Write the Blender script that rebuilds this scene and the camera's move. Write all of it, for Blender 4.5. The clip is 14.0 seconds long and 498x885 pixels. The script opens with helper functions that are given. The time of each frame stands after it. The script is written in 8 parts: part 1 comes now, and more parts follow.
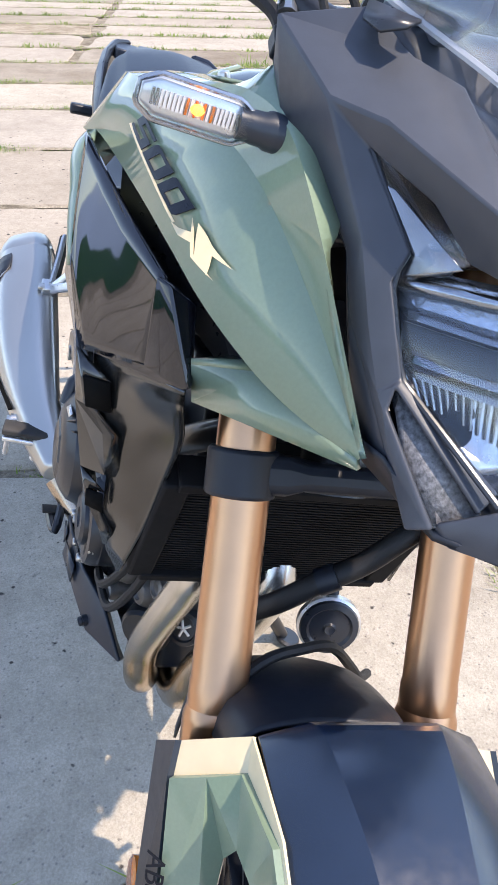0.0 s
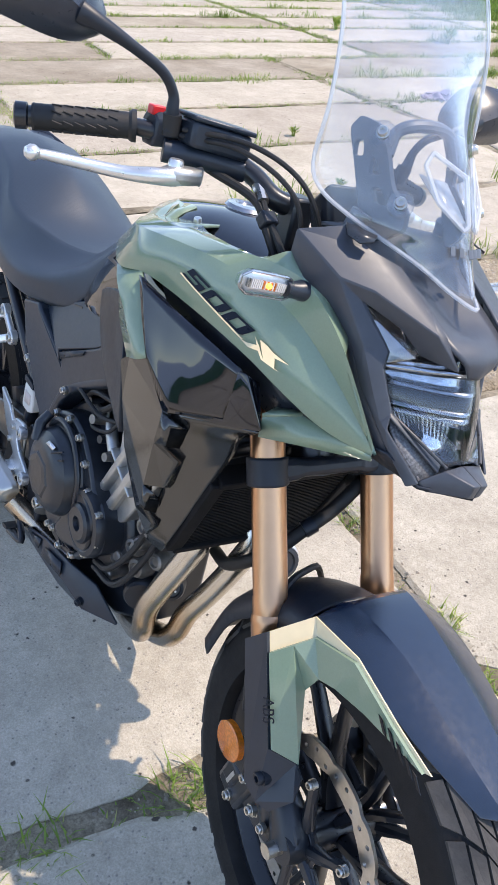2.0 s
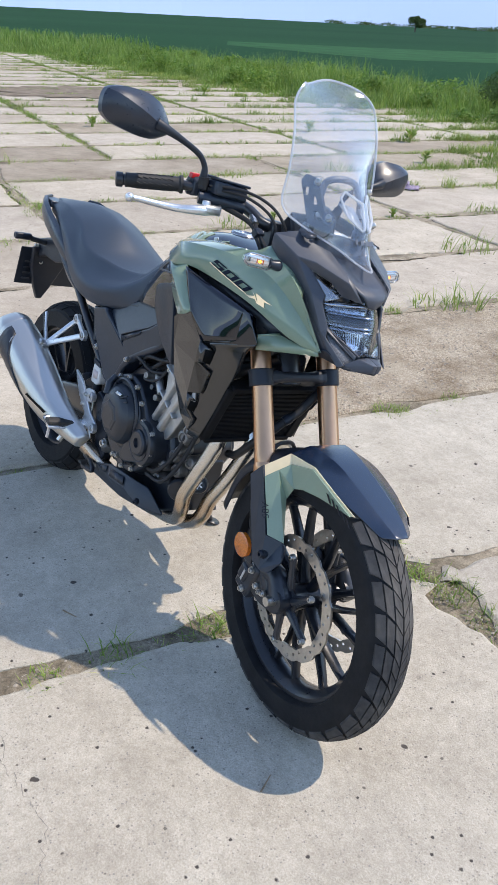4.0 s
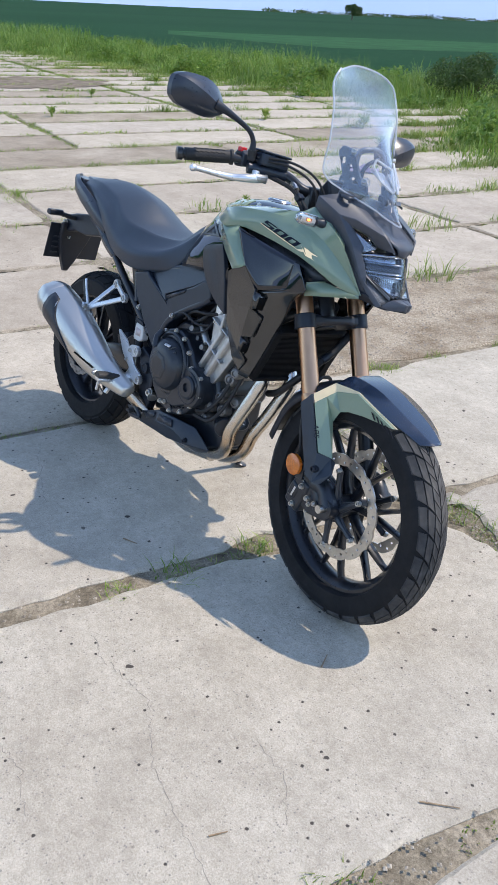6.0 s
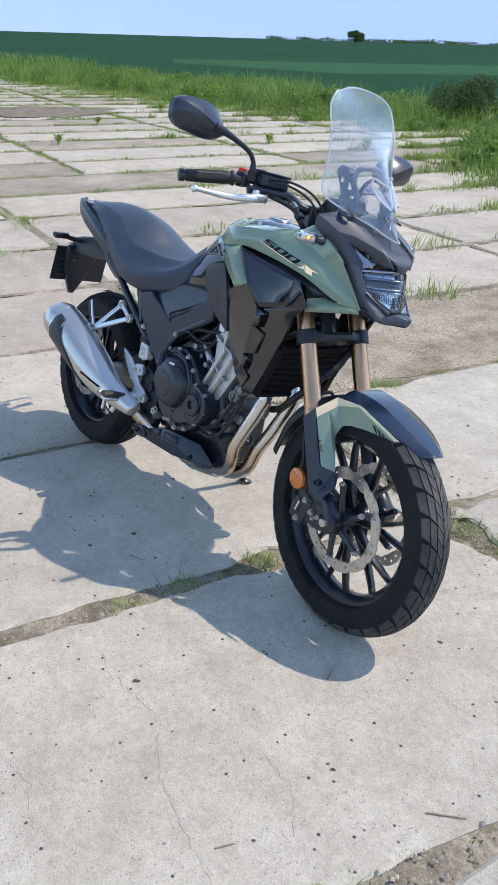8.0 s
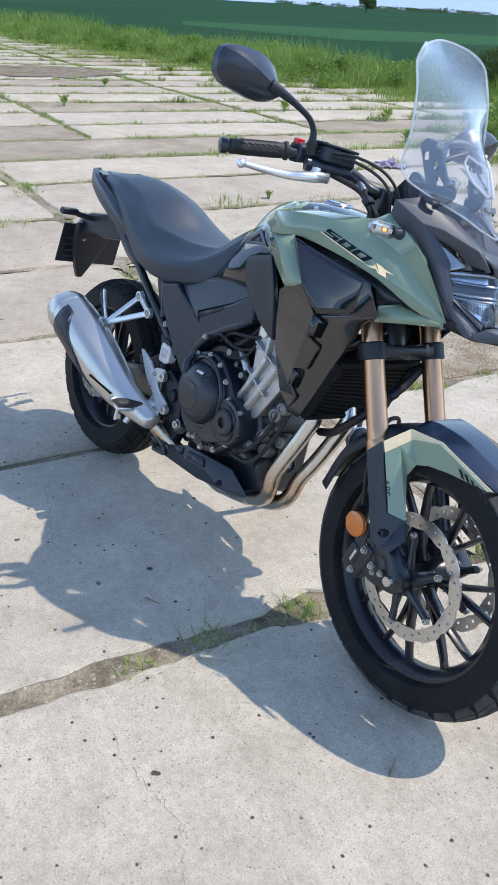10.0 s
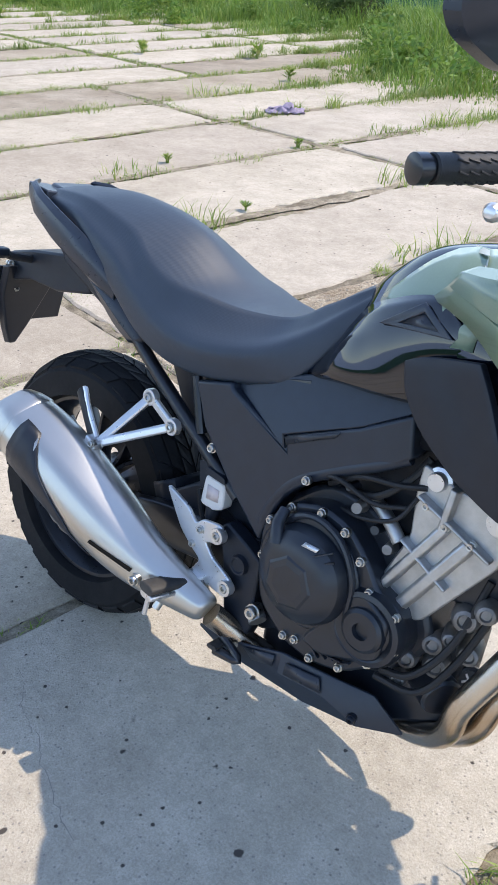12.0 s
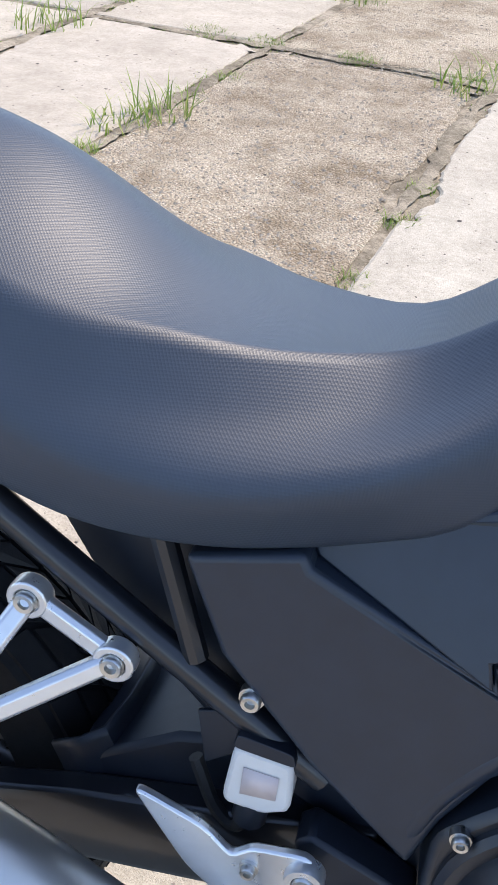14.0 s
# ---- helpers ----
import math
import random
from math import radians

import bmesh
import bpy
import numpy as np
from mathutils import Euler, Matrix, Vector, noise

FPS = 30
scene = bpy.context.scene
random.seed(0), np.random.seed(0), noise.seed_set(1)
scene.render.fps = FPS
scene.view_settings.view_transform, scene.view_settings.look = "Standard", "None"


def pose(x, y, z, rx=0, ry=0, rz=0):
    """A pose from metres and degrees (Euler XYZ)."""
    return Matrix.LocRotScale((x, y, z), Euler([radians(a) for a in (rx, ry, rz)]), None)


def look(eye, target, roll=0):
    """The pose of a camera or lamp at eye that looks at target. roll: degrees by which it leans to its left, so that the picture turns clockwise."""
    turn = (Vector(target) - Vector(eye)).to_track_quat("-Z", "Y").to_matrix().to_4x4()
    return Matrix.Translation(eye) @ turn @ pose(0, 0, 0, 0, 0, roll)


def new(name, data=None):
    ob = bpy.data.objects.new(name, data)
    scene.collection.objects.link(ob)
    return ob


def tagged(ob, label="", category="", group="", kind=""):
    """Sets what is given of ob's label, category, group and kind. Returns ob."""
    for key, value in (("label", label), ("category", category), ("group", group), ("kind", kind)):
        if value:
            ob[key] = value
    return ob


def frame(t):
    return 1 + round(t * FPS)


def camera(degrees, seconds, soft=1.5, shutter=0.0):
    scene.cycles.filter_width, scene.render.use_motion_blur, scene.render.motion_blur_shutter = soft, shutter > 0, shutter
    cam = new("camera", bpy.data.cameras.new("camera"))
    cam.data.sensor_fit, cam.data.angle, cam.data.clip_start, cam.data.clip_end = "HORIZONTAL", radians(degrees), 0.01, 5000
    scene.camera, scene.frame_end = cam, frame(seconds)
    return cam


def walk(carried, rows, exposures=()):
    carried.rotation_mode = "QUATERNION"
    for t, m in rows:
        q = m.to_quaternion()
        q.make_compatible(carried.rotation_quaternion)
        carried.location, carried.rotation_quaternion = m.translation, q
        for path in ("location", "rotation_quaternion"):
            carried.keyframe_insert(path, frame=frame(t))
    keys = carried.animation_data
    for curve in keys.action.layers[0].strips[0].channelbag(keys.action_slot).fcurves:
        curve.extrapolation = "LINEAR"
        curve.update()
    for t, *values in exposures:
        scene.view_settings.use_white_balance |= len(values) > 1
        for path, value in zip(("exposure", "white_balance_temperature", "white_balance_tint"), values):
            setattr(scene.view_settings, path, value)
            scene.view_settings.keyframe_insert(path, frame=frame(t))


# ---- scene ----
cam = camera(33.2, 14.0, soft=1.1)
PATH = [
    (0, (1.616, -0.094, 1.121), (-0.034, 0.316, 0.067), 1.7),
    (0.5, (1.485, -0.171, 1.123), (-0.106, 0.457, 0.086), -0.5),
    (1, (1.491, -0.259, 1.189), (0.022, 0.514, 0.074), 0.7),
    (1.5, (1.654, -0.424, 1.304), (0.269, 0.461, 0.165), 2.4),
    (2, (1.81, -0.508, 1.383), (0.432, 0.451, 0.296), 3.9),
    (2.2, (1.899, -0.532, 1.395), (0.502, 0.42, 0.328), 4.0),
    (4.3, (2.56, -1.09, 1.49), (1.109, -0.041, 0.599), 2.6),
    (4.5, (2.592, -1.15, 1.496), (1.146, -0.093, 0.607), 2.3),
    (5, (2.627, -1.338, 1.477), (1.21, -0.268, 0.555), 1.9),
    (5.5, (2.632, -1.409, 1.482), (1.243, -0.305, 0.558), 2.4),
    (6, (2.644, -1.417, 1.481), (1.267, -0.294, 0.562), 2.7),
    (6.5, (2.654, -1.416, 1.486), (1.267, -0.298, 0.577), 2.2),
    (7, (2.663, -1.423, 1.489), (1.264, -0.308, 0.595), 2.0),
    (7.5, (2.673, -1.426, 1.495), (1.265, -0.311, 0.615), 1.7),
    (7.7, (2.678, -1.426, 1.489), (1.266, -0.308, 0.619), 1.6),
    (9.8, (2.372, -1.305, 1.419), (1.004, -0.171, 0.5), 3.4),
    (10, (2.262, -1.246, 1.417), (0.881, -0.141, 0.484), 3.2),
    (10.5, (2.012, -1.2, 1.376), (0.66, -0.097, 0.398), 3.3),
    (11, (1.728, -1.183, 1.39), (0.478, 0.028, 0.405), 3.2),
    (11.5, (1.457, -1.071, 1.341), (0.256, 0.18, 0.344), 1.6),
    (12, (1.185, -0.91, 1.339), (0.061, 0.381, 0.305), 1.4),
    (12.5, (0.886, -0.798, 1.301), (-0.054, 0.617, 0.246), 2.2),
    (13, (0.653, -0.645, 1.229), (-0.095, 0.854, 0.137), 2.0),
    (13.5, (0.492, -0.433, 1.145), (-0.04, 1.097, -0.029), 2.7),
    (14, (0.396, -0.366, 1.088), (0.072, 1.156, -0.169), 4.3),
]
EXPOSURES = [(0, 0.66, 7450, 19), (1.5, 0.62, 7400, 18), (2, 0.48, 7350, 17), (4.5, 0.18, 6960, 14), (6.5, 0.15, 6820, 14), (7.5, 0.13, 6720, 13), (10, 0.24, 6750, 13), (11, 0.36, 6950, 15), (12.5, 0.42, 7150, 15), (13.2, 0.48, 7300, 17), (14, 0.52, 7200, 17)]
walk(cam, [(t, look(eye, target, roll)) for t, eye, target, roll in PATH], [(t, 0.9 + stops, kelvin, tint) for t, stops, kelvin, tint in EXPOSURES])

# ---- daylight ----
SUN_DX, SUN_DY = -0.357, -0.522          # how far a shadow falls for each metre of height
_sun_vec = Vector((-SUN_DX, -SUN_DY, 1.0)).normalized()
world = bpy.data.worlds.new("daylight")
scene.world = world
world.use_nodes = True
_wn = world.node_tree.nodes
_sky = _wn.new("ShaderNodeTexSky")
_sky.sky_type, _sky.sun_disc = "NISHITA", False
_sky.sun_elevation = math.asin(_sun_vec.z)
_sky.sun_rotation = math.atan2(_sun_vec.x, _sun_vec.y)
_sky.air_density, _sky.dust_density, _sky.ozone_density = 1.0, 0.1, 2.0
_wn["Background"].inputs["Strength"].default_value = 0.15
world.node_tree.links.new(_sky.outputs[0], _wn["Background"].inputs["Color"])
_lamp = bpy.data.lights.new("sun", "SUN")
_lamp.energy, _lamp.angle, _lamp.color = 1.95, radians(0.55), (1.0, 0.94, 0.84)
sun = new("sun", _lamp)
sun.matrix_world = look(_sun_vec * 30, (0, 0, 0))
scene.view_settings.exposure = 0.9

# ---- materials ----
def _nt(name):
    m = bpy.data.materials.new(name)
    m.use_nodes = True
    return m, m.node_tree.nodes, m.node_tree.links, m.node_tree.nodes["Principled BSDF"]


def _noise(n, l, scale, detail=4.0, coord="Object", rough=0.55, stretch=None):
    tc = n.new("ShaderNodeTexCoord")
    out = tc.outputs[coord]
    if stretch:
        mp = n.new("ShaderNodeMapping")
        mp.inputs["Scale"].default_value = stretch
        l.new(out, mp.inputs["Vector"])
        out = mp.outputs["Vector"]
    t = n.new("ShaderNodeTexNoise")
    t.inputs["Scale"].default_value, t.inputs["Detail"].default_value, t.inputs["Roughness"].default_value = scale, detail, rough
    l.new(out, t.inputs["Vector"])
    return t


def _ramp(n, l, src, stops):
    r = n.new("ShaderNodeValToRGB")
    e = r.color_ramp.elements
    while len(e) < len(stops):
        e.new(0.5)
    for k, (p, c) in enumerate(stops):
        e[k].position, e[k].color = p, (*c, 1) if len(c) == 3 else c
    l.new(src, r.inputs["Fac"])
    return r


def _mix(n, l, fac, a, b, mode="MIX"):
    m = n.new("ShaderNodeMix")
    m.data_type, m.blend_type = "RGBA", mode
    for sock, v in ((m.inputs[0], fac), (m.inputs[6], a), (m.inputs[7], b)):
        if hasattr(v, "is_linked"):
            l.new(v, sock)
        else:
            sock.default_value = v if not isinstance(v, tuple) else (*v, 1)
    return m.outputs[2]


def _bump(n, l, p, height, strength, dist=0.002):
    b = n.new("ShaderNodeBump")
    b.inputs["Strength"].default_value, b.inputs["Distance"].default_value = strength, dist
    l.new(height, b.inputs["Height"])
    l.new(b.outputs[0], p.inputs["Normal"])
    return b


def surface(name, col, rough=0.5, metal=0.0, var=0.12, scale=40, bump=0.0, bscale=300, coat=0.0, rvar=0.08, dust=0.0, coat_rough=0.03, spec=None):
    """A plain painted, moulded or cast surface with mottling, fine relief and a film of dust."""
    m, n, l, p = _nt(name)
    a = _noise(n, l, scale, 5)
    lo, hi = tuple(c * (1 - var) for c in col), tuple(min(1, c * (1 + var)) for c in col)
    colour = _ramp(n, l, a.outputs["Fac"], [(0.3, lo), (0.7, hi)]).outputs[0]
    if dust:
        d = _noise(n, l, 9, 8)
        f = _ramp(n, l, d.outputs["Fac"], [(0.45, (0, 0, 0)), (0.85, (dust,) * 3)]).outputs[0]
        colour = _mix(n, l, f, colour, (0.33, 0.29, 0.24))
    l.new(colour, p.inputs["Base Color"])
    rr = n.new("ShaderNodeMapRange")
    rr.inputs["To Min"].default_value, rr.inputs["To Max"].default_value = max(0.02, rough - rvar), min(1, rough + rvar)
    l.new(_noise(n, l, scale * 2.7, 3).outputs["Fac"], rr.inputs["Value"])
    l.new(rr.outputs[0], p.inputs["Roughness"])
    p.inputs["Metallic"].default_value = metal
    p.inputs["Coat Weight"].default_value, p.inputs["Coat Roughness"].default_value = coat, coat_rough
    if spec is not None:
        p.inputs["Specular IOR Level"].default_value = spec
    if bump:
        _bump(n, l, p, _noise(n, l, bscale, 2).outputs["Fac"], bump, 0.001)
    return m


M = {}
M["tyre"] = surface("tyre_rubber", (0.0075, 0.008, 0.0095), 0.68, var=0.25, bump=0.25, bscale=500, dust=0.05, spec=0.25)
M["tread"] = surface("worn_tread_rubber", (0.04, 0.04, 0.041), 0.74, var=0.3, bump=0.3, bscale=300, dust=0.3, spec=0.3)
M["satin"] = surface("satin_black_plastic", (0.016, 0.0235, 0.036), 0.35, var=0.1, bump=0.05, bscale=900, dust=0.01, spec=0.48)
M["cowl"] = surface("sheeny_dark_plastic", (0.05, 0.057, 0.072), 0.43, var=0.08, bump=0.06, bscale=1100, dust=0.0, spec=0.5)
M["fender"] = surface("blue_black_fender_plastic", (0.009, 0.018, 0.038), 0.2, var=0.1, bump=0.02, bscale=1100, spec=0.9)
M["semigloss"] = surface("semigloss_black_plastic", (0.015, 0.0155, 0.016), 0.15, var=0.08, rvar=0.03, dust=0.01, spec=0.95)
M["matt"] = surface("matt_black_plastic", (0.0115, 0.0155, 0.0235), 0.42, var=0.1, bump=0.1, bscale=900, dust=0.01, spec=0.4)
M["grey"] = surface("dark_grey_plastic", (0.0185, 0.025, 0.038), 0.3, var=0.15, bump=0.06, bscale=1000, dust=0.01, spec=0.55)
M["gloss"] = surface("gloss_black_paint", (0.004, 0.0055, 0.0105), 0.05, var=0.2, rvar=0.02, spec=0.8)
M["green"] = surface("green_pearl_paint", (0.192, 0.268, 0.186), 0.5, var=0.04, scale=400, coat=1.0, rvar=0.04, dust=0.02, spec=0.35)
M["cream"] = surface("cream_decal", (0.76, 0.62, 0.39), 0.5, var=0.05, coat=0.1, spec=0.3)
M["ink"] = surface("black_decal", (0.006, 0.008, 0.014), 0.3, var=0.05, coat=0.0, spec=0.25)
M["bronze"] = surface("bronze_anodised_tube", (0.61, 0.345, 0.2), 0.3, metal=1.0, var=0.05, scale=20, rvar=0.04)
M["silver"] = surface("satin_silver_cover", (0.54, 0.525, 0.49), 0.31, metal=0.9, var=0.02, scale=8, rvar=0.02)
M["alu"] = surface("cast_aluminium", (0.5, 0.5, 0.49), 0.42, metal=0.85, var=0.15, bump=0.3, bscale=700, dust=0.1)
M["bright"] = surface("bright_aluminium", (0.72, 0.72, 0.72), 0.3, metal=0.8, var=0.05)
M["steel"] = surface("drilled_disc_steel", (0.55, 0.53, 0.5), 0.32, metal=1.0, var=0.1, scale=80)
M["bolt"] = surface("zinc_bolt", (0.6, 0.59, 0.56), 0.3, metal=1.0, var=0.15)
M["engine"] = surface("black_engine_paint", (0.0125, 0.0165, 0.0235), 0.33, var=0.2, bump=0.1, bscale=800, dust=0.02, spec=0.58)
M["wheel"] = surface("black_wheel_paint", (0.0075, 0.0095, 0.014), 0.3, var=0.15, coat=0.15, dust=0.02)
M["frame"] = surface("black_frame_paint", (0.009, 0.0105, 0.0145), 0.33, var=0.15, coat=0.3, dust=0.03)
M["rubber"] = surface("grip_rubber", (0.012, 0.012, 0.013), 0.6, var=0.15, bump=0.3, bscale=900)
M["red"] = surface("red_switch", (0.6, 0.02, 0.025), 0.4, var=0.05)
M["white"] = surface("white_reservoir", (0.68, 0.66, 0.62), 0.35, var=0.05)
M["pink"] = surface("faded_label", (0.62, 0.52, 0.49), 0.5, var=0.08)
M["amber"] = surface("amber_reflector", (0.62, 0.155, 0.012), 0.2, var=0.25, scale=260, coat=0.8, bump=0.4, bscale=500)
M["chrome"] = surface("reflector_chrome", (0.5, 0.52, 0.56), 0.16, metal=1.0, var=0.15)
M["ribbed"] = surface("ribbed_reflector_chrome", (0.62, 0.65, 0.7), 0.22, metal=0.9, var=0.25, scale=60, bump=0.6, bscale=260)
M["lampblack"] = surface("lamp_inner_black", (0.03, 0.034, 0.042), 0.3, var=0.2)
M["stripe"] = surface("pale_grey_decal", (0.46, 0.48, 0.4), 0.35, var=0.05, coat=0.5)
# near-black that paints the shade inside openings
M["void"] = surface("painted_hole_shade", (0.004, 0.0045, 0.005), 0.85, var=0.1, spec=0.1)
M["earth"] = surface("dark_damp_earth", (0.19, 0.155, 0.115), 0.95, var=0.35, scale=5, bump=0.5, bscale=60, spec=0.1)
M["dotted"] = surface("dotted_grey_mesh_panel", (0.16, 0.16, 0.165), 0.4, var=0.6, scale=330, bump=0.5, bscale=420)
M["bowl"] = surface("lamp_bowl_chrome", (0.72, 0.75, 0.8), 0.25, metal=0.85, var=0.4, scale=45)
M["prism"] = surface("clear_ribbed_plastic", (0.74, 0.7, 0.66), 0.25, var=0.08, coat=0.5)
M["lampgrey"] = surface("lamp_grey_metal", (0.34, 0.35, 0.37), 0.2, metal=0.9, var=0.15)
M["bracket"] = surface("grey_bracket", (0.1, 0.115, 0.14), 0.4, var=0.1)
M["radiator"] = surface("radiator_fins", (0.009, 0.009, 0.01), 0.75, var=0.2, spec=0.2)
M["worn"] = surface("worn_footpeg_rubber", (0.02, 0.02, 0.02), 0.65, var=0.3, dust=0.25)
M["grime"] = surface("grimy_engine_metal", (0.22, 0.21, 0.2), 0.5, metal=0.7, var=0.3, bump=0.3, bscale=300, dust=0.25)


def clear(name, tint, rough, ior=1.46, thin=True, gloss=0.05, haze=0.0):
    m, n, l, p = _nt(name)
    p.inputs["Base Color"].default_value = (*tint, 1)
    p.inputs["Transmission Weight"].default_value = 1.0
    p.inputs["Roughness"].default_value = rough
    p.inputs["IOR"].default_value = ior
    if thin:
        t = n.new("ShaderNodeBsdfTransparent")
        t.inputs[0].default_value = (*tint, 1)
        g = n.new("ShaderNodeBsdfGlossy")
        g.inputs["Roughness"].default_value = rough
        lw = n.new("ShaderNodeLayerWeight")
        lw.inputs["Blend"].default_value = 0.5
        pw = n.new("ShaderNodeMath")
        pw.operation = "POWER"
        pw.inputs[1].default_value = 3.0
        fr = n.new("ShaderNodeMath")
        fr.operation = "MULTIPLY_ADD"
        fr.inputs[1].default_value, fr.inputs[2].default_value = 0.75, gloss
        l.new(lw.outputs["Facing"], pw.inputs[0]), l.new(pw.outputs[0], fr.inputs[0])
        mx = n.new("ShaderNodeMixShader")
        l.new(fr.outputs[0], mx.inputs[0]), l.new(t.outputs[0], mx.inputs[1]), l.new(g.outputs[0], mx.inputs[2])
        # even pale share: frosting on frosted parts, painted sky reflection on the screen
        veil = n.new("ShaderNodeBsdfDiffuse")
        veil.inputs[0].default_value = (0.8, 0.82, 0.85, 1)
        fm = n.new("ShaderNodeMixShader")
        fm.inputs[0].default_value = haze
        l.new(mx.outputs[0], fm.inputs[1]), l.new(veil.outputs[0], fm.inputs[2])
        l.new(fm.outputs[0], n["Material Output"].inputs["Surface"])
    return m


# haze here paints a faint sky reflection over the whole screen
M["screen"] = clear("clear_acrylic", (0.95, 0.965, 0.98), 0.04, gloss=0.1, haze=0.035)
M["frost"] = clear("frosted_acrylic", (0.9, 0.93, 0.96), 0.2, gloss=0.1, haze=0.34)
M["lens"] = clear("clear_lens", (0.93, 0.95, 0.97), 0.03)


def _seat_material():
    m, n, l, p = _nt("dotted_seat_vinyl")
    a = _noise(n, l, 14, 5)
    l.new(_ramp(n, l, a.outputs["Fac"], [(0.3, (0.0195, 0.031, 0.048)), (0.75, (0.024, 0.0375, 0.057))]).outputs[0], p.inputs["Base Color"])
    p.inputs["Roughness"].default_value = 0.48
    p.inputs["Specular IOR Level"].default_value = 0.6
    tc = n.new("ShaderNodeTexCoord")
    mp = n.new("ShaderNodeMapping")
    mp.inputs["Rotation"].default_value = (0, 0, radians(45))
    l.new(tc.outputs["Object"], mp.inputs["Vector"])
    v = n.new("ShaderNodeTexVoronoi")
    v.inputs["Scale"].default_value, v.inputs["Randomness"].default_value = 520, 0.0
    l.new(mp.outputs[0], v.inputs["Vector"])
    _bump(n, l, p, v.outputs["Distance"], 0.24, 0.0008)
    return m


M["seat"] = _seat_material()


def _header_material():
    m, n, l, p = _nt("heat_tinted_steel")
    tc = n.new("ShaderNodeTexCoord")
    sp = n.new("ShaderNodeSeparateXYZ")
    l.new(tc.outputs["Object"], sp.inputs[0])
    w = _noise(n, l, 22, 4)
    ad = n.new("ShaderNodeMath")
    ad.operation = "MULTIPLY_ADD"
    ad.inputs[1].default_value = 0.12
    l.new(w.outputs["Fac"], ad.inputs[0]), l.new(sp.outputs["Z"], ad.inputs[2])
    l.new(_ramp(n, l, ad.outputs[0], [(0.0, (0.46, 0.44, 0.4)), (0.26, (0.54, 0.51, 0.47)), (0.36, (0.5, 0.38, 0.27)), (0.45, (0.62, 0.57, 0.5)), (0.56, (0.66, 0.64, 0.6))]).outputs[0], p.inputs["Base Color"])
    p.inputs["Metallic"].default_value, p.inputs["Roughness"].default_value = 1.0, 0.27
    _bump(n, l, p, _noise(n, l, 160, 3).outputs["Fac"], 0.1, 0.001)
    return m


M["header"] = _header_material()


def _glow(name, col, strength):
    m, n, l, p = _nt(name)
    p.inputs["Base Color"].default_value = (*col, 1)
    p.inputs["Emission Color"].default_value = (*col, 1)
    p.inputs["Emission Strength"].default_value = strength
    return m


M["bulb"] = _glow("lit_amber_bulb", (1.0, 0.36, 0.05), 1.6)


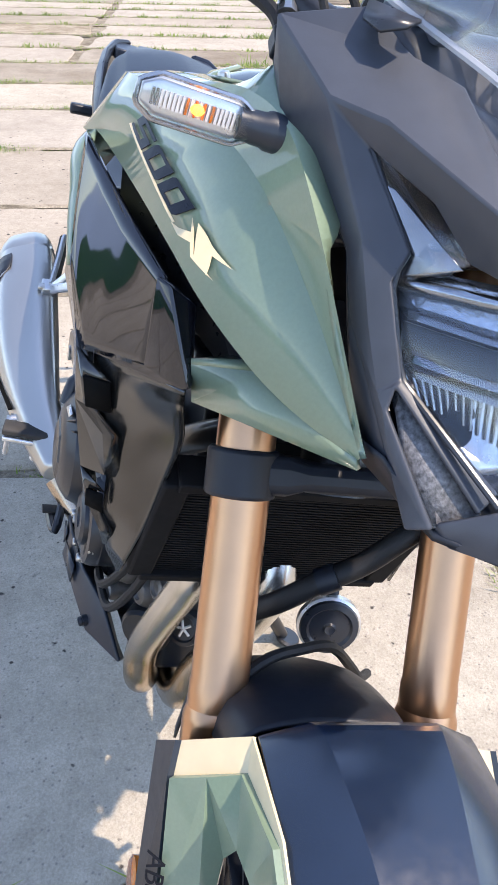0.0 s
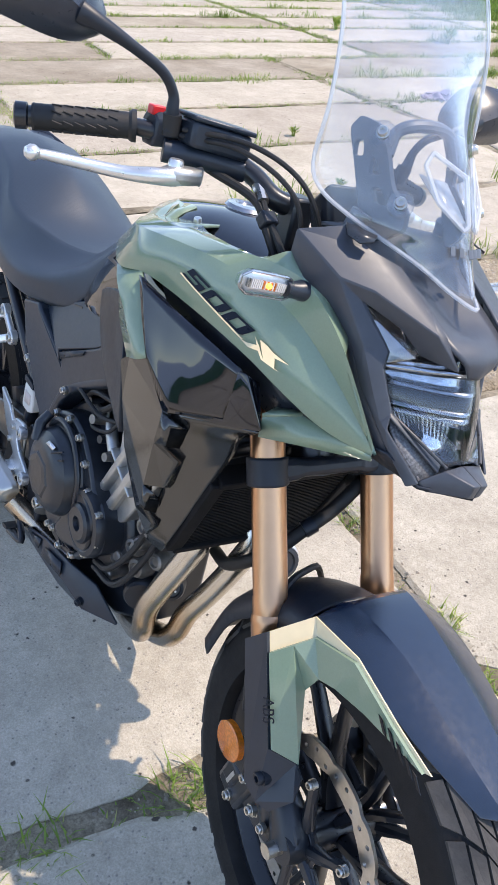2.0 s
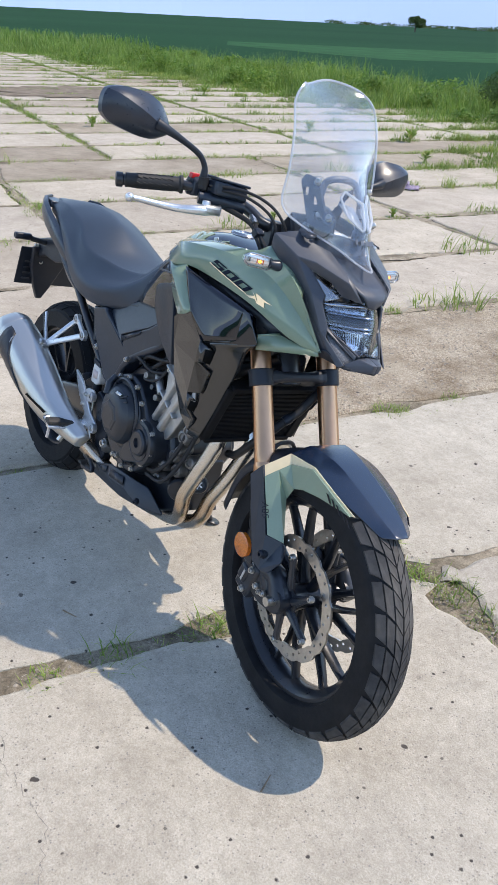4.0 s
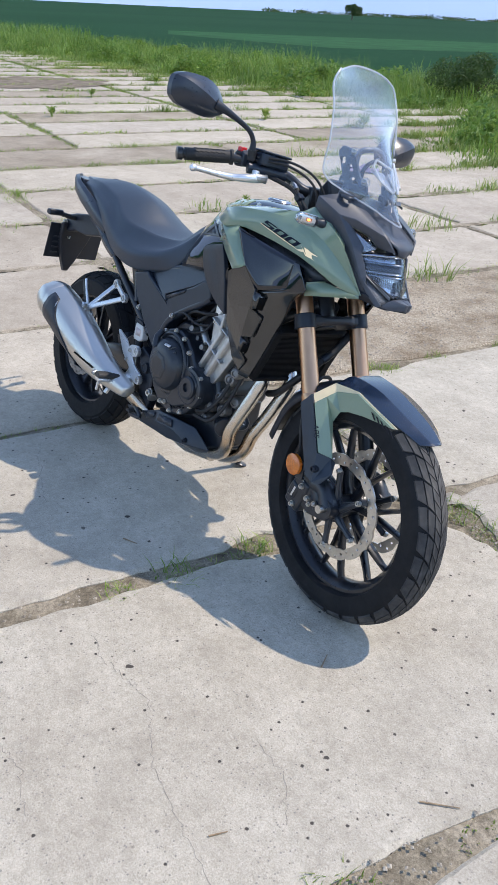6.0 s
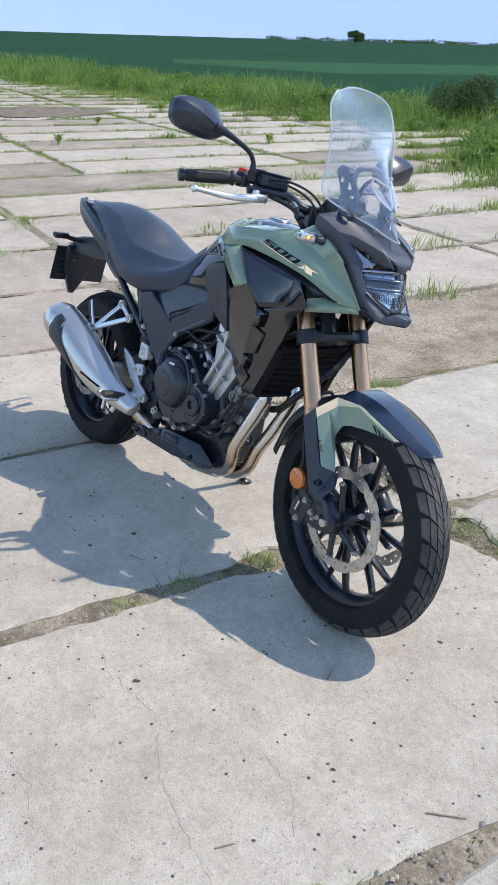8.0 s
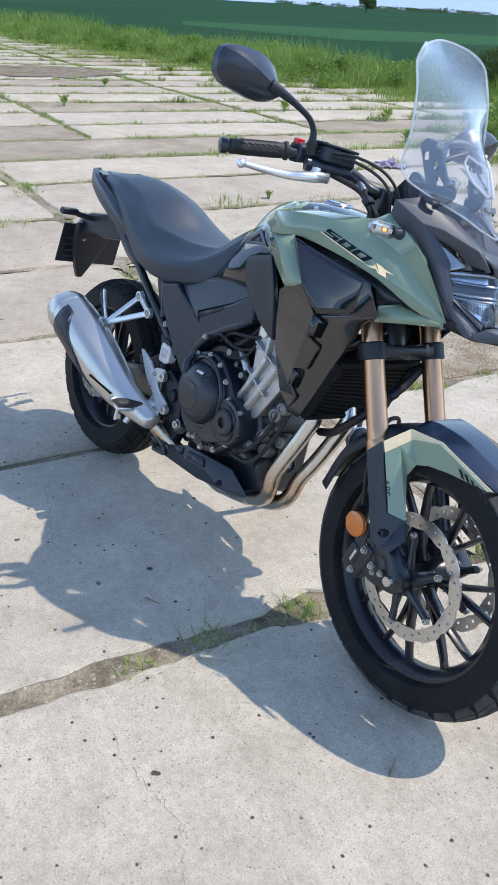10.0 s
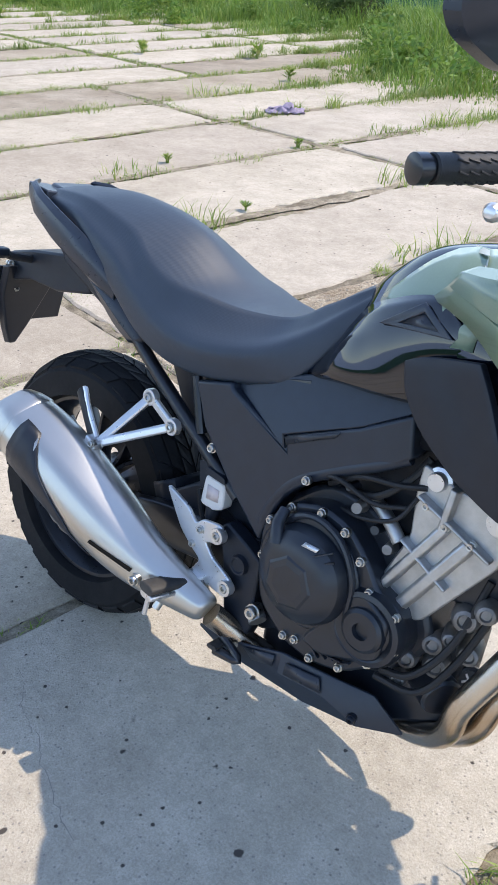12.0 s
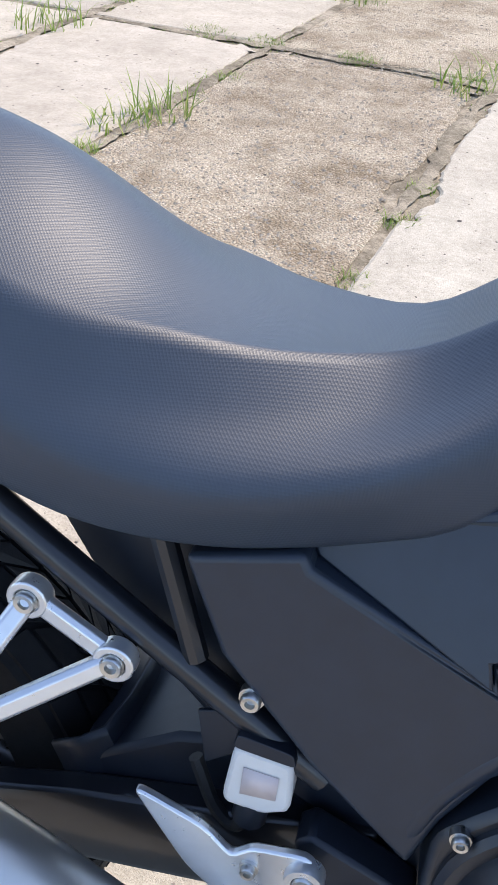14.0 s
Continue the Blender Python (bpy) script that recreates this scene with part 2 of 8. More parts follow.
def _concrete(name, light, dark, stone, gravel=0.0):
    """Weathered slab concrete: broad stains, sandy grain, pits and showing gravel."""
    m, n, l, p = _nt(name)
    tc = n.new("ShaderNodeTexCoord")
    oi = n.new("ShaderNodeObjectInfo")
    ad = n.new("ShaderNodeVectorMath")
    ad.operation = "MULTIPLY_ADD"
    ad.inputs[1].default_value = (37, 53, 11)
    l.new(oi.outputs["Random"], ad.inputs[0]), l.new(tc.outputs["Object"], ad.inputs[2])

    def noise_at(scale, detail, rough=0.6):
        t = n.new("ShaderNodeTexNoise")
        t.inputs["Scale"].default_value, t.inputs["Detail"].default_value, t.inputs["Roughness"].default_value = scale, detail, rough
        l.new(ad.outputs[0], t.inputs["Vector"])
        return t.outputs["Fac"]

    def spots(scale, lo, hi):
        v = n.new("ShaderNodeTexVoronoi")
        v.inputs["Scale"].default_value = scale
        wn = n.new("ShaderNodeTexNoise")
        wn.inputs["Scale"].default_value, wn.inputs["Detail"].default_value = scale * 6, 2
        l.new(ad.outputs[0], wn.inputs["Vector"])
        sh = n.new("ShaderNodeVectorMath")
        sh.operation = "MULTIPLY_ADD"
        sh.inputs[1].default_value = (0.16 / scale,) * 3
        l.new(wn.outputs["Color"], sh.inputs[0]), l.new(ad.outputs[0], sh.inputs[2])
        l.new(sh.outputs[0], v.inputs["Vector"])
        return _ramp(n, l, v.outputs["Distance"], [(lo, (1, 1, 1)), (hi, (0, 0, 0))]).outputs[0], v
    base = _ramp(n, l, noise_at(1.3, 6), [(0.32, dark), (0.68, light)]).outputs[0]
    tone = _ramp(n, l, oi.outputs["Random"], [(0.0, (0.86, 0.83, 0.79)), (0.4, (0.98, 0.97, 0.96)), (0.7, (1, 0.985, 0.95)), (1.0, (1.05, 1.04, 1.0))]).outputs[0]
    base = _mix(n, l, 1.0, base, tone, "MULTIPLY")
    base = _mix(n, l, 1.0, base, _ramp(n, l, noise_at(7, 8, 0.7), [(0.3, (0.82, 0.81, 0.79)), (0.62, (1.05, 1.05, 1.04))]).outputs[0], "MULTIPLY")
    mottle = noise_at(48, 6, 0.8)
    base = _mix(n, l, 1.0, base, _ramp(n, l, mottle, [(0.34, (0.84, 0.83, 0.815)), (0.62, (1.06, 1.06, 1.06))]).outputs[0], "MULTIPLY")
    grain = noise_at(210, 4, 0.8)
    base = _mix(n, l, 1.0, base, _ramp(n, l, grain, [(0.34, (0.8, 0.79, 0.775)), (0.64, (1.09, 1.09, 1.08))]).outputs[0], "MULTIPLY")
    if gravel:
        fleck, fv = spots(105, 0.1, 0.62)
        stones = _ramp(n, l, fv.outputs["Color"], [(0.2, (0.36, 0.29, 0.21)), (0.45, (0.5, 0.42, 0.32)), (0.7, (0.66, 0.58, 0.46)), (0.9, (0.42, 0.34, 0.25))]).outputs[0]
        gap = _ramp(n, l, fv.outputs["Distance"], [(0.5, (1, 1, 1)), (0.85, (0.5, 0.46, 0.41))]).outputs[0]
        stones = _mix(n, l, 1.0, stones, gap, "MULTIPLY")
        stones = _mix(n, l, 1.0, stones, _ramp(n, l, grain, [(0.3, (0.75, 0.75, 0.75)), (0.7, (1.15, 1.15, 1.15))]).outputs[0], "MULTIPLY")
        coarse, cv = spots(46, 0.16, 0.3)
        pickc = _ramp(n, l, cv.outputs["Color"], [(0.45, (0, 0, 0)), (0.55, (1, 1, 1))]).outputs[0]
        base = _mix(n, l, _ramp(n, l, noise_at(5, 6, 0.7), [(0.34, (0.1,) * 3), (0.62, (0.85,) * 3)]).outputs[0], base, stones)
        base = _mix(n, l, _mix(n, l, 1.0, coarse, pickc, "MULTIPLY"), base, _ramp(n, l, cv.outputs["Color"], [(0.3, (0.6, 0.53, 0.43)), (0.7, (0.34, 0.28, 0.21))]).outputs[0])
        base = _mix(n, l, 1.0, base, _ramp(n, l, noise_at(2.6, 7, 0.75), [(0.36, (0.62, 0.56, 0.48)), (0.56, (1.06, 1.04, 1.0))]).outputs[0], "MULTIPLY")
    else:
        fleck, fv = spots(105, 0.12, 0.3)
        pick = _ramp(n, l, fv.outputs["Color"], [(0.5, (0, 0, 0)), (0.7, (1, 1, 1))]).outputs[0]
        base = _mix(n, l, _mix(n, l, 1.0, fleck, pick, "MULTIPLY"), base, stone)
    pit, pv = spots(9, 0.06, 0.085)
    small, sv = spots(34, 0.1, 0.17)
    picks = _ramp(n, l, sv.outputs["Color"], [(0.66, (0, 0, 0)), (0.7, (1, 1, 1))]).outputs[0]
    pickp = _ramp(n, l, pv.outputs["Color"], [(0.45, (0, 0, 0)), (0.5, (1, 1, 1))]).outputs[0]
    pits = _mix(n, l, 1.0, pit, pickp, "MULTIPLY")
    pits = _mix(n, l, 1.0, pits, _mix(n, l, 1.0, small, picks, "MULTIPLY"), "ADD")
    base = _mix(n, l, pits, base, (0.07, 0.06, 0.052))
    l.new(base, p.inputs["Base Color"])
    p.inputs["Roughness"].default_value = 0.9
    p.inputs["Specular IOR Level"].default_value = 0.25
    hm = _mix(n, l, 0.45 if not gravel else 0.75, grain, _mix(n, l, 0.5, mottle, fleck) if not gravel else fleck)
    hm = _mix(n, l, pits, hm, (0, 0, 0))
    _bump(n, l, p, hm, 0.8, 0.005 + 0.011 * gravel)
    return m


M["slab"] = _concrete("slab_concrete", (0.54, 0.502, 0.44), (0.43, 0.392, 0.335), (0.27, 0.245, 0.215))
M["sandslab"] = _concrete("sandy_concrete", (0.53, 0.478, 0.408), (0.43, 0.382, 0.318), (0.27, 0.235, 0.195))
M["dirtyslab"] = _concrete("soil_stained_concrete", (0.44, 0.39, 0.32), (0.27, 0.225, 0.17), (0.25, 0.22, 0.18))
M["gravelslab"] = _concrete("worn_gravel_concrete", (0.57, 0.51, 0.42), (0.48, 0.42, 0.34), (0.54, 0.5, 0.43), 0.9)


def _soil():
    m, n, l, p = _nt("joint_soil")
    a, b, d = _noise(n, l, 5, 8), _noise(n, l, 120, 6, rough=0.8), _noise(n, l, 28, 6, rough=0.75)
    c = _ramp(n, l, a.outputs["Fac"], [(0.35, (0.17, 0.142, 0.105)), (0.5, (0.28, 0.24, 0.18)), (0.65, (0.39, 0.335, 0.26))]).outputs[0]
    c = _mix(n, l, 1.0, c, _ramp(n, l, d.outputs["Fac"], [(0.35, (0.65, 0.63, 0.6)), (0.62, (1.2, 1.2, 1.17))]).outputs[0], "MULTIPLY")
    c = _mix(n, l, 1.0, c, _ramp(n, l, b.outputs["Fac"], [(0.35, (0.6, 0.6, 0.6)), (0.65, (1.3, 1.3, 1.3))]).outputs[0], "MULTIPLY")
    l.new(c, p.inputs["Base Color"])
    p.inputs["Roughness"].default_value = 0.95
    p.inputs["Specular IOR Level"].default_value = 0.15
    _bump(n, l, p, _mix(n, l, 0.5, b.outputs["Fac"], d.outputs["Fac"]), 0.8, 0.01)
    return m


M["soil"] = _soil()


def _leaf(name, lo, hi, tip):
    m, n, l, p = _nt(name)
    g = n.new("ShaderNodeNewGeometry")
    patch = _ramp(n, l, _noise(n, l, 1.1, 4).outputs["Fac"], [(0.35, (0.45, 0.54, 0.42)), (0.5, (0.88, 0.9, 0.88)), (0.66, (1.35, 1.22, 1.15))]).outputs[0]
    l.new(_mix(n, l, 1.0, _ramp(n, l, g.outputs["Random Per Island"], [(0.0, lo), (0.7, hi), (1.0, tip)]).outputs[0], patch, "MULTIPLY"), p.inputs["Base Color"])
    p.inputs["Roughness"].default_value = 0.55
    p.inputs["Subsurface Weight"].default_value = 0.0
    t = n.new("ShaderNodeBsdfTranslucent")
    l.new(_ramp(n, l, g.outputs["Random Per Island"], [(0.0, hi), (1.0, tip)]).outputs[0], t.inputs[0])
    mx = n.new("ShaderNodeMixShader")
    mx.inputs[0].default_value = 0.35
    l.new(p.outputs[0], mx.inputs[1]), l.new(t.outputs[0], mx.inputs[2])
    l.new(mx.outputs[0], n["Material Output"].inputs["Surface"])
    return m


M["grass"] = _leaf("joint_grass", (0.085, 0.18, 0.024), (0.2, 0.33, 0.045), (0.42, 0.42, 0.16))
M["verge"] = _leaf("lush_grass", (0.045, 0.115, 0.014), (0.15, 0.29, 0.035), (0.29, 0.38, 0.095))
M["leaf"] = _leaf("bush_leaf", (0.03, 0.065, 0.015), (0.05, 0.1, 0.022), (0.08, 0.14, 0.04))


def _field():
    m, n, l, p = _nt("crop_field")
    a = _noise(n, l, 0.02, 6, stretch=(1, 0.25, 1))
    b = _noise(n, l, 1.5, 6, rough=0.8)
    c = _ramp(n, l, a.outputs["Fac"], [(0.35, (0.009, 0.042, 0.016)), (0.6, (0.012, 0.052, 0.02)), (0.75, (0.017, 0.062, 0.025))]).outputs[0]
    c = _mix(n, l, 1.0, c, _ramp(n, l, b.outputs["Fac"], [(0.3, (0.75, 0.75, 0.75)), (0.7, (1.2, 1.2, 1.2))]).outputs[0], "MULTIPLY")
    l.new(c, p.inputs["Base Color"])
    p.inputs["Roughness"].default_value = 1.0
    p.inputs["Specular IOR Level"].default_value = 0.05
    return m


M["field"] = _field()
M["strip"] = surface("lighter_crop_strip", (0.024, 0.082, 0.03), 1.0, var=0.2, scale=0.6, spec=0.05)
M["skyhaze"] = _glow("summer_sky_haze", (0.185, 0.262, 0.42), 1.0)
M["bark"] = surface("bark", (0.1, 0.08, 0.06), 0.9, var=0.3)
M["cloth"] = surface("faded_purple_cloth", (0.3, 0.25, 0.33), 0.95, var=0.25)
M["twig"] = surface("dry_twig", (0.28, 0.2, 0.12), 0.85, var=0.3)
M["crack"] = surface("crack_dirt", (0.27, 0.245, 0.21), 0.95, var=0.3)
M["stone"] = surface("loose_stone", (0.33, 0.285, 0.225), 0.9, var=0.4, scale=25)

# ---- making meshes ----
def finish(bm, name, mat, angle=35, smooth=True):
    bmesh.ops.recalc_face_normals(bm, faces=bm.faces)
    me = bpy.data.meshes.new(name)
    bm.to_mesh(me)
    bm.free()
    if smooth:
        me.shade_smooth()
        me.set_sharp_from_angle(angle=radians(angle))
    if mat is not None:
        me.materials.append(M[mat] if isinstance(mat, str) else mat)
    return me


def sheet(name, verts, faces, mat, smooth=False):
    me = bpy.data.meshes.new(name)
    me.from_pydata(verts, [], faces)
    me.materials.append(M[mat])
    if smooth:
        me.shade_smooth()
    me.update()
    return me


# ---- ground, slabs and field ----
U = Vector((1, -0.155, 0)).normalized()
V = Vector((0.155, 1, 0)).normalized()


def uv(u, v, z=0.0):
    p = U * u + V * v
    return Vector((p.x, p.y, z))


ROW_EDGES = [9.6, 8.5, 7.45, 6.4, 5.3, 4.25, 3.16, 2.075, 0.978, -0.079, -1.206, -2.27, -3.41, -4.6, -5.68, -6.82]
while ROW_EDGES[-1] > -31:
    ROW_EDGES.append(ROW_EDGES[-1] - 1.12 - 0.04 * math.sin(len(ROW_EDGES) * 2.3))

ground = tagged(new("ground", sheet("ground", [(-4580, -4580, -0.012), (4580, -4580, -0.012), (4580, 4580, -0.012), (-4580, 4580, -0.012)], [(0, 1, 2, 3)], "soil")), "brown soil showing between the concrete slabs", "ground", kind="structure")
pavement = tagged(new("pavement"), "old concrete slabs with grassy joints", "pavement", kind="structure")


def edge_wear(p):
    """How far a slab edge is broken back at a place, in metres."""
    w = 0.017 + 0.022 * max(0, noise.noise(p * 1.9)) + 0.01 * max(0, noise.noise(p * 9.0)) + 0.003 * noise.noise(p * 31)
    for q, r, much in ((uv(1.0, -0.45), 0.55, 0.03), (uv(0.98, 0.16), 0.12, 0.05), (uv(1.0, -0.85), 0.16, 0.07), (uv(1.08, 0.85), 0.2, 0.07), (uv(-0.08, 1.45), 0.12, 0.05), (uv(2.07, -0.25), 0.35, 0.035), (uv(-1.1, 3.95), 0.4, 0.05), (uv(-0.08, 3.6), 0.5, 0.04)):
        d = (p - q).length
        if d < r:
            w += much * (1 - d / r) ** 0.7 * (0.8 + 0.5 * noise.noise(p * 14))
    if p.x < -1.6 or p.y > 2.2:
        w += 0.01 + 0.11 * max(0.0, noise.noise(p * 0.9 + Vector((7, 1, 3))) - 0.08) * (1 + 0.7 * noise.noise(p * 13)) + 0.05 * max(0.0, noise.noise(p * 3.1) - 0.25) + 0.009 * noise.noise(p * 24)
    far = max(0.0, -p.x - 4)
    return w + min(0.05, far * 0.006) * (0.5 + max(0, noise.noise(p * 0.9 + Vector((5, 5, 5)))))


def slab_mesh(u0, u1, v0, v1, mat, fine):
    """One slab: a worn, slightly uneven plate with a broken edge."""
    corners = [(u0, v0), (u1, v0), (u1, v1), (u0, v1)]
    ring = []
    for k in range(4):
        (a, b), (c, d) = corners[k], corners[(k + 1) % 4]
        length = math.hypot(c - a, d - b)
        steps = max(3, int(length / fine))
        inward = Vector((-(d - b), c - a)).normalized()
        for s in range(steps):
            f = s / steps
            x, y = a + (c - a) * f, b + (d - b) * f
            w = edge_wear(uv(x, y))
            end = min(f, 1 - f) * length
            corner = uv(a, b) if f < 0.5 else uv(c, d)
            chip = 0.05 if fine < 0.03 and corner.x > -1.6 and corner.y < 2.2 else 0.09 + 0.32 * max(0.0, noise.noise(corner * 3.7 + Vector((1, 2, 0.5))))
            round_off = min(0.1, max(0, chip - end) * 0.5)
            ring.append((x + inward.x * (w + round_off), y + inward.y * (w + round_off)))
    cu, cv = (u0 + u1) / 2, (v0 + v1) / 2
    verts, faces, m = [], [], len(ring)
    for z in (-0.06, -0.008):
        verts += [uv(x, y, z) for x, y in ring]
    for x, y in ring:                                      # eased edge, then a straight inner ring
        verts.append(uv(x + (cu - x) * 0.012 / max(0.3, abs(cu - x)), y + (cv - y) * 0.012 / max(0.3, abs(cv - y)), 0.0))
    for x, y in ring:
        verts.append(uv(min(max(x, u0 + 0.14), u1 - 0.14), min(max(y, v0 + 0.14), v1 - 0.14), 0.001))
    for r in range(3):
        for k in range(m):
            faces.append((r * m + k, r * m + (k + 1) % m, (r + 1) * m + (k + 1) % m, (r + 1) * m + k))
    k = len(verts)
    verts += [uv(u0 + 0.14, v0 + 0.14, 0.001), uv(u1 - 0.14, v0 + 0.14, 0.001), uv(u1 - 0.14, v1 - 0.14, 0.001), uv(u0 + 0.14, v1 - 0.14, 0.001)]
    faces.append((k, k + 1, k + 2, k + 3))
    return sheet("slab", verts, faces, mat)


def lay_slabs():
    for k in range(len(ROW_EDGES) - 1):
        u1, u0 = ROW_EDGES[k], ROW_EDGES[k + 1]
        v = 0.82 - 3.09 * 3 + 0.05 * noise.noise(Vector((k * 1.7, 0, 0)))
        if u0 < -6.9:
            v += 1.45
        end = 8.4 if u0 > -5 else 11.5
        while v < end:
            v2 = v + 3.09 + (0.06 * noise.noise(Vector((k, v, 3))))
            rough_one = (-1.3 < u0 < -1.1 and 0 < v < 3) or (-1.3 < u0 < -1.1 and 3 < v < 5) or noise.noise(Vector((k * 3.1, v, 9))) > 0.42
            ob = new("slab", slab_mesh(u0, u1, v, min(v2, end + 1.2), "gravelslab" if rough_one else "dirtyslab" if u0 < -4 and noise.noise(Vector((k * 1.3, v * 0.6, 21))) > 0.22 else "sandslab" if u0 < -1.0 or v > 3 else "slab", 0.02 if -3.5 < u0 < 2.1 and v < 5 else 0.04 if u0 > -7 else 0.12))
            ob.location.z = 0.006 * noise.noise(Vector((k * 2.2, v * 1.3, 1))) if u0 < -1.5 or u0 > 2.0 else 0.0
            ob.parent = pavement
            v = v2


def blades(rng, base, n, spread, height, lean, verts, faces, width=0.004):
    """Grass blades round a place, appended to verts and faces."""
    for _ in range(n):
        a, r = rng.uniform(0, 6.283), spread * math.sqrt(rng.random())
        x, y = base[0] + r * math.cos(a), base[1] + r * math.sin(a)
        h, d, w = height * rng.uniform(0.4, 1.15), rng.uniform(0, 6.283), width * rng.uniform(0.6, 1.3)
        bend = lean * h * rng.uniform(0.2, 1.3)
        dx, dy, px, py = math.cos(d), math.sin(d), -math.sin(d) * w, math.cos(d) * w
        k, z0 = len(verts), base[2]
        verts += [(x - px, y - py, z0), (x + px, y + py, z0), (x + dx * bend * 0.35 - px * 0.8, y + dy * bend * 0.35 - py * 0.8, z0 + h * 0.6),
                  (x + dx * bend * 0.35 + px * 0.8, y + dy * bend * 0.35 + py * 0.8, z0 + h * 0.6), (x + dx * bend, y + dy * bend, z0 + h)]
        faces += [(k, k + 1, k + 3, k + 2), (k + 2, k + 3, k + 4)]


def verge_edge(x):
    """Where the tall grass begins, as y, for an x along the slabs."""
    wob = 1.1 * noise.noise(Vector((x * 0.45, 4, 0))) + 0.6 * noise.noise(Vector((x * 1.9, 9, 0)))
    if x > -7:
        return 7.9 + (3.2 * min(1.0, max(0.0, (-4.6 - x) / 2.4))) + wob
    return 11.2 + wob


def joint_grass():
    rng, verts, faces = random.Random(4), [], []
    for u in ROW_EDGES:                                    # along the rows
        v = -5.0
        while v < 11:
            p = uv(u, v)
            grow = noise.noise(p * 1.1 + Vector((3, 8, 1))) + (0.42 if u < -2.5 else 0.0) + (0.25 if u < -5 else 0.0) + (0.2 if u < -8 else 0.0)
            if v > 6 + rng.random() * 3:
                grow += 0.5
            if u < -1.5 or v > 2.6:
                grow += 0.14 + 0.1 * min(3, max(0, v - 2))
            if u > -0.5 and v < 3.0:
                grow -= 0.25 if v > 0.6 else 0.5
            grow += 0.55 * noise.noise(p * 5.5)
            if grow > -0.12:
                far = u < -7
                blades(rng, (p.x + rng.uniform(-0.03, 0.03), p.y, -0.015), int((20 if far else 34) * (0.6 + grow)), 0.05 + 0.05 * max(0, grow), (0.014 + 0.036 * min(max(grow, 0), 0.9)) * rng.choice((0.5, 0.7, 0.9, 1.0, 1.35)) * (0.6 if u > -4 else 1.0), 1.2, verts, faces, 0.005 if far else 0.0022)
            v += 0.12 if u < -7 else 0.07
    for u in np.arange(-30, 4, 0.1):                       # along the cross joints
        for v in (0.82, 3.91, 7.0, 10.1, 2.27, 5.36, 8.45):
            if (u < -6.9) != (v in (2.27, 5.36, 8.45)):
                continue
            p = uv(u, v)
            grow = noise.noise(p * 1.3 + Vector((9, 2, 5))) + (0.66 if u < -1.4 else 0.12)
            grow += 0.5 * noise.noise(p * 5.1)
            if grow > -0.15:
                blades(rng, (p.x, p.y + rng.uniform(-0.03, 0.03), -0.015), int(32 * (0.6 + grow)), 0.06 + 0.06 * max(0, grow), (0.014 + 0.036 * min(max(grow, 0), 0.9)) * rng.choice((0.5, 0.7, 0.9, 1.0, 1.35)) * (0.6 if u > -4 else 1.0), 1.2, verts, faces, 0.0035 if u < -5 else 0.0022)
    for _ in range(700):                                   # thick tufts where the grass creeps in from the verge
        x = rng.uniform(-24, 2)
        y = verge_edge(x) - rng.expovariate(0.75)
        w = Vector((x, y, 0))
        u, v = w.dot(U), w.dot(V)
        near = min(ROW_EDGES, key=lambda e: abs(e - u))
        p = uv(near + rng.gauss(0, 0.05), v, -0.015)
        blades(rng, p, 52, rng.uniform(0.07, 0.22), rng.uniform(0.04, 0.15), 1.1, verts, faces, 0.0035)
    for u, v, n, s, h in ((0.98, 0.13, 60, 0.05, 0.13), (1.0, -0.15, 50, 0.06, 0.12), (1.01, -0.33, 46, 0.05, 0.08), (1.0, 0.02, 26, 0.05, 0.06), (1.03, -0.7, 14, 0.05, 0.05), (0.8, 0.82, 70, 0.05, 0.14), (1.1, 0.86, 70, 0.07, 0.12), (1.25, 0.86, 46, 0.06, 0.1), (1.0, 0.8, 50, 0.05, 0.12),
                          (-0.04, 1.4, 130, 0.07, 0.1), (0.02, 1.55, 60, 0.04, 0.06), (0.38, 0.83, 70, 0.06, 0.1), (-0.06, 2.2, 70, 0.06, 0.09), (-0.06, 2.5, 70, 0.05, 0.08), (-0.07, 1.75, 60, 0.05, 0.08), (2.07, -0.3, 80, 0.07, 0.08), (2.07, -0.45, 60, 0.06, 0.08), (-0.08, -0.2, 30, 0.05, 0.05), (-0.08, -0.35, 26, 0.05, 0.05),
                          (-1.2, 0.3, 60, 0.05, 0.08), (-1.2, 0.15, 50, 0.05, 0.07), (-2.27, 0.75, 50, 0.06, 0.08), (-1.2, 2.2, 60, 0.05, 0.16), (-1.15, 3.3, 50, 0.05, 0.12), (-0.75, 3.95, 160, 0.09, 0.1), (-1.25, 3.98, 160, 0.1, 0.1), (-1.6, 4.0, 120, 0.09, 0.1), (-0.2, 3.93, 80, 0.07, 0.1)):
        p = uv(u, v, -0.015)
        blades(rng, p, int(n * 1.5), s * 1.1, h * 0.33, 1.5, verts, faces, 0.0017)
    tagged(new("joint_grass", sheet("joint_grass", verts, faces, "grass")), "green grass tufts growing in the slab joints", "grass", kind="stuff")


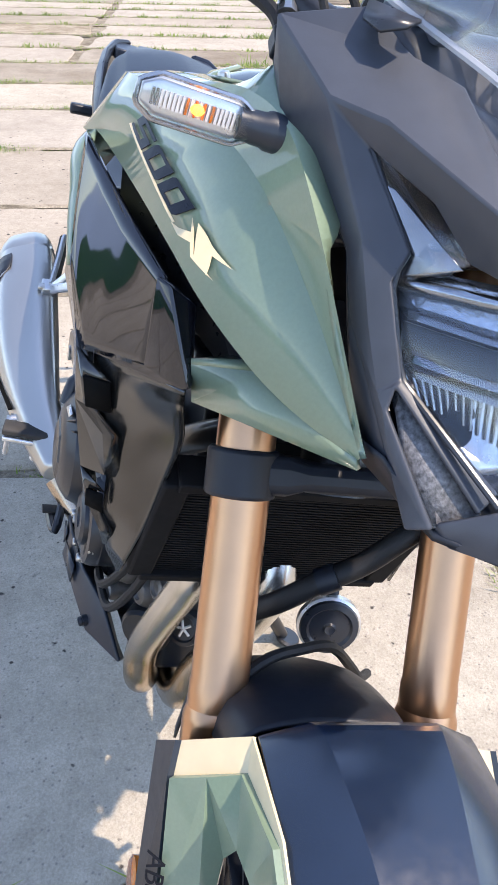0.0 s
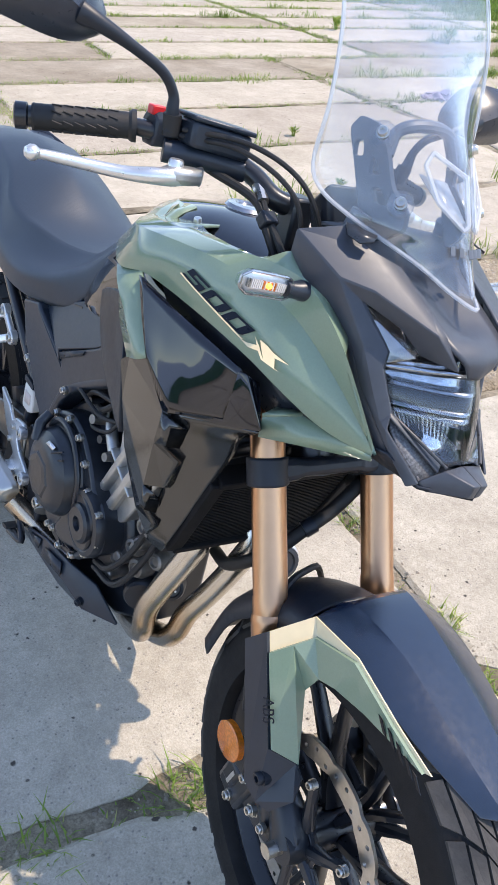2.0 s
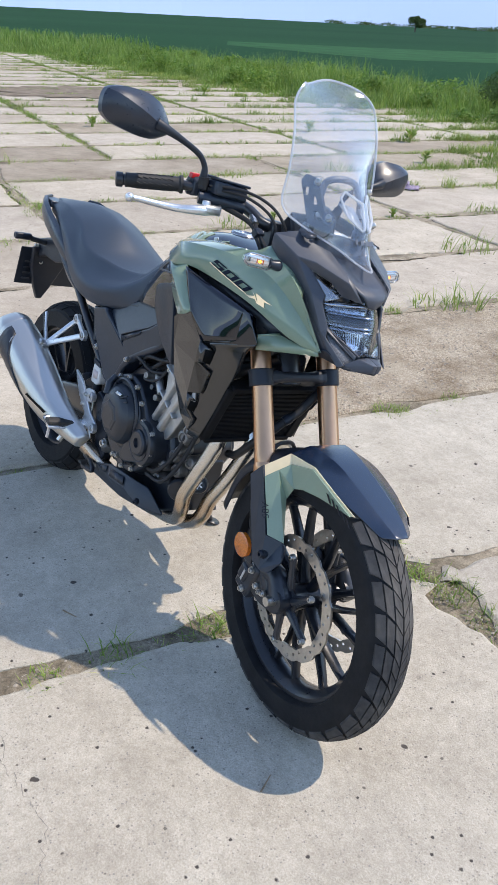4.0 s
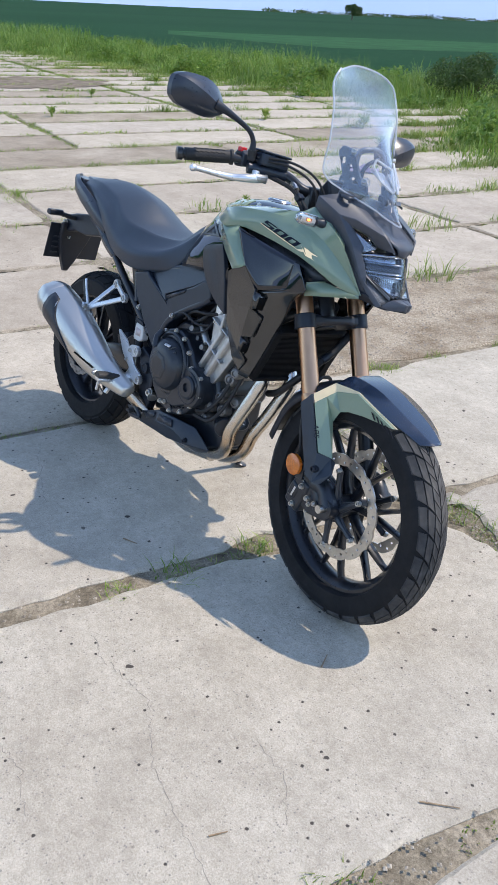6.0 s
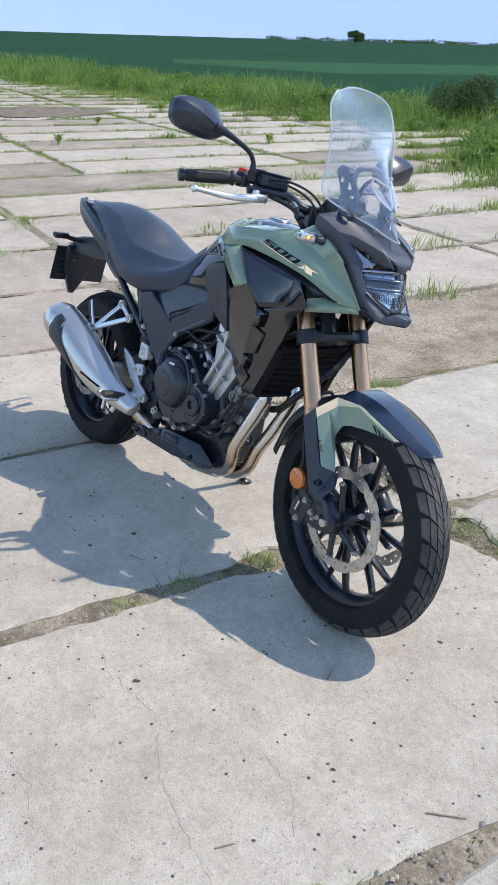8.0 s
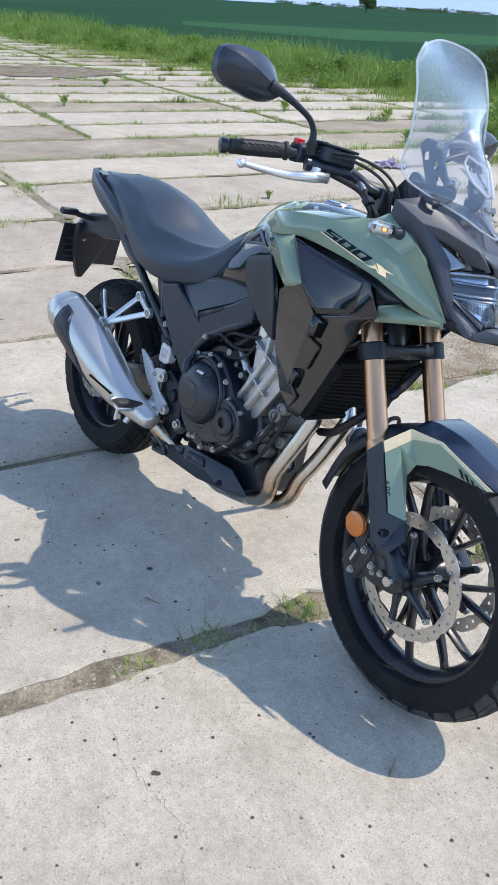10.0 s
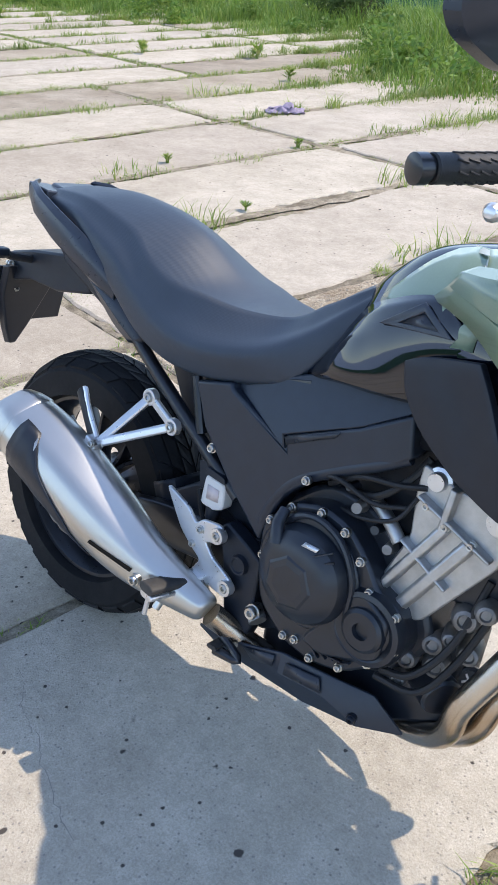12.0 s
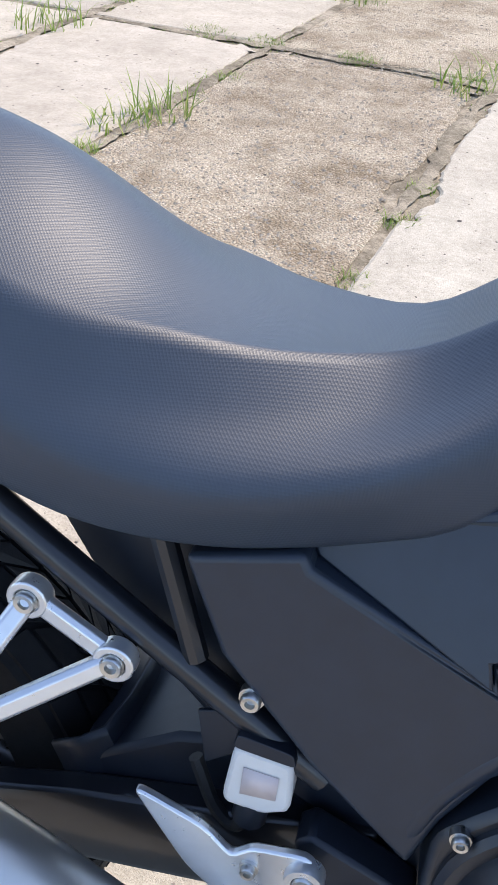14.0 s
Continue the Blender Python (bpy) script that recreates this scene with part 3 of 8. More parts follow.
def verge_grass():
    rng, verts, faces = random.Random(8), [], []
    for _ in range(24000):
        x = rng.uniform(-34, 5)
        back = rng.random() ** 1.3
        y = verge_edge(x) + 5.2 * back - 0.5 + rng.gauss(0, 0.25)
        clump = 0.66 + 0.8 * noise.noise(Vector((x * 0.7, y * 0.7, 2))) + 0.75 * noise.noise(Vector((x * 2.6, y * 2.6, 7)))
        tall = 0.09 + 0.42 * min(1, back * 3)
        blades(rng, (x, y, -0.02), 5, 0.14, tall * max(0.14, clump), 0.7, verts, faces, 0.006)
    for _ in range(2600):                                  # the far corner of the slabs
        f = rng.random()
        x, y = -34 - 26 * f, 12.0 - 10 * f + 7 * rng.random()
        blades(rng, (x, y, -0.02), 4, 0.3, 0.6, 0.5, verts, faces, 0.016)
    tagged(new("verge_grass", sheet("verge_grass", verts, faces, "verge")), "tall fresh green grass along the edge of the slabs", "grass", kind="stuff")


def fields():
    pts = [(-4580, -1500), (-66, -8), (-46, 6), (-32, 17.2), (8, 14.0), (60, 10), (4580, 300), (3200, 3300), (0, 4580), (-3200, 3300), (-4580, 1200)]
    tagged(new("field", sheet("field", [(x, y, 0.012) for x, y in pts], [tuple(range(len(pts)))], "field")), "dark green crop field reaching to the horizon", "field", kind="structure")
    tagged(new("meadow", sheet("meadow", [(x, y, 0.012) for x, y in ((-66, -9), (-4580, -1500), (-4580, -4580), (4580, -4580), (4580, 300), (60, 10), (12, 8), (10, -11), (-40, -8))], [tuple(range(9))], "strip")), "green meadow beyond the slabs", "field", kind="structure")
    strip = [(-51, 33.5), (-43.5, 28.6), (-30, 29.3), (-28, 39.3), (-20, 60), (-30, 76), (-42, 57.6), (-46, 44.4)]
    tagged(new("field_strip", sheet("field_strip", [(x, y, 0.02) for x, y in strip], [tuple(range(len(strip)))], "strip")), "paler green strip within the crop field", "field", kind="structure")


def sky_haze():
    """The pale blue air that stands all round above the horizon, beyond the fields."""
    n, r = 96, 4600
    ring = [(r * math.cos(2 * math.pi * k / n), r * math.sin(2 * math.pi * k / n)) for k in range(n)]
    verts = [(x, y, -20) for x, y in ring] + [(x, y, 330) for x, y in ring]
    tagged(new("backdrop", sheet("backdrop", verts, [(k, (k + 1) % n, n + (k + 1) % n, n + k) for k in range(n)], "skyhaze")), "pale blue sky low over the horizon", "sky", kind="structure")


def joint_soil():
    """Earth that has gathered over the joints and spilt onto the slab edges."""
    verts, faces = [], []

    def strip(a, b):
        n = max(2, int((b - a).length / 0.018))
        side = Vector((-(b - a).y, (b - a).x, 0)).normalized()
        first = len(verts)
        for k in range(n + 1):
            p = a.lerp(b, k / n)
            for s in (-1, 1):
                w = 0.016 + 0.09 * max(0.0, noise.noise(p * 1.7 + side * s * 9) + 0.06) + 0.055 * max(0.0, noise.noise(p * 6 + side * s * 3)) + 0.014 * noise.noise(p * 17 + side * s)
                verts.append(p + side * s * w + Vector((0, 0, -0.0035)))
            verts.append(p + Vector((0, 0, 0.0035 + 0.003 * noise.noise(p * 9))))
            if k:
                c = first + 3 * k
                faces.extend([(c - 3, c - 1, c + 2, c), (c - 1, c - 2, c + 1, c + 2)])
    for u in ROW_EDGES:
        if -20 < u < -0.9:
            strip(uv(u, -3.0), uv(u, 9.0))
        elif -0.9 < u < 0.5:
            strip(uv(u, 2.2), uv(u, 7.0))
    for v in (0.82, 3.91, 7.0):
        strip(uv(-6.9, v), uv(-1.3 if v < 1 else 0.9, v))
    tagged(new("joint_soil", sheet("joint_soil", verts, faces, "soil", True)), "brown earth gathered over the slab joints", "soil", kind="stuff")


def soil_patch():
    """Earth washed over the far slabs."""
    verts, n = [Vector((-14.4, 6.3, 0.016))], 72
    for k in range(n):
        a = 6.2832 * k / n
        d = Vector((math.cos(a), math.sin(a), 0))
        w = 1.0 + 0.35 * noise.noise(d * 2.1) + 0.22 * noise.noise(d * 6.3)
        verts.append(verts[0] + (U * d.x * 1.3 + V * d.y * 1.7) * w - Vector((0, 0, 0.003)))
    faces = [(0, k, k % n + 1) for k in range(1, n + 1)]
    tagged(new("soil_patch", sheet("soil_patch", verts, faces, "earth", True)), "brown earth washed over the far slabs", "soil", kind="stuff")


fields()
sky_haze()
lay_slabs()
soil_patch()
joint_soil()
joint_grass()
verge_grass()


def leaf_cloud(rng, centre, size, n, leaf, verts, faces):
    """Small tilted leaves through a lumpy volume."""
    lumps = [(Vector((rng.gauss(0, 0.45), rng.gauss(0, 0.45), rng.uniform(-0.5, 0.6))), rng.uniform(0.35, 0.6)) for _ in range(9)]
    for _ in range(n):
        c, r = rng.choice(lumps)
        d = Vector((rng.gauss(0, 1), rng.gauss(0, 1), rng.gauss(0, 1))).normalized() * r * rng.uniform(0.6, 1.05)
        p = Vector(centre) + Vector(((c.x + d.x) * size[0], (c.y + d.y) * size[1], max(-0.95, c.z + d.z) * size[2]))
        a = Vector((rng.gauss(0, 1), rng.gauss(0, 1), rng.gauss(0, 0.6))).normalized() * leaf * rng.uniform(0.6, 1.3)
        b = a.orthogonal().normalized() * leaf * rng.uniform(0.35, 0.6)
        k = len(verts)
        verts += [p - a, p + b, p + a, p - b]
        faces.append((k, k + 1, k + 2, k + 3))


def bush():
    rng, verts, faces = random.Random(3), [], []
    leaf_cloud(rng, (-8.8, 13.2, 0.42), (0.72, 0.6, 0.5), 6500, 0.03, verts, faces)
    b = tagged(new("bush"), "dense dark green bush at the edge of the grass", "bush")
    crown = new("crown", sheet("crown", verts, faces, "leaf"))
    crown.parent = b
    bm = bmesh.new()
    for k in range(7):
        a = k * 0.9
        m = Matrix.Translation((-8.75, 13.3, 0.0)) @ Matrix.Rotation(0.5, 4, Vector((math.cos(a), math.sin(a), 0)))
        bmesh.ops.create_cone(bm, cap_ends=True, segments=6, radius1=0.02, radius2=0.006, depth=0.6, matrix=m @ Matrix.Translation((0, 0, 0.28)))
    stems = new("stems", finish(bm, "stems", "bark"))
    stems.parent = b


def verge_growth():
    """Rank weeds and docks that stand in the grass and along its edge."""
    rng, verts, faces = random.Random(31), [], []
    for _ in range(90):
        x = rng.uniform(-26, 3)
        y = verge_edge(x) + rng.choice((-0.3, 0.2, 0.6, 1.2, 2.0, 3.2)) + rng.gauss(0, 0.3)
        r = rng.uniform(0.12, 0.34)
        leaf_cloud(rng, (x, y, r * 0.75), (r * 1.2, r, r * 0.9), int(150 + 500 * r), 0.028 + 0.05 * r, verts, faces)
    tagged(new("verge_growth", sheet("verge_growth", verts, faces, "verge")), "rank leafy weeds standing in the grass", "weeds", kind="stuff")


def far_trees():
    rng = random.Random(12)
    v, f = [], []
    base = Vector((-0.7144, 0.6997, 0)) * 300
    leaf_cloud(rng, (base.x, base.y, 3.0), (2.4, 2.4, 2.1), 2600, 0.28, v, f)
    t = tagged(new("lone_tree"), "single round tree standing in the crop field", "tree")
    c = new("crown", sheet("crown", v, f, "leaf"))
    c.parent = t
    bm = bmesh.new()
    bmesh.ops.create_cone(bm, cap_ends=True, segments=8, radius1=0.25, radius2=0.12, depth=2.6, matrix=Matrix.Translation((base.x, base.y, 1.3)))
    for k in range(5):
        bmesh.ops.create_cone(bm, cap_ends=True, segments=6, radius1=0.1, radius2=0.04, depth=2.2, matrix=Matrix.Translation((base.x, base.y, 2.2)) @ Matrix.Rotation(k * 1.26, 4, "Z") @ Matrix.Rotation(0.6, 4, "X") @ Matrix.Translation((0, 0, 0.9)))
    tr = new("trunk", finish(bm, "trunk", "bark"))
    tr.parent = t
    v, f = [], []
    for k in range(90):
        a = math.atan2(0.62, -0.785) - 0.52 * rng.random() ** 0.8
        d = rng.uniform(1500, 1900)
        s = rng.uniform(3.5, 6.5) * (1.25 if k % 7 == 0 else 1)
        leaf_cloud(rng, (d * math.cos(a), d * math.sin(a), s * 0.45), (s * 3.0, s * 3.0, s * 0.6), 70, s * 0.3, v, f)
    tagged(new("far_woods", sheet("far_woods", v, f, "leaf")), "low line of woods on the horizon", "woods", kind="stuff")


def cracks():
    rng = random.Random(2)
    for pts in ([(1.06, -0.62), (1.15, -0.66), (1.23, -0.65), (1.35, -0.64), (1.46, -0.7), (1.55, -0.74), (1.69, -0.77), (1.86, -0.8)], [(0.0, -0.27), (0.09, -0.33), (0.17, -0.35), (0.3, -0.41), (0.42, -0.45)], [(1.28, -0.98), (1.34, -0.97), (1.39, -0.98), (1.5, -1.02)], [(1.6, -0.5), (1.72, -0.52), (1.83, -0.6)]):
        verts, faces, last = [], [], None
        for (x0, y0), (x1, y1) in zip(pts, pts[1:]):
            for j in range(9):
                q = Vector((x0 + (x1 - x0) * j / 9 + rng.gauss(0, 0.004), y0 + (y1 - y0) * j / 9 + rng.gauss(0, 0.004), 0.0016))
                w = rng.uniform(0.0004, 0.0012)
                d = Vector((-(y1 - y0), x1 - x0, 0)).normalized() * w
                verts += [q - d, q + d]
                if last is not None:
                    faces.append((last, last + 1, len(verts) - 1, len(verts) - 2))
                last = len(verts) - 2
        c = new("crack", sheet("crack", verts, faces, "crack"))
        c.parent = pavement


def pebbles():
    """Loose grit along the joints and over the worn slab."""
    rng, verts, faces = random.Random(6), [], []
    spots = [(uv(0.985 + rng.gauss(0, 0.025), rng.uniform(-1.1, 0.25)), rng.uniform(0.002, 0.007)) for _ in range(170)]
    spots += [(uv(2.07 + rng.gauss(0, 0.03), rng.uniform(-0.6, 0.2)), rng.uniform(0.002, 0.007)) for _ in range(80)]
    spots += [(uv(rng.uniform(-1.15, -0.12), rng.uniform(0.9, 3.9)), 0.002 + 0.0075 * rng.random() ** 3) for _ in range(5200)]
    spots += [(uv(rng.uniform(-1.15, -0.12), rng.uniform(4.0, 6.9)), 0.002 + 0.0075 * rng.random() ** 3) for _ in range(2200)]
    spots += [(uv(rng.uniform(0.3, 1.4), 0.83 + rng.gauss(0, 0.03)), rng.uniform(0.002, 0.006)) for _ in range(260)]
    spots += [(uv(rng.uniform(-0.05, 2.05), rng.uniform(-1.4, 0.9)), rng.uniform(0.001, 0.0028)) for _ in range(700)]
    for p, r in spots:
        k = len(verts)
        z = -0.012 if r > 0.003 and (abs(p.dot(U) - 0.98) < 0.05) else 0.001
        for d in ((1, 0, 0), (0, 1, 0), (-1, 0, 0), (0, -1, 0), (0, 0, 0.8)):
            verts.append((p.x + d[0] * r * rng.uniform(0.7, 1.3), p.y + d[1] * r * rng.uniform(0.7, 1.3), z + d[2] * r * rng.uniform(0.6, 1.2)))
        faces += [(k, k + 1, k + 4), (k + 1, k + 2, k + 4), (k + 2, k + 3, k + 4), (k + 3, k, k + 4)]
    tagged(new("grit", sheet("grit", verts, faces, "stone")), "loose grit and small stones on the concrete", "gravel", kind="stuff")


def weeds():
    rng = random.Random(5)
    for x, y, s in ((-5.06, 6.78, 0.2), (-3.16, 3.15, 0.09), (-2.86, 4.21, 0.1), (-9.2, 4.3, 0.2), (-11.5, 6.2, 0.2), (-7.9, 7.2, 0.22), (-6.6, 8.0, 0.25), (-13.5, 8.8, 0.3), (-4.6, 7.6, 0.2), (-2.0, 2.67, 0.08)):
        verts, faces = [], []
        for k in range(34):
            a, tilt = rng.uniform(0, 6.283), rng.uniform(0.2, 1.1)
            h = s * rng.uniform(0.3, 1.0)
            d = Vector((math.cos(a), math.sin(a), 0))
            root = Vector((x, y, h * 0.55)) + d * s * 0.1
            tip = root + d * s * 0.5 * tilt + Vector((0, 0, s * 0.25))
            side = Vector((-d.y, d.x, 0)) * s * 0.09
            n = len(verts)
            verts += [root, root.lerp(tip, 0.5) + side, tip, root.lerp(tip, 0.5) - side]
            faces.append((n, n + 1, n + 2, n + 3))
        blades(rng, (x, y, -0.015), 10, s * 0.12, s, 0.2, verts, faces, 0.004)
        tagged(new("weed", sheet("weed", verts, faces, "grass")), "leafy green weed growing from a slab joint", "weed", group="weeds in the joints")


def litter():
    bm = bmesh.new()
    bmesh.ops.create_grid(bm, x_segments=26, y_segments=18, size=0.5)
    for v in bm.verts:
        q = Vector((v.co.x * 3.1, v.co.y * 3.1, 0))
        edge = max(abs(v.co.x), abs(v.co.y)) * 2
        v.co.z = max(0.004, (0.085 + 0.1 * noise.noise(q * 1.7)) * (1.1 - edge) + 0.05 * abs(noise.noise(q * 4)))
        v.co.z *= 0.6
        v.co.x, v.co.y = v.co.x * 0.34 + 0.05 * noise.noise(q * 2 + Vector((3, 0, 0))), v.co.y * 0.2 + 0.05 * noise.noise(q * 2 + Vector((0, 7, 0)))
    rag = new("cloth", finish(bm, "cloth", "cloth", 60))
    rag.location, rag.rotation_euler = (-3.86, 5.26, 0.0), (0, 0, 0.9)
    s = rag.modifiers.new("wall", "SOLIDIFY")
    s.thickness = 0.004
    tagged(rag, "crumpled faded purple cloth lying on the slabs", "cloth")
    for x, y, a, l in ((1.97, -0.3, 0.75, 0.085), (1.5, -0.2, 2.1, 0.05), (0.75, -0.33, 0.4, 0.05), (1.75, -0.72, 1.2, 0.04)):
        bm = bmesh.new()
        bmesh.ops.create_cone(bm, cap_ends=True, segments=6, radius1=0.0022, radius2=0.0012, depth=l, matrix=Matrix.Translation((x, y, 0.0038)) @ Matrix.Rotation(a, 4, "Z") @ Matrix.Rotation(radians(90), 4, "Y"))
        tagged(new("twig", finish(bm, "twig", "twig")), "thin dry twig lying on the concrete", "twig")


bush()
verge_growth()
far_trees()
cracks()
pebbles()
weeds()
litter()

# ---- the motorcycle ----
LEAN = radians(12.0)
bike = tagged(new("motorcycle"), "green and black adventure motorcycle leaning on its side stand", "motorcycle")
bike.matrix_world = Matrix.Translation((0.0, -0.0261, 0.0043)) @ Matrix.Rotation(-LEAN, 4, "X")
RAKE, STEER = radians(25.0), radians(-4.3)
_axis = Vector((-math.sin(RAKE), 0, math.cos(RAKE)))
_pivot = Vector((1.068, 0, 0.7))
TURNED = Matrix.Translation(_pivot) @ Matrix.Rotation(STEER, 4, _axis) @ Matrix.Translation(-_pivot)
FRONT_AXLE, REAR_AXLE = Vector((1.333, -0.023, 0.312)), Vector((-0.07, 0.006, 0.298))


def part(name, bm, mat, parent=None, label="", steer=False, angle=35, bevel=0.0, thick=0.0, smooth=True, seg=2):
    """Links a bmesh as one mesh under the motorcycle or one of its parts."""
    if steer:
        bm.transform(TURNED)
    ob = new(name, finish(bm, name, mat, angle, smooth))
    ob.parent = parent or bike
    if thick:
        s = ob.modifiers.new("wall", "SOLIDIFY")
        s.thickness, s.offset = thick, -1
    if bevel:
        b = ob.modifiers.new("edge", "BEVEL")
        b.width, b.segments, b.limit_method, b.angle_limit = bevel, seg, "ANGLE", radians(38)
        b.harden_normals = False
    if label:
        tagged(ob, label)
    return ob


def spline(pts, n):
    """n points on a smooth curve through pts."""
    p = [Vector(q) for q in pts]
    if len(p) < 3:
        return [p[0].lerp(p[-1], k / (n - 1)) for k in range(n)]
    p = [2 * p[0] - p[1]] + p + [2 * p[-1] - p[-2]]
    out, m = [], len(p) - 3
    for k in range(n):
        f = k / (n - 1) * m
        i = min(int(f), m - 1)
        t = f - i
        a, b, c, d = p[i:i + 4]
        out.append(0.5 * (2 * b + (c - a) * t + (2 * a - 5 * b + 4 * c - d) * t * t + (3 * b - a - 3 * c + d) * t ** 3))
    return out


def straight(pts, n):
    """n points on the broken line through pts, corners kept."""
    p = [Vector(q) for q in pts]
    lens = [0]
    for a, b in zip(p, p[1:]):
        lens.append(lens[-1] + (b - a).length)
    out = []
    for k in range(n):
        f = lens[-1] * k / (n - 1)
        i = max(j for j in range(len(p) - 1) if lens[j] <= f + 1e-9)
        out.append(p[i].lerp(p[i + 1], (f - lens[i]) / max(1e-9, lens[i + 1] - lens[i])))
    return out


def skin(rails, n=16, m=1, curve=spline, bm=None, close=False):
    """A surface over rails (lines of points), each resampled to n points; m steps between rails, bowed if m > 1."""
    bm = bm or bmesh.new()
    rows = [curve(r, n) for r in rails]
    if m > 1:
        cols = [spline([r[k] for r in rows], (len(rows) - 1) * m + 1) for k in range(n)]
        rows = [[c[j] for c in cols] for j in range(len(cols[0]))]
    grid = [[bm.verts.new(p) for p in r] for r in rows]
    for a, b in zip(grid, grid[1:]):
        for k in range(n - 1):
            bm.faces.new((a[k], a[k + 1], b[k + 1], b[k]))
        if close:
            bm.faces.new((a[-1], a[0], b[0], b[-1]))
    return bm


def loft(rings, bm=None, caps=True):
    """Closed rings of points joined to one body."""
    bm = bm or bmesh.new()
    grid = [[bm.verts.new(p) for p in r] for r in rings]
    m = len(grid[0])
    for a, b in zip(grid, grid[1:]):
        for k in range(m):
            bm.faces.new((a[k], a[(k + 1) % m], b[(k + 1) % m], b[k]))
    if caps:
        bm.faces.new(grid[0][::-1])
        bm.faces.new(grid[-1])
    return bm


def tube(pts, r, seg=12, n=None, bm=None, caps=True, curve=spline):
    """A round bar through pts; r is a radius or a list of radii along it."""
    path = curve(pts, n) if n else [Vector(p) for p in pts]
    radii = r if isinstance(r, (list, tuple)) else [r]
    rings, up = [], None
    for k, p in enumerate(path):
        t = (path[min(k + 1, len(path) - 1)] - path[max(k - 1, 0)]).normalized()
        if up is None:
            up = t.orthogonal().normalized()
        up = (up - t * up.dot(t)).normalized()
        side = t.cross(up)
        f = k / max(1, len(path) - 1) * (len(radii) - 1)
        i = min(int(f), len(radii) - 1)
        rad = radii[i] + (radii[min(i + 1, len(radii) - 1)] - radii[i]) * (f - i)
        rings.append([p + (up * math.cos(a) + side * math.sin(a)) * rad for a in (2 * math.pi * j / seg for j in range(seg))])
    return loft(rings, bm, caps)


def lathe(profile, at, axis=(0, 1, 0), seg=48, bm=None, closed=False):
    """A body turned round an axis: profile of (radius, distance along the axis)."""
    bm = bm or bmesh.new()
    axis = Vector(axis).normalized()
    a = axis.orthogonal().normalized() if abs(axis.y) < 0.99 else Vector((1, 0, 0))
    b = axis.cross(a)
    at = Vector(at)
    rings = [[bm.verts.new(at + axis * h + (a * math.cos(t) + b * math.sin(t)) * r) for t in (2 * math.pi * j / seg for j in range(seg))] for r, h in profile]
    pairs = list(zip(rings, rings[1:])) + ([(rings[-1], rings[0])] if closed else [])
    for p, q in pairs:
        for k in range(seg):
            bm.faces.new((p[k], p[(k + 1) % seg], q[(k + 1) % seg], q[k]))
    if not closed:
        for ring, r in ((rings[0], profile[0][0]), (rings[-1], profile[-1][0])):
            if r > 1e-5:
                bm.faces.new(ring)
    bmesh.ops.remove_doubles(bm, verts=bm.verts, dist=1e-6)
    return bm


def plate(outline, y0, y1, bm=None):
    """A flat piece with an (x, z) outline, between two y planes."""
    bm = bm or bmesh.new()
    a = [bm.verts.new((x, y0, z)) for x, z in outline]
    b = [bm.verts.new((x, y1, z)) for x, z in outline]
    m = len(a)
    for k in range(m):
        bm.faces.new((a[k], a[(k + 1) % m], b[(k + 1) % m], b[k]))
    bm.faces.new(a[::-1])
    bm.faces.new(b)
    return bm


def block(size, m, bm=None):
    bm = bm or bmesh.new()
    bmesh.ops.create_cube(bm, size=1.0, matrix=m @ Matrix.Diagonal((*size, 1)))
    return bm


def disc_plate(outer, holes, y0, y1):
    """A flat plate with real holes: loops of (x, z)."""
    bm = bmesh.new()
    for loop in (outer, *holes):
        vs = [bm.verts.new((x, y0, z)) for x, z in loop]
        for k in range(len(vs)):
            bm.edges.new((vs[k], vs[(k + 1) % len(vs)]))
    bmesh.ops.triangle_fill(bm, use_beauty=True, use_dissolve=False, edges=bm.edges[:])
    got = bmesh.ops.extrude_face_region(bm, geom=bm.faces[:])
    bmesh.ops.translate(bm, verts=[v for v in got["geom"] if isinstance(v, bmesh.types.BMVert)], vec=(0, y1 - y0, 0))
    return bm


def circle(cx, cz, r, n=16, phase=0.0):
    return [(cx + r * math.cos(phase + 2 * math.pi * k / n), cz + r * math.sin(phase + 2 * math.pi * k / n)) for k in range(n)]


_bolts = {}


def bolt(at, r=0.006, out=(0, -1, 0), parent=None, mat="bolt", steer=False, name="bolt"):
    """A socket-head bolt that stands proud along out."""
    key = (round(r, 4), mat)
    if key not in _bolts:
        bm = lathe([(0.0, 0.35 * r), (0.45 * r, 0.35 * r), (0.5 * r, 0.9 * r), (0.85 * r, 0.95 * r), (r, 0.75 * r), (r, 0.1 * r), (1.25 * r, 0.08 * r), (1.25 * r, -r)], (0, 0, 0), (0, 0, 1), 12)
        _bolts[key] = finish(bm, "bolt", mat, 40)
    ob = new(name, _bolts[key])
    m = Matrix.Translation(at) @ Vector(out).to_track_quat("Z", "Y").to_matrix().to_4x4()
    ob.matrix_basis = TURNED @ m if steer else m
    ob.parent = parent or bike
    return ob


def facets(points, faces, bm=None):
    """A moulded panel from corner points and the faces between them."""
    bm = bm or bmesh.new()
    v = [bm.verts.new(p) for p in points]
    for f in faces:
        bm.faces.new([v[k] for k in f])
    return bm


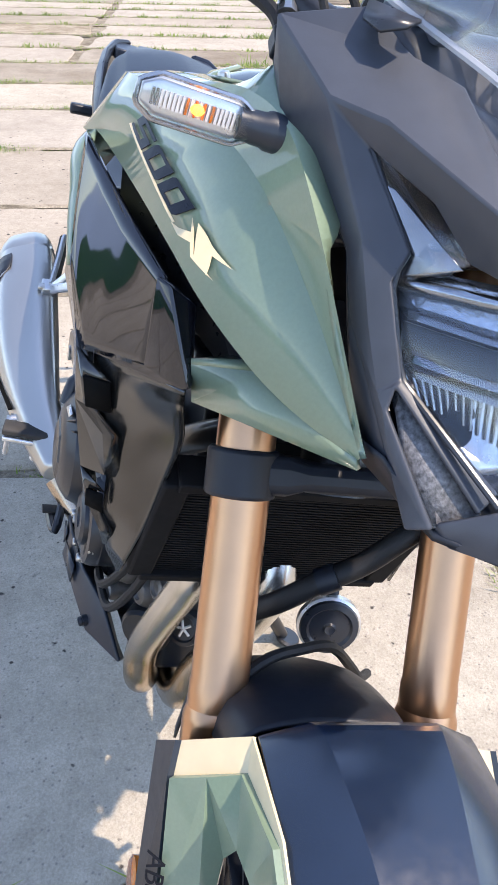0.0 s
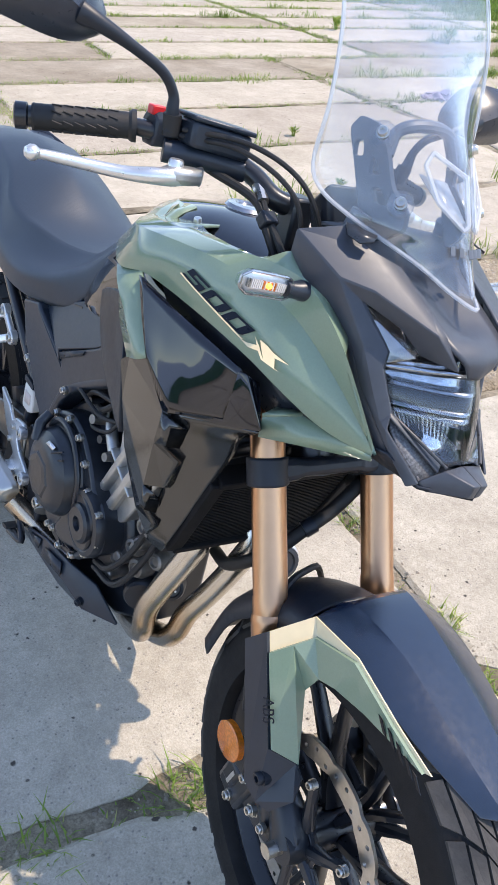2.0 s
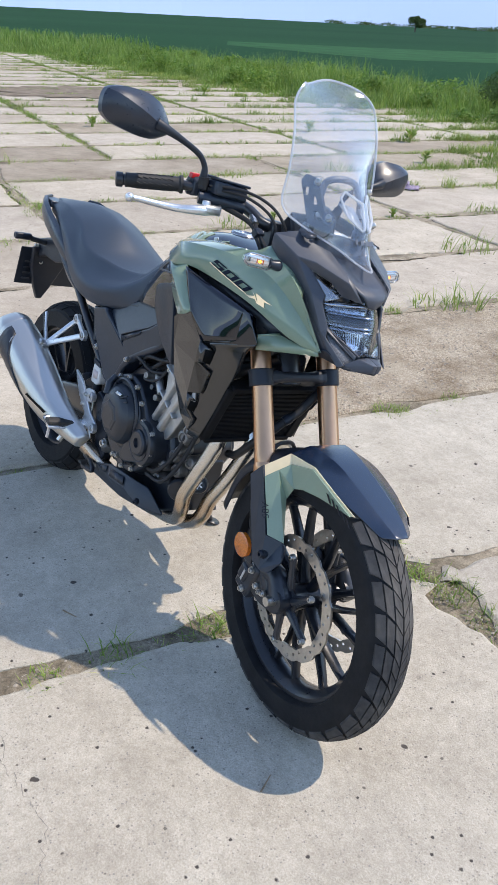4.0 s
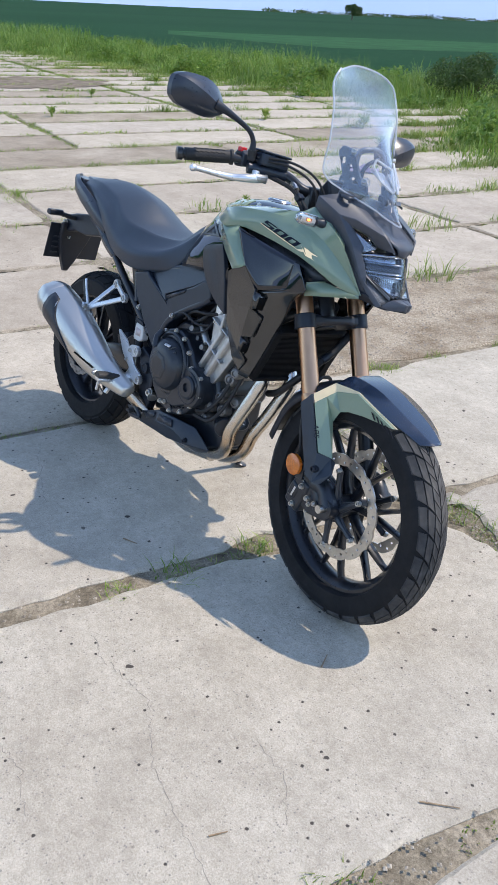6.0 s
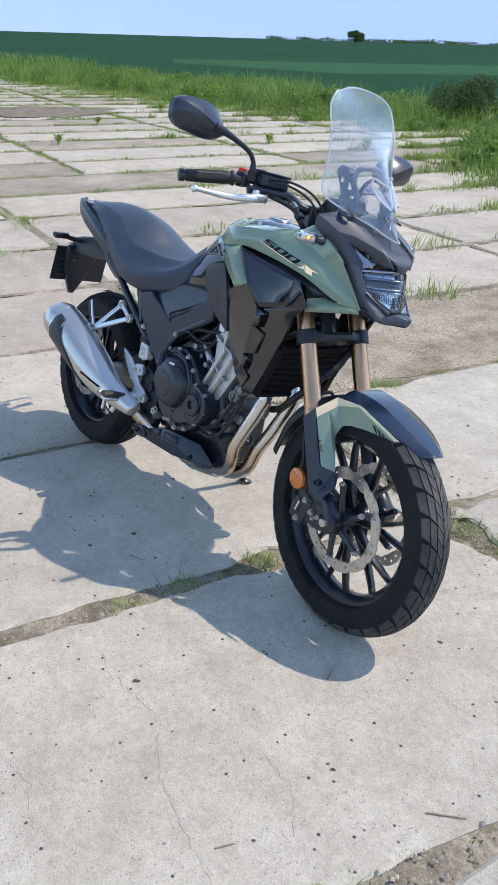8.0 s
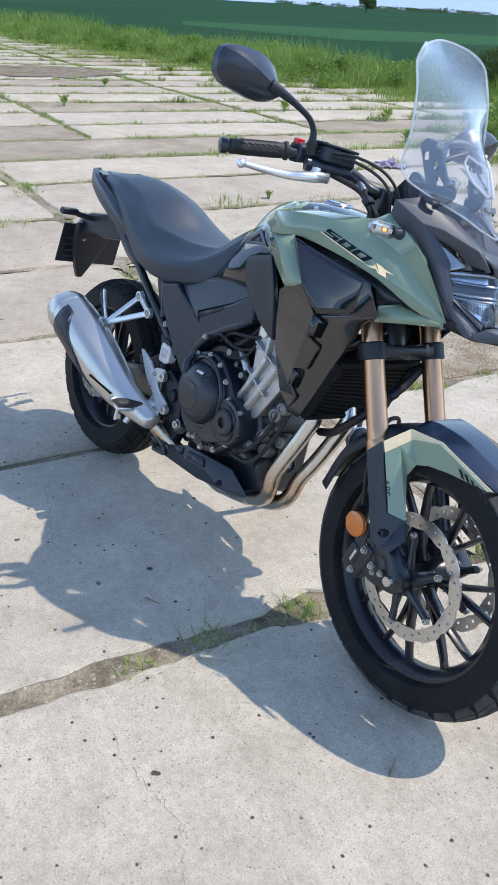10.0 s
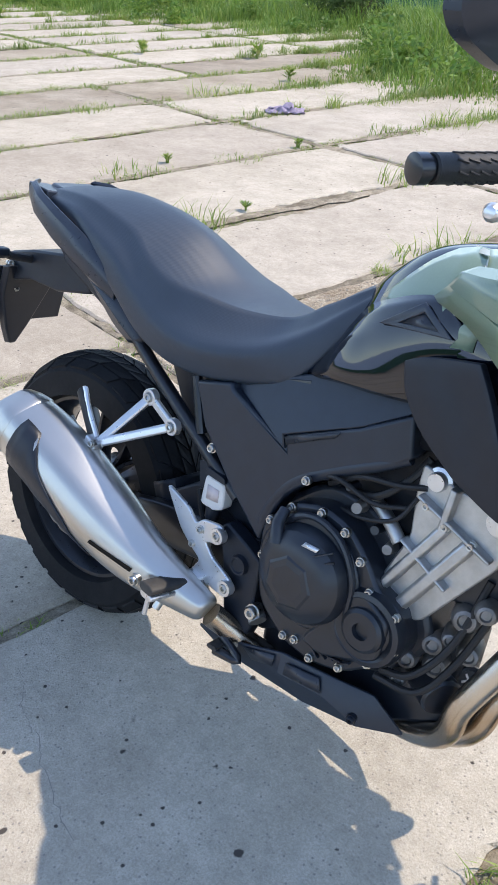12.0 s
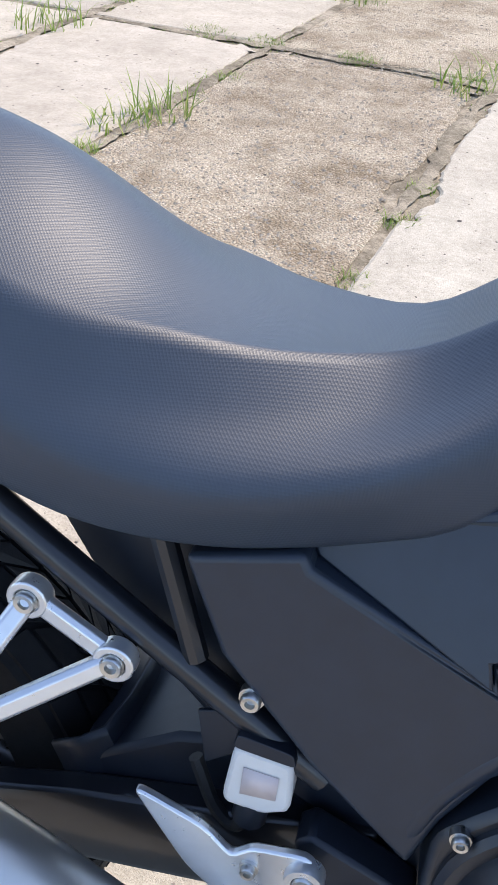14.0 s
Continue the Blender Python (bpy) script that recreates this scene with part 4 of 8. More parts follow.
def bar_between(a, b, w, d, bm=None, flat=(0, 1, 0)):
    """A flat bar with bevelled edges from a to b: w across, d along the flat direction."""
    a, b, flat = Vector(a), Vector(b), Vector(flat)
    t = (b - a).normalized()
    s = t.cross(flat).normalized()
    f = s.cross(t)
    return loft([[p + s * w * i + f * d * j for i, j in ((-1, -0.5), (-0.6, -1), (0.6, -1), (1, -0.5), (1, 0.5), (0.6, 1), (-0.6, 1), (-1, 0.5))] for p in (a, b)], bm)


def rounded(points, r=0.25, steps=3):
    """An (x, z) outline with its corners eased."""
    out, m = [], len(points)
    for k in range(m):
        p, a, b = Vector(points[k]), Vector(points[k - 1]), Vector(points[(k + 1) % m])
        q0, q1 = p.lerp(a, r), p.lerp(b, r)
        for s in range(steps + 1):
            t = s / steps
            q = q0.lerp(p, t).lerp(p.lerp(q1, t), t)
            out.append((q.x, q.y))
    return out


def side_pair(build, name, mat, **kw):
    """The same piece on the right and, mirrored, on the left."""
    out = []
    for s in (1, -1):
        bm = build()
        if s < 0:
            bm.transform(Matrix.Diagonal((1, -1, 1, 1)))
        out.append(part(name, bm, mat, **kw))
    return out


# -- wheels --
def tyre_profile(R, bead, half):
    """Closed ring of (radius, side) for a tyre."""
    out = []
    for k in range(15):
        a = math.pi * k / 14
        out.append((bead + (R - bead) * max(0.0, math.sin(a)) ** 0.62, -half * math.cos(a) * (1 if 0.25 < a < 2.9 else 0.93)))
    inner = [(bead - 0.006, half * 0.72), (bead - 0.006, -half * 0.72)]
    return out + inner


def crown(R, bead, half, s):
    """Radius of the tyre surface at a side s from -1 to 1."""
    a = math.acos(max(-1, min(1, -s)))
    return bead + (R - bead) * max(0.0, math.sin(a)) ** 0.62


def tread(R, bead, half, at, pitches, design):
    """Raised tread blocks round the tyre; design gives (angle, side) outlines inside one pitch, side from -1 to 1."""
    bm = bmesh.new()
    step = 2 * math.pi / pitches
    for k in range(pitches):
        for poly, flip in design:
            top, low = [], []
            for (a, s) in poly:
                s2 = -s if flip else s
                ang = (k + a + (0.5 if flip else 0.0)) * step
                r = crown(R, bead, half, s2)
                for dst, rise in ((top, 0.0045), (low, -0.004)):
                    rr = r + rise
                    dst.append(bm.verts.new((at.x + rr * math.cos(ang), at.y + s2 * half * (1 + rise * 4), at.z + rr * math.sin(ang))))
            n = len(top)
            bm.faces.new(top)
            for j in range(n):
                bm.faces.new((top[j], low[j], low[(j + 1) % n], top[(j + 1) % n]))
    return bm


FRONT_TREAD = [(block_outline, flip) for flip in (False, True) for block_outline in (
    [(0.03, 0.03), (0.5, 0.03), (0.86, 0.3), (0.42, 0.3)], [(0.56, 0.03), (0.97, 0.03), (1.36, 0.3), (0.92, 0.3)],
    [(0.46, 0.345), (1.36, 0.345), (1.6, 0.58), (0.72, 0.58)], [(0.76, 0.625), (1.66, 0.625), (1.72, 0.84), (0.98, 0.84)])]


def rim_profile(r, half):
    return [(r, -half), (r + 0.012, -half - 0.002), (r + 0.012, -half + 0.006), (r - 0.006, -half + 0.012), (r - 0.016, -half * 0.45), (r - 0.022, 0), (r - 0.016, half * 0.45), (r - 0.006, half - 0.012),
            (r + 0.012, half - 0.006), (r + 0.012, half + 0.002), (r, half), (r - 0.014, half - 0.002), (r - 0.03, half * 0.5), (r - 0.034, 0), (r - 0.03, -half * 0.5), (r - 0.014, -half + 0.002)]


def spoke(at, ang0, ang1, r0, r1, w0, w1, d0, d1, bm):
    """One tapering cast spoke from hub to rim."""
    rings = []
    for f in (0.0, 0.15, 0.5, 0.85, 1.0):
        ang, r = ang0 + (ang1 - ang0) * f, r0 + (r1 - r0) * f
        w, d = (w0 + (w1 - w0) * f) * (1.25 if f in (0.0, 1.0) else 1), (d0 + (d1 - d0) * f)
        c = Vector((at.x + r * math.cos(ang), at.y, at.z + r * math.sin(ang)))
        t = Vector((-math.sin(ang), 0, math.cos(ang)))
        y = Vector((0, 1, 0))
        rings.append([c + t * w + y * d * 0.4, c + t * w * 0.5 + y * d, c - t * w * 0.5 + y * d, c - t * w + y * d * 0.4,
                      c - t * w - y * d * 0.4, c - t * w * 0.5 - y * d, c + t * w * 0.5 - y * d, c + t * w - y * d * 0.4])
    return loft(rings, bm)


def wave_disc(at, r_out, r_in, waves, y0, y1):
    n = waves * 10
    outer = []
    for k in range(n):
        a = 2 * math.pi * k / n
        r = r_out - 0.005 * max(0.0, math.cos(waves * a)) ** 3
        outer.append((at.x + r * math.cos(a), at.z + r * math.sin(a)))
    inner = []
    for k in range(n):
        a = 2 * math.pi * k / n
        r = r_in + 0.004 * max(0.0, math.cos(waves * a)) ** 3
        inner.append((at.x + r * math.cos(a), at.z + r * math.sin(a)))
    holes = [inner]
    for k in range(waves * 3):
        a = 2 * math.pi * (k + 0.5) / (waves * 3)
        r = r_in + (r_out - r_in) * (0.3, 0.68, 0.48)[k % 3]
        holes.append(circle(at.x + r * math.cos(a), at.z + r * math.sin(a), 0.0038, 8))
    return disc_plate(outer, holes, y0, y1)


def front_wheel():
    c = FRONT_AXLE
    bm = bmesh.new()
    lathe([(0.032, -0.06), (0.036, -0.05), (0.03, -0.03), (0.028, 0.0), (0.03, 0.03), (0.036, 0.05), (0.032, 0.06), (0.018, 0.06), (0.018, -0.06)], c, seg=32, bm=bm, closed=True)
    wheel = part("front_wheel", bm, "wheel", label="black cast front wheel with paired spokes", steer=True)
    part("rim", lathe(rim_profile(0.238, 0.034), c, seg=72, closed=True), "wheel", wheel, steer=True)
    for k in range(14):
        a = 2 * math.pi * (k // 2) / 7 + 0.2
        part("spoke", spoke(c, a, a + (0.2 if k % 2 else -0.2), 0.03, 0.211, 0.0075, 0.0058, 0.016, 0.01, bmesh.new()), "wheel", wheel, steer=True)
    part("tyre", lathe(tyre_profile(0.3155, 0.238, 0.0565), c, seg=96, closed=True), "tyre", wheel, "black front tyre with chevron tread", steer=True)
    part("tread", tread(0.3155, 0.238, 0.0565, c, 30, FRONT_TREAD), "tread", wheel, steer=True, smooth=False)
    for s in (-1, 1):
        part("brake_disc", wave_disc(c, 0.144, 0.113, 12, s * 0.0605, s * 0.0655), "steel", wheel, "drilled wavy steel brake disc", steer=True, smooth=False)
        part("disc_carrier", lathe([(0.036, s * 0.05), (0.04, s * 0.058), (0.02, s * 0.06)], c, seg=24), "engine", wheel, steer=True)
        for k in range(6):
            a = 2 * math.pi * k / 6 + 0.3
            p0, p1 = c + Vector((math.cos(a) * 0.03, s * 0.056, math.sin(a) * 0.03)), c + Vector((math.cos(a + 0.25) * 0.104, s * 0.06, math.sin(a + 0.25) * 0.104))
            part("carrier_arm", tube([p0, p0.lerp(p1, 0.6), p1], [0.011, 0.008, 0.009], 8), "engine", wheel, steer=True)
        for k in range(6):
            a = 2 * math.pi * k / 6 + 0.55
            for b in (-0.42, 0.1):
                part("carrier_strut", bar_between(c + Vector((math.cos(a + b) * 0.04, s * 0.0575, math.sin(a + b) * 0.04)), c + Vector((math.cos(a) * 0.104, s * 0.0615, math.sin(a) * 0.104)), 0.004, 0.0025), "engine", wheel, steer=True)
            bolt(c + Vector((math.cos(a) * 0.105, s * 0.0655, math.sin(a) * 0.105)), 0.0062, (0, s, 0), wheel, steer=True, name="rivet")
    part("axle", lathe([(0.0, -0.112), (0.011, -0.112), (0.011, 0.112), (0.0, 0.112)], c, seg=16), "bolt", wheel, steer=True)


def rear_wheel():
    c = REAR_AXLE
    bm = bmesh.new()
    lathe([(0.05, -0.08), (0.06, -0.05), (0.045, 0.0), (0.06, 0.05), (0.05, 0.08), (0.02, 0.08), (0.02, -0.08)], c, seg=32, bm=bm, closed=True)
    wheel = part("rear_wheel", bm, "wheel", label="black cast rear wheel with a wide tyre")
    part("rim", lathe(rim_profile(0.209, 0.055), c, seg=72, closed=True), "wheel", wheel)
    for k in range(14):
        a = 2 * math.pi * (k // 2) / 7
        part("spoke", spoke(c, a, a + (0.2 if k % 2 else -0.2), 0.04, 0.182, 0.009, 0.0065, 0.02, 0.016, bmesh.new()), "wheel", wheel)
    part("tyre", lathe(tyre_profile(0.2925, 0.208, 0.079), c, seg=96, closed=True), "tyre", wheel)
    part("tread", tread(0.2925, 0.208, 0.079, c, 25, FRONT_TREAD), "tyre", wheel, smooth=False)
    part("brake_disc", wave_disc(c, 0.1, 0.072, 10, -0.085, -0.09), "grime", wheel, smooth=False)
    part("sprocket", disc_plate(circle(c.x, c.z, 0.11, 40), [circle(c.x, c.z, 0.03, 20)] + [circle(c.x + 0.07 * math.cos(k), c.z + 0.07 * math.sin(k), 0.018, 12) for k in (0.3, 1.56, 2.8, 4.07, 5.33)], 0.09, 0.096), "engine", wheel, smooth=False)
    part("axle", lathe([(0.0, -0.13), (0.016, -0.13), (0.016, 0.13), (0.0, 0.13)], c, seg=16), "bolt", wheel)


front_wheel()
rear_wheel()


# -- fork --
def on_fork(along, side, ahead=0.035):
    """A place on a fork leg: along the leg from the pivot (up is plus)."""
    fw = Vector((math.cos(RAKE), 0, math.sin(RAKE)))
    return _pivot + _axis * along + fw * ahead + Vector((0, side, 0))


def fork():
    for s in (-1, 1):
        y = s * 0.093
        leg = part("fork_tube", tube([on_fork(k, y) for k in (0.24, 0.1, 0.0, -0.134, -0.137, -0.157, -0.164, -0.168, -0.19, -0.196)], [0.0238, 0.0238, 0.0238, 0.0238, 0.0246, 0.0248, 0.027, 0.0275, 0.0275, 0.025], 32), "bronze", label="bronze anodised fork tube", steer=True, angle=16)
        part("fork_slider", tube([on_fork(k, y) for k in (-0.155, -0.2, -0.3, -0.42, -0.47)], [0.0205, 0.0205, 0.022, 0.022, 0.02], 20), "engine", leg, steer=True)
        bm = tube([on_fork(-0.40, y, 0.035), on_fork(-0.415, y, 0.065), Vector((FRONT_AXLE.x, y, FRONT_AXLE.z))], [0.026, 0.024, 0.03], 14, n=8)
        lathe([(0.0, -0.02), (0.026, -0.02), (0.029, 0.0), (0.026, 0.02), (0.0, 0.02)], Vector((FRONT_AXLE.x, y, FRONT_AXLE.z)), seg=24, bm=bm)
        part("axle_lug", bm, "engine", leg, steer=True)
    bridge = [[on_fork(0.035 + dz * k, y, 0.016 + dx) for dx, dz in ((-0.035, -0.016), (0.036, -0.016), (0.042, -0.01), (0.042, 0.01), (0.036, 0.016), (-0.035, 0.016))] for y, k in ((-0.092, 1.0), (-0.06, 1.0), (-0.045, 0.7), (0.0, 0.7), (0.045, 0.7), (0.06, 1.0), (0.092, 1.0))]
    clamp = part("lower_fork_clamp", loft(bridge), "matt", label="black lower fork clamp", steer=True, bevel=0.004)
    for s in (-1, 1):
        part("clamp_ring", tube([on_fork(0.054, s * 0.094), on_fork(0.052, s * 0.094), on_fork(0.017, s * 0.094), on_fork(0.015, s * 0.094)], [0.0268, 0.0288, 0.0288, 0.0268], 28), "matt", clamp, steer=True, bevel=0.002)
    bm = bmesh.new()
    for s in (-1, 1):
        tube([on_fork(0.25, s * 0.093), on_fork(0.215, s * 0.093)], 0.034, 24, bm=bm)
        block((0.05, 0.1, 0.025), Matrix.Translation(on_fork(0.235, s * 0.05, 0.012)) @ Matrix.Rotation(-RAKE, 4, "Y"), bm)
    part("upper_fork_clamp", bm, "engine", steer=True, bevel=0.004)


fork()


# -- front fender --
def arch(a, r, y):
    """A place round the front wheel: angle in degrees from straight ahead, upwards."""
    return FRONT_AXLE + Vector((math.cos(radians(a)) * r, y, math.sin(radians(a)) * r))


def front_fender():
    rows = [(1.243, 0.641, 0.626, 0.05), (1.262, 0.651, 0.6285, 0.045), (1.31, 0.65, 0.63, 0.039), (1.36, 0.641, 0.621, 0.033), (1.43, 0.619, 0.603, 0.03), (1.48, 0.602, 0.588, 0.027), (1.515, 0.588, 0.577, 0.022), (1.545, 0.573, 0.568, 0.014)]
    rails = []
    for side, crease in ((-1, 0), (-1, 1), (0, 1), (1, 1), (1, 0)):
        rails.append([(x - (0.0 if crease else 0.3 * max(0.0, x - 1.48)), side * (yc if crease else 0.084 if x < 1.4 else 0.084 - (x - 1.4) * 0.31), (zc + 0.001 * (side == 0)) if crease else ze) for x, zc, ze, yc in rows])
    f = part("front_fender", skin(rails, 24), "fender", label="black front fender with green and cream side panels", steer=True, thick=0.003, angle=11, bevel=0.0015)
    rear = [[arch(a, 0.322 + dr + 0.014 * min(1.0, max(0, (a - 103) / 30)), y * (1 - 0.15 * max(0, (a - 130) / 36))) for a in (108, 112, 118, 130, 146, 166)] for y, dr in ((-0.078, -0.035), (-0.068, -0.008), (-0.04, 0.004), (0.0, 0.008), (0.04, 0.004), (0.068, -0.008), (0.078, -0.035))]
    part("rear_flap", skin(rear, 20, 2), "matt", f, steer=True, thick=0.003)
    Q = dict(A=(1.178, -0.14, 0.551), B=(1.208, -0.136, 0.586), C=(1.24, -0.098, 0.626), D=(1.47, -0.1, 0.589), E=(1.325, -0.1005, 0.632), F=(1.41, -0.1045, 0.609), G=(1.224, -0.141, 0.567), H=(1.256, -0.101, 0.608), I=(1.264, -0.101, 0.528),
             J=(1.304, -0.114, 0.441), K=(1.275, -0.14, 0.449), L=(1.29, -0.149, 0.372), M=(1.262, -0.149, 0.38), N=(1.328, -0.124, 0.442), O=(1.333, -0.13, 0.41), P=(1.31, -0.142, 0.372), R=(1.327, -0.1015, 0.628), S=(1.409, -0.105, 0.6053), T=(1.462, -0.1015, 0.587),
             U=(1.282, -0.1, 0.562), V=(1.313, -0.101, 0.574), W=(1.363, -0.1, 0.581), X=(1.242, -0.121, 0.59))
    mirror = TURNED @ Matrix.Diagonal((1, -1, 1, 1)) @ TURNED.inverted()

    def cheek(name, mat, faces, label="", lift=0.0, extra=None, thick=0.005):
        for side in (0, 1):
            names = sorted(set("".join(faces)))
            pts = dict(Q, **(extra or {}))
            bm = facets([(pts[n][0], pts[n][1] - lift, pts[n][2]) for n in names], [[names.index(c) for c in face] for face in faces])
            if side:
                bm.transform(Matrix.Translation((0, 0, -0.012)) @ mirror)
            part(name, bm, mat, f, label, thick=thick, smooth=False)
    cheek("fender_cheek", "satin", ["ABGKLM", "KJNOPL"], "black lower fender side panel")
    cheek("cream_band", "cream", ["BCHXG"], "cream band on the fender side")
    cheek("green_panel", "green", ["GXK", "XHUI", "XIJK", "HRSTWVU"], "green fender side panel")
    cheek("cream_stripe", "cream", ["CERH", "EFSR", "FDTS"], "thin cream stripe along the fender edge", thick=0.002)
    for k in range(5):
        x = 1.385 + 0.0165 * k
        z = 0.603 - 0.3 * (x - 1.385)
        cheek("dark_slash", "ink", ["1234"], lift=0.0035, thick=0.001, extra={"1": (x, -0.105, z), "2": (x + 0.007, -0.105, z - 0.002), "3": (x + 0.02, -0.1035, z - 0.018), "4": (x + 0.013, -0.1035, z - 0.016)})
    # ABS reads down the green panel
    cur = bpy.data.curves.new("abs", "FONT")
    cur.body, cur.size, cur.extrude, cur.shear = "ABS", 0.021, 0.0004, 0.2
    tmp = new("abs_text", cur)
    me = bpy.data.meshes.new_from_object(tmp.evaluated_get(bpy.context.evaluated_depsgraph_get()))
    bpy.data.objects.remove(tmp)
    g, k, i = Vector(Q["G"]), Vector(Q["K"]), Vector(Q["I"])
    right = (k - g).normalized()
    up = (i - g) - right * (i - g).dot(right)
    up.normalize()
    m = Matrix((right, up, right.cross(up))).transposed().to_4x4()
    m.translation = g.lerp(k, 0.42) + up * -0.011 + right.cross(up) * 0.0105
    bm = bmesh.new()
    bm.from_mesh(me)
    bm.transform(m)
    part("lettering", bm, "ink", f, smooth=False)


front_fender()


# -- seat --
def seat():
    rows = [(-0.262, 0.902, 0.045, 0.897, 0.06, 0.886, 0.064, 0.874), (-0.2, 0.917, 0.07, 0.907, 0.09, 0.89, 0.092, 0.872), (-0.1, 0.928, 0.088, 0.912, 0.115, 0.885, 0.115, 0.86), (-0.03, 0.928, 0.096, 0.903, 0.13, 0.865, 0.132, 0.832),
            (0.06, 0.917, 0.104, 0.881, 0.144, 0.83, 0.144, 0.782), (0.13, 0.898, 0.126, 0.84, 0.152, 0.78, 0.149, 0.733), (0.19, 0.866, 0.126, 0.821, 0.158, 0.752, 0.15, 0.708), (0.25, 0.828, 0.108, 0.815, 0.16, 0.742, 0.146, 0.698),
            (0.32, 0.806, 0.082, 0.807, 0.154, 0.745, 0.139, 0.702), (0.4, 0.812, 0.052, 0.814, 0.132, 0.765, 0.122, 0.717), (0.46, 0.853, 0.05, 0.851, 0.105, 0.797, 0.108, 0.74), (0.51, 0.893, 0.055, 0.88, 0.082, 0.845, 0.09, 0.8), (0.548, 0.915, 0.045, 0.905, 0.062, 0.885, 0.067, 0.865)]
    cols = list(zip(*rows))
    fine = [spline([(c, 0, 0) for c in col], 49) for col in cols]
    rings = []
    for k in range(49):
        x, zt, ry, rz, my, mz, by, bz = [col[k].x for col in fine]
        crest = [Vector((x, ry * f / 12, zt - (zt - rz) * (f / 12) ** 1.5)) for f in range(13)]
        flank = spline([(x, ry, rz), (x, ry + (my - ry) * 0.45, rz - (rz - mz) * 0.5), (x, my, mz), (x, by, bz), (x, by - 0.012, bz - 0.012)], 20)
        half = crest + flank[1:]
        left = [Vector((p.x, p.y, p.z)) for p in half]
        right = [Vector((p.x, -p.y, p.z)) for p in half]
        rings.append(right[::-1] + left[1:])
    part("seat", loft(rings), "seat", label="black dotted vinyl two-person seat", angle=60)


seat()


# -- tank --
def tank():
    rows = [(0.515, 0.888, 0.05, 0.85, 0.075, 0.79), (0.56, 0.935, 0.075, 0.89, 0.1, 0.79), (0.62, 0.978, 0.1, 0.925, 0.125, 0.80), (0.69, 1.0, 0.115, 0.955, 0.145, 0.81), (0.78, 1.012, 0.13, 0.975, 0.165, 0.82), (0.86, 1.003, 0.125, 0.97, 0.155, 0.83), (0.93, 0.985, 0.11, 0.95, 0.14, 0.84)]
    fine = [spline([(c, 0, 0) for c in col], 25) for col in zip(*rows)]
    rings = []
    for k in range(25):
        x, zt, sy, sz, by, bz = [col[k].x for col in fine]
        half = spline([(x, 0, zt), (x, sy * 0.6, zt - 0.006), (x, sy, sz), (x, by, (sz + bz) / 2), (x, by, bz)], 12)
        rings.append([Vector((p.x, -p.y, p.z)) for p in half][::-1] + half[1:])
    t = part("fuel_tank", loft(rings), "gloss", label="gloss black fuel tank", angle=60)
    def over(x, j, side, lift):
        """A place just above the tank: x along it, j from the ridge (0) down the flank (11)."""
        k = min(range(25), key=lambda i: abs(fine[0][i].x - x))
        half, mid = rings[k][11:], Vector((fine[0][k].x, 0, 0.86))
        i = min(int(j), 10)
        p = half[i].lerp(half[i + 1], j - i)
        p = p + (p - mid).normalized() * lift
        return Vector((x, side * p.y, p.z))
    for side in (-1, 1):
        rows_over = []
        for n in range(13):
            x = 0.575 + 0.19 * n / 12
            a, b = 5.5 - 2.4 * min(1.0, n / 6), 5.6 + 3.2 * min(1.0, n / 7)
            rows_over.append([over(x, a + (b - a) * i / 6, side, 0.003) for i in range(7)])
        cover = part("tank_cover", skin(rows_over, 7, 1, curve=straight), "green", t, "green rear tank cover", thick=0.002, angle=40)
        path = [(0.7, 7.6), (0.735, 7.3), (0.742, 6.0), (0.728, 4.2), (0.7, 3.6)]
        strip_rows = [[over(x, j, side, 0.0058) for x, j in path], [over(x - 0.009, j - 0.75, side, 0.0058) for x, j in path]]
        part("tank_stripe", skin(strip_rows, 26, 1, curve=straight), "stripe", cover, "pale grey stripe")
    cap = lathe([(0.0, 0.006), (0.018, 0.006), (0.02, 0.009), (0.032, 0.008), (0.036, 0.003), (0.036, -0.02)], (0.77, 0, 1.009), (0.02, 0, 1), 32)
    part("fuel_cap", cap, "lampgrey", t, "dark metal fuel cap")


tank()

from mathutils.bvhtree import BVHTree


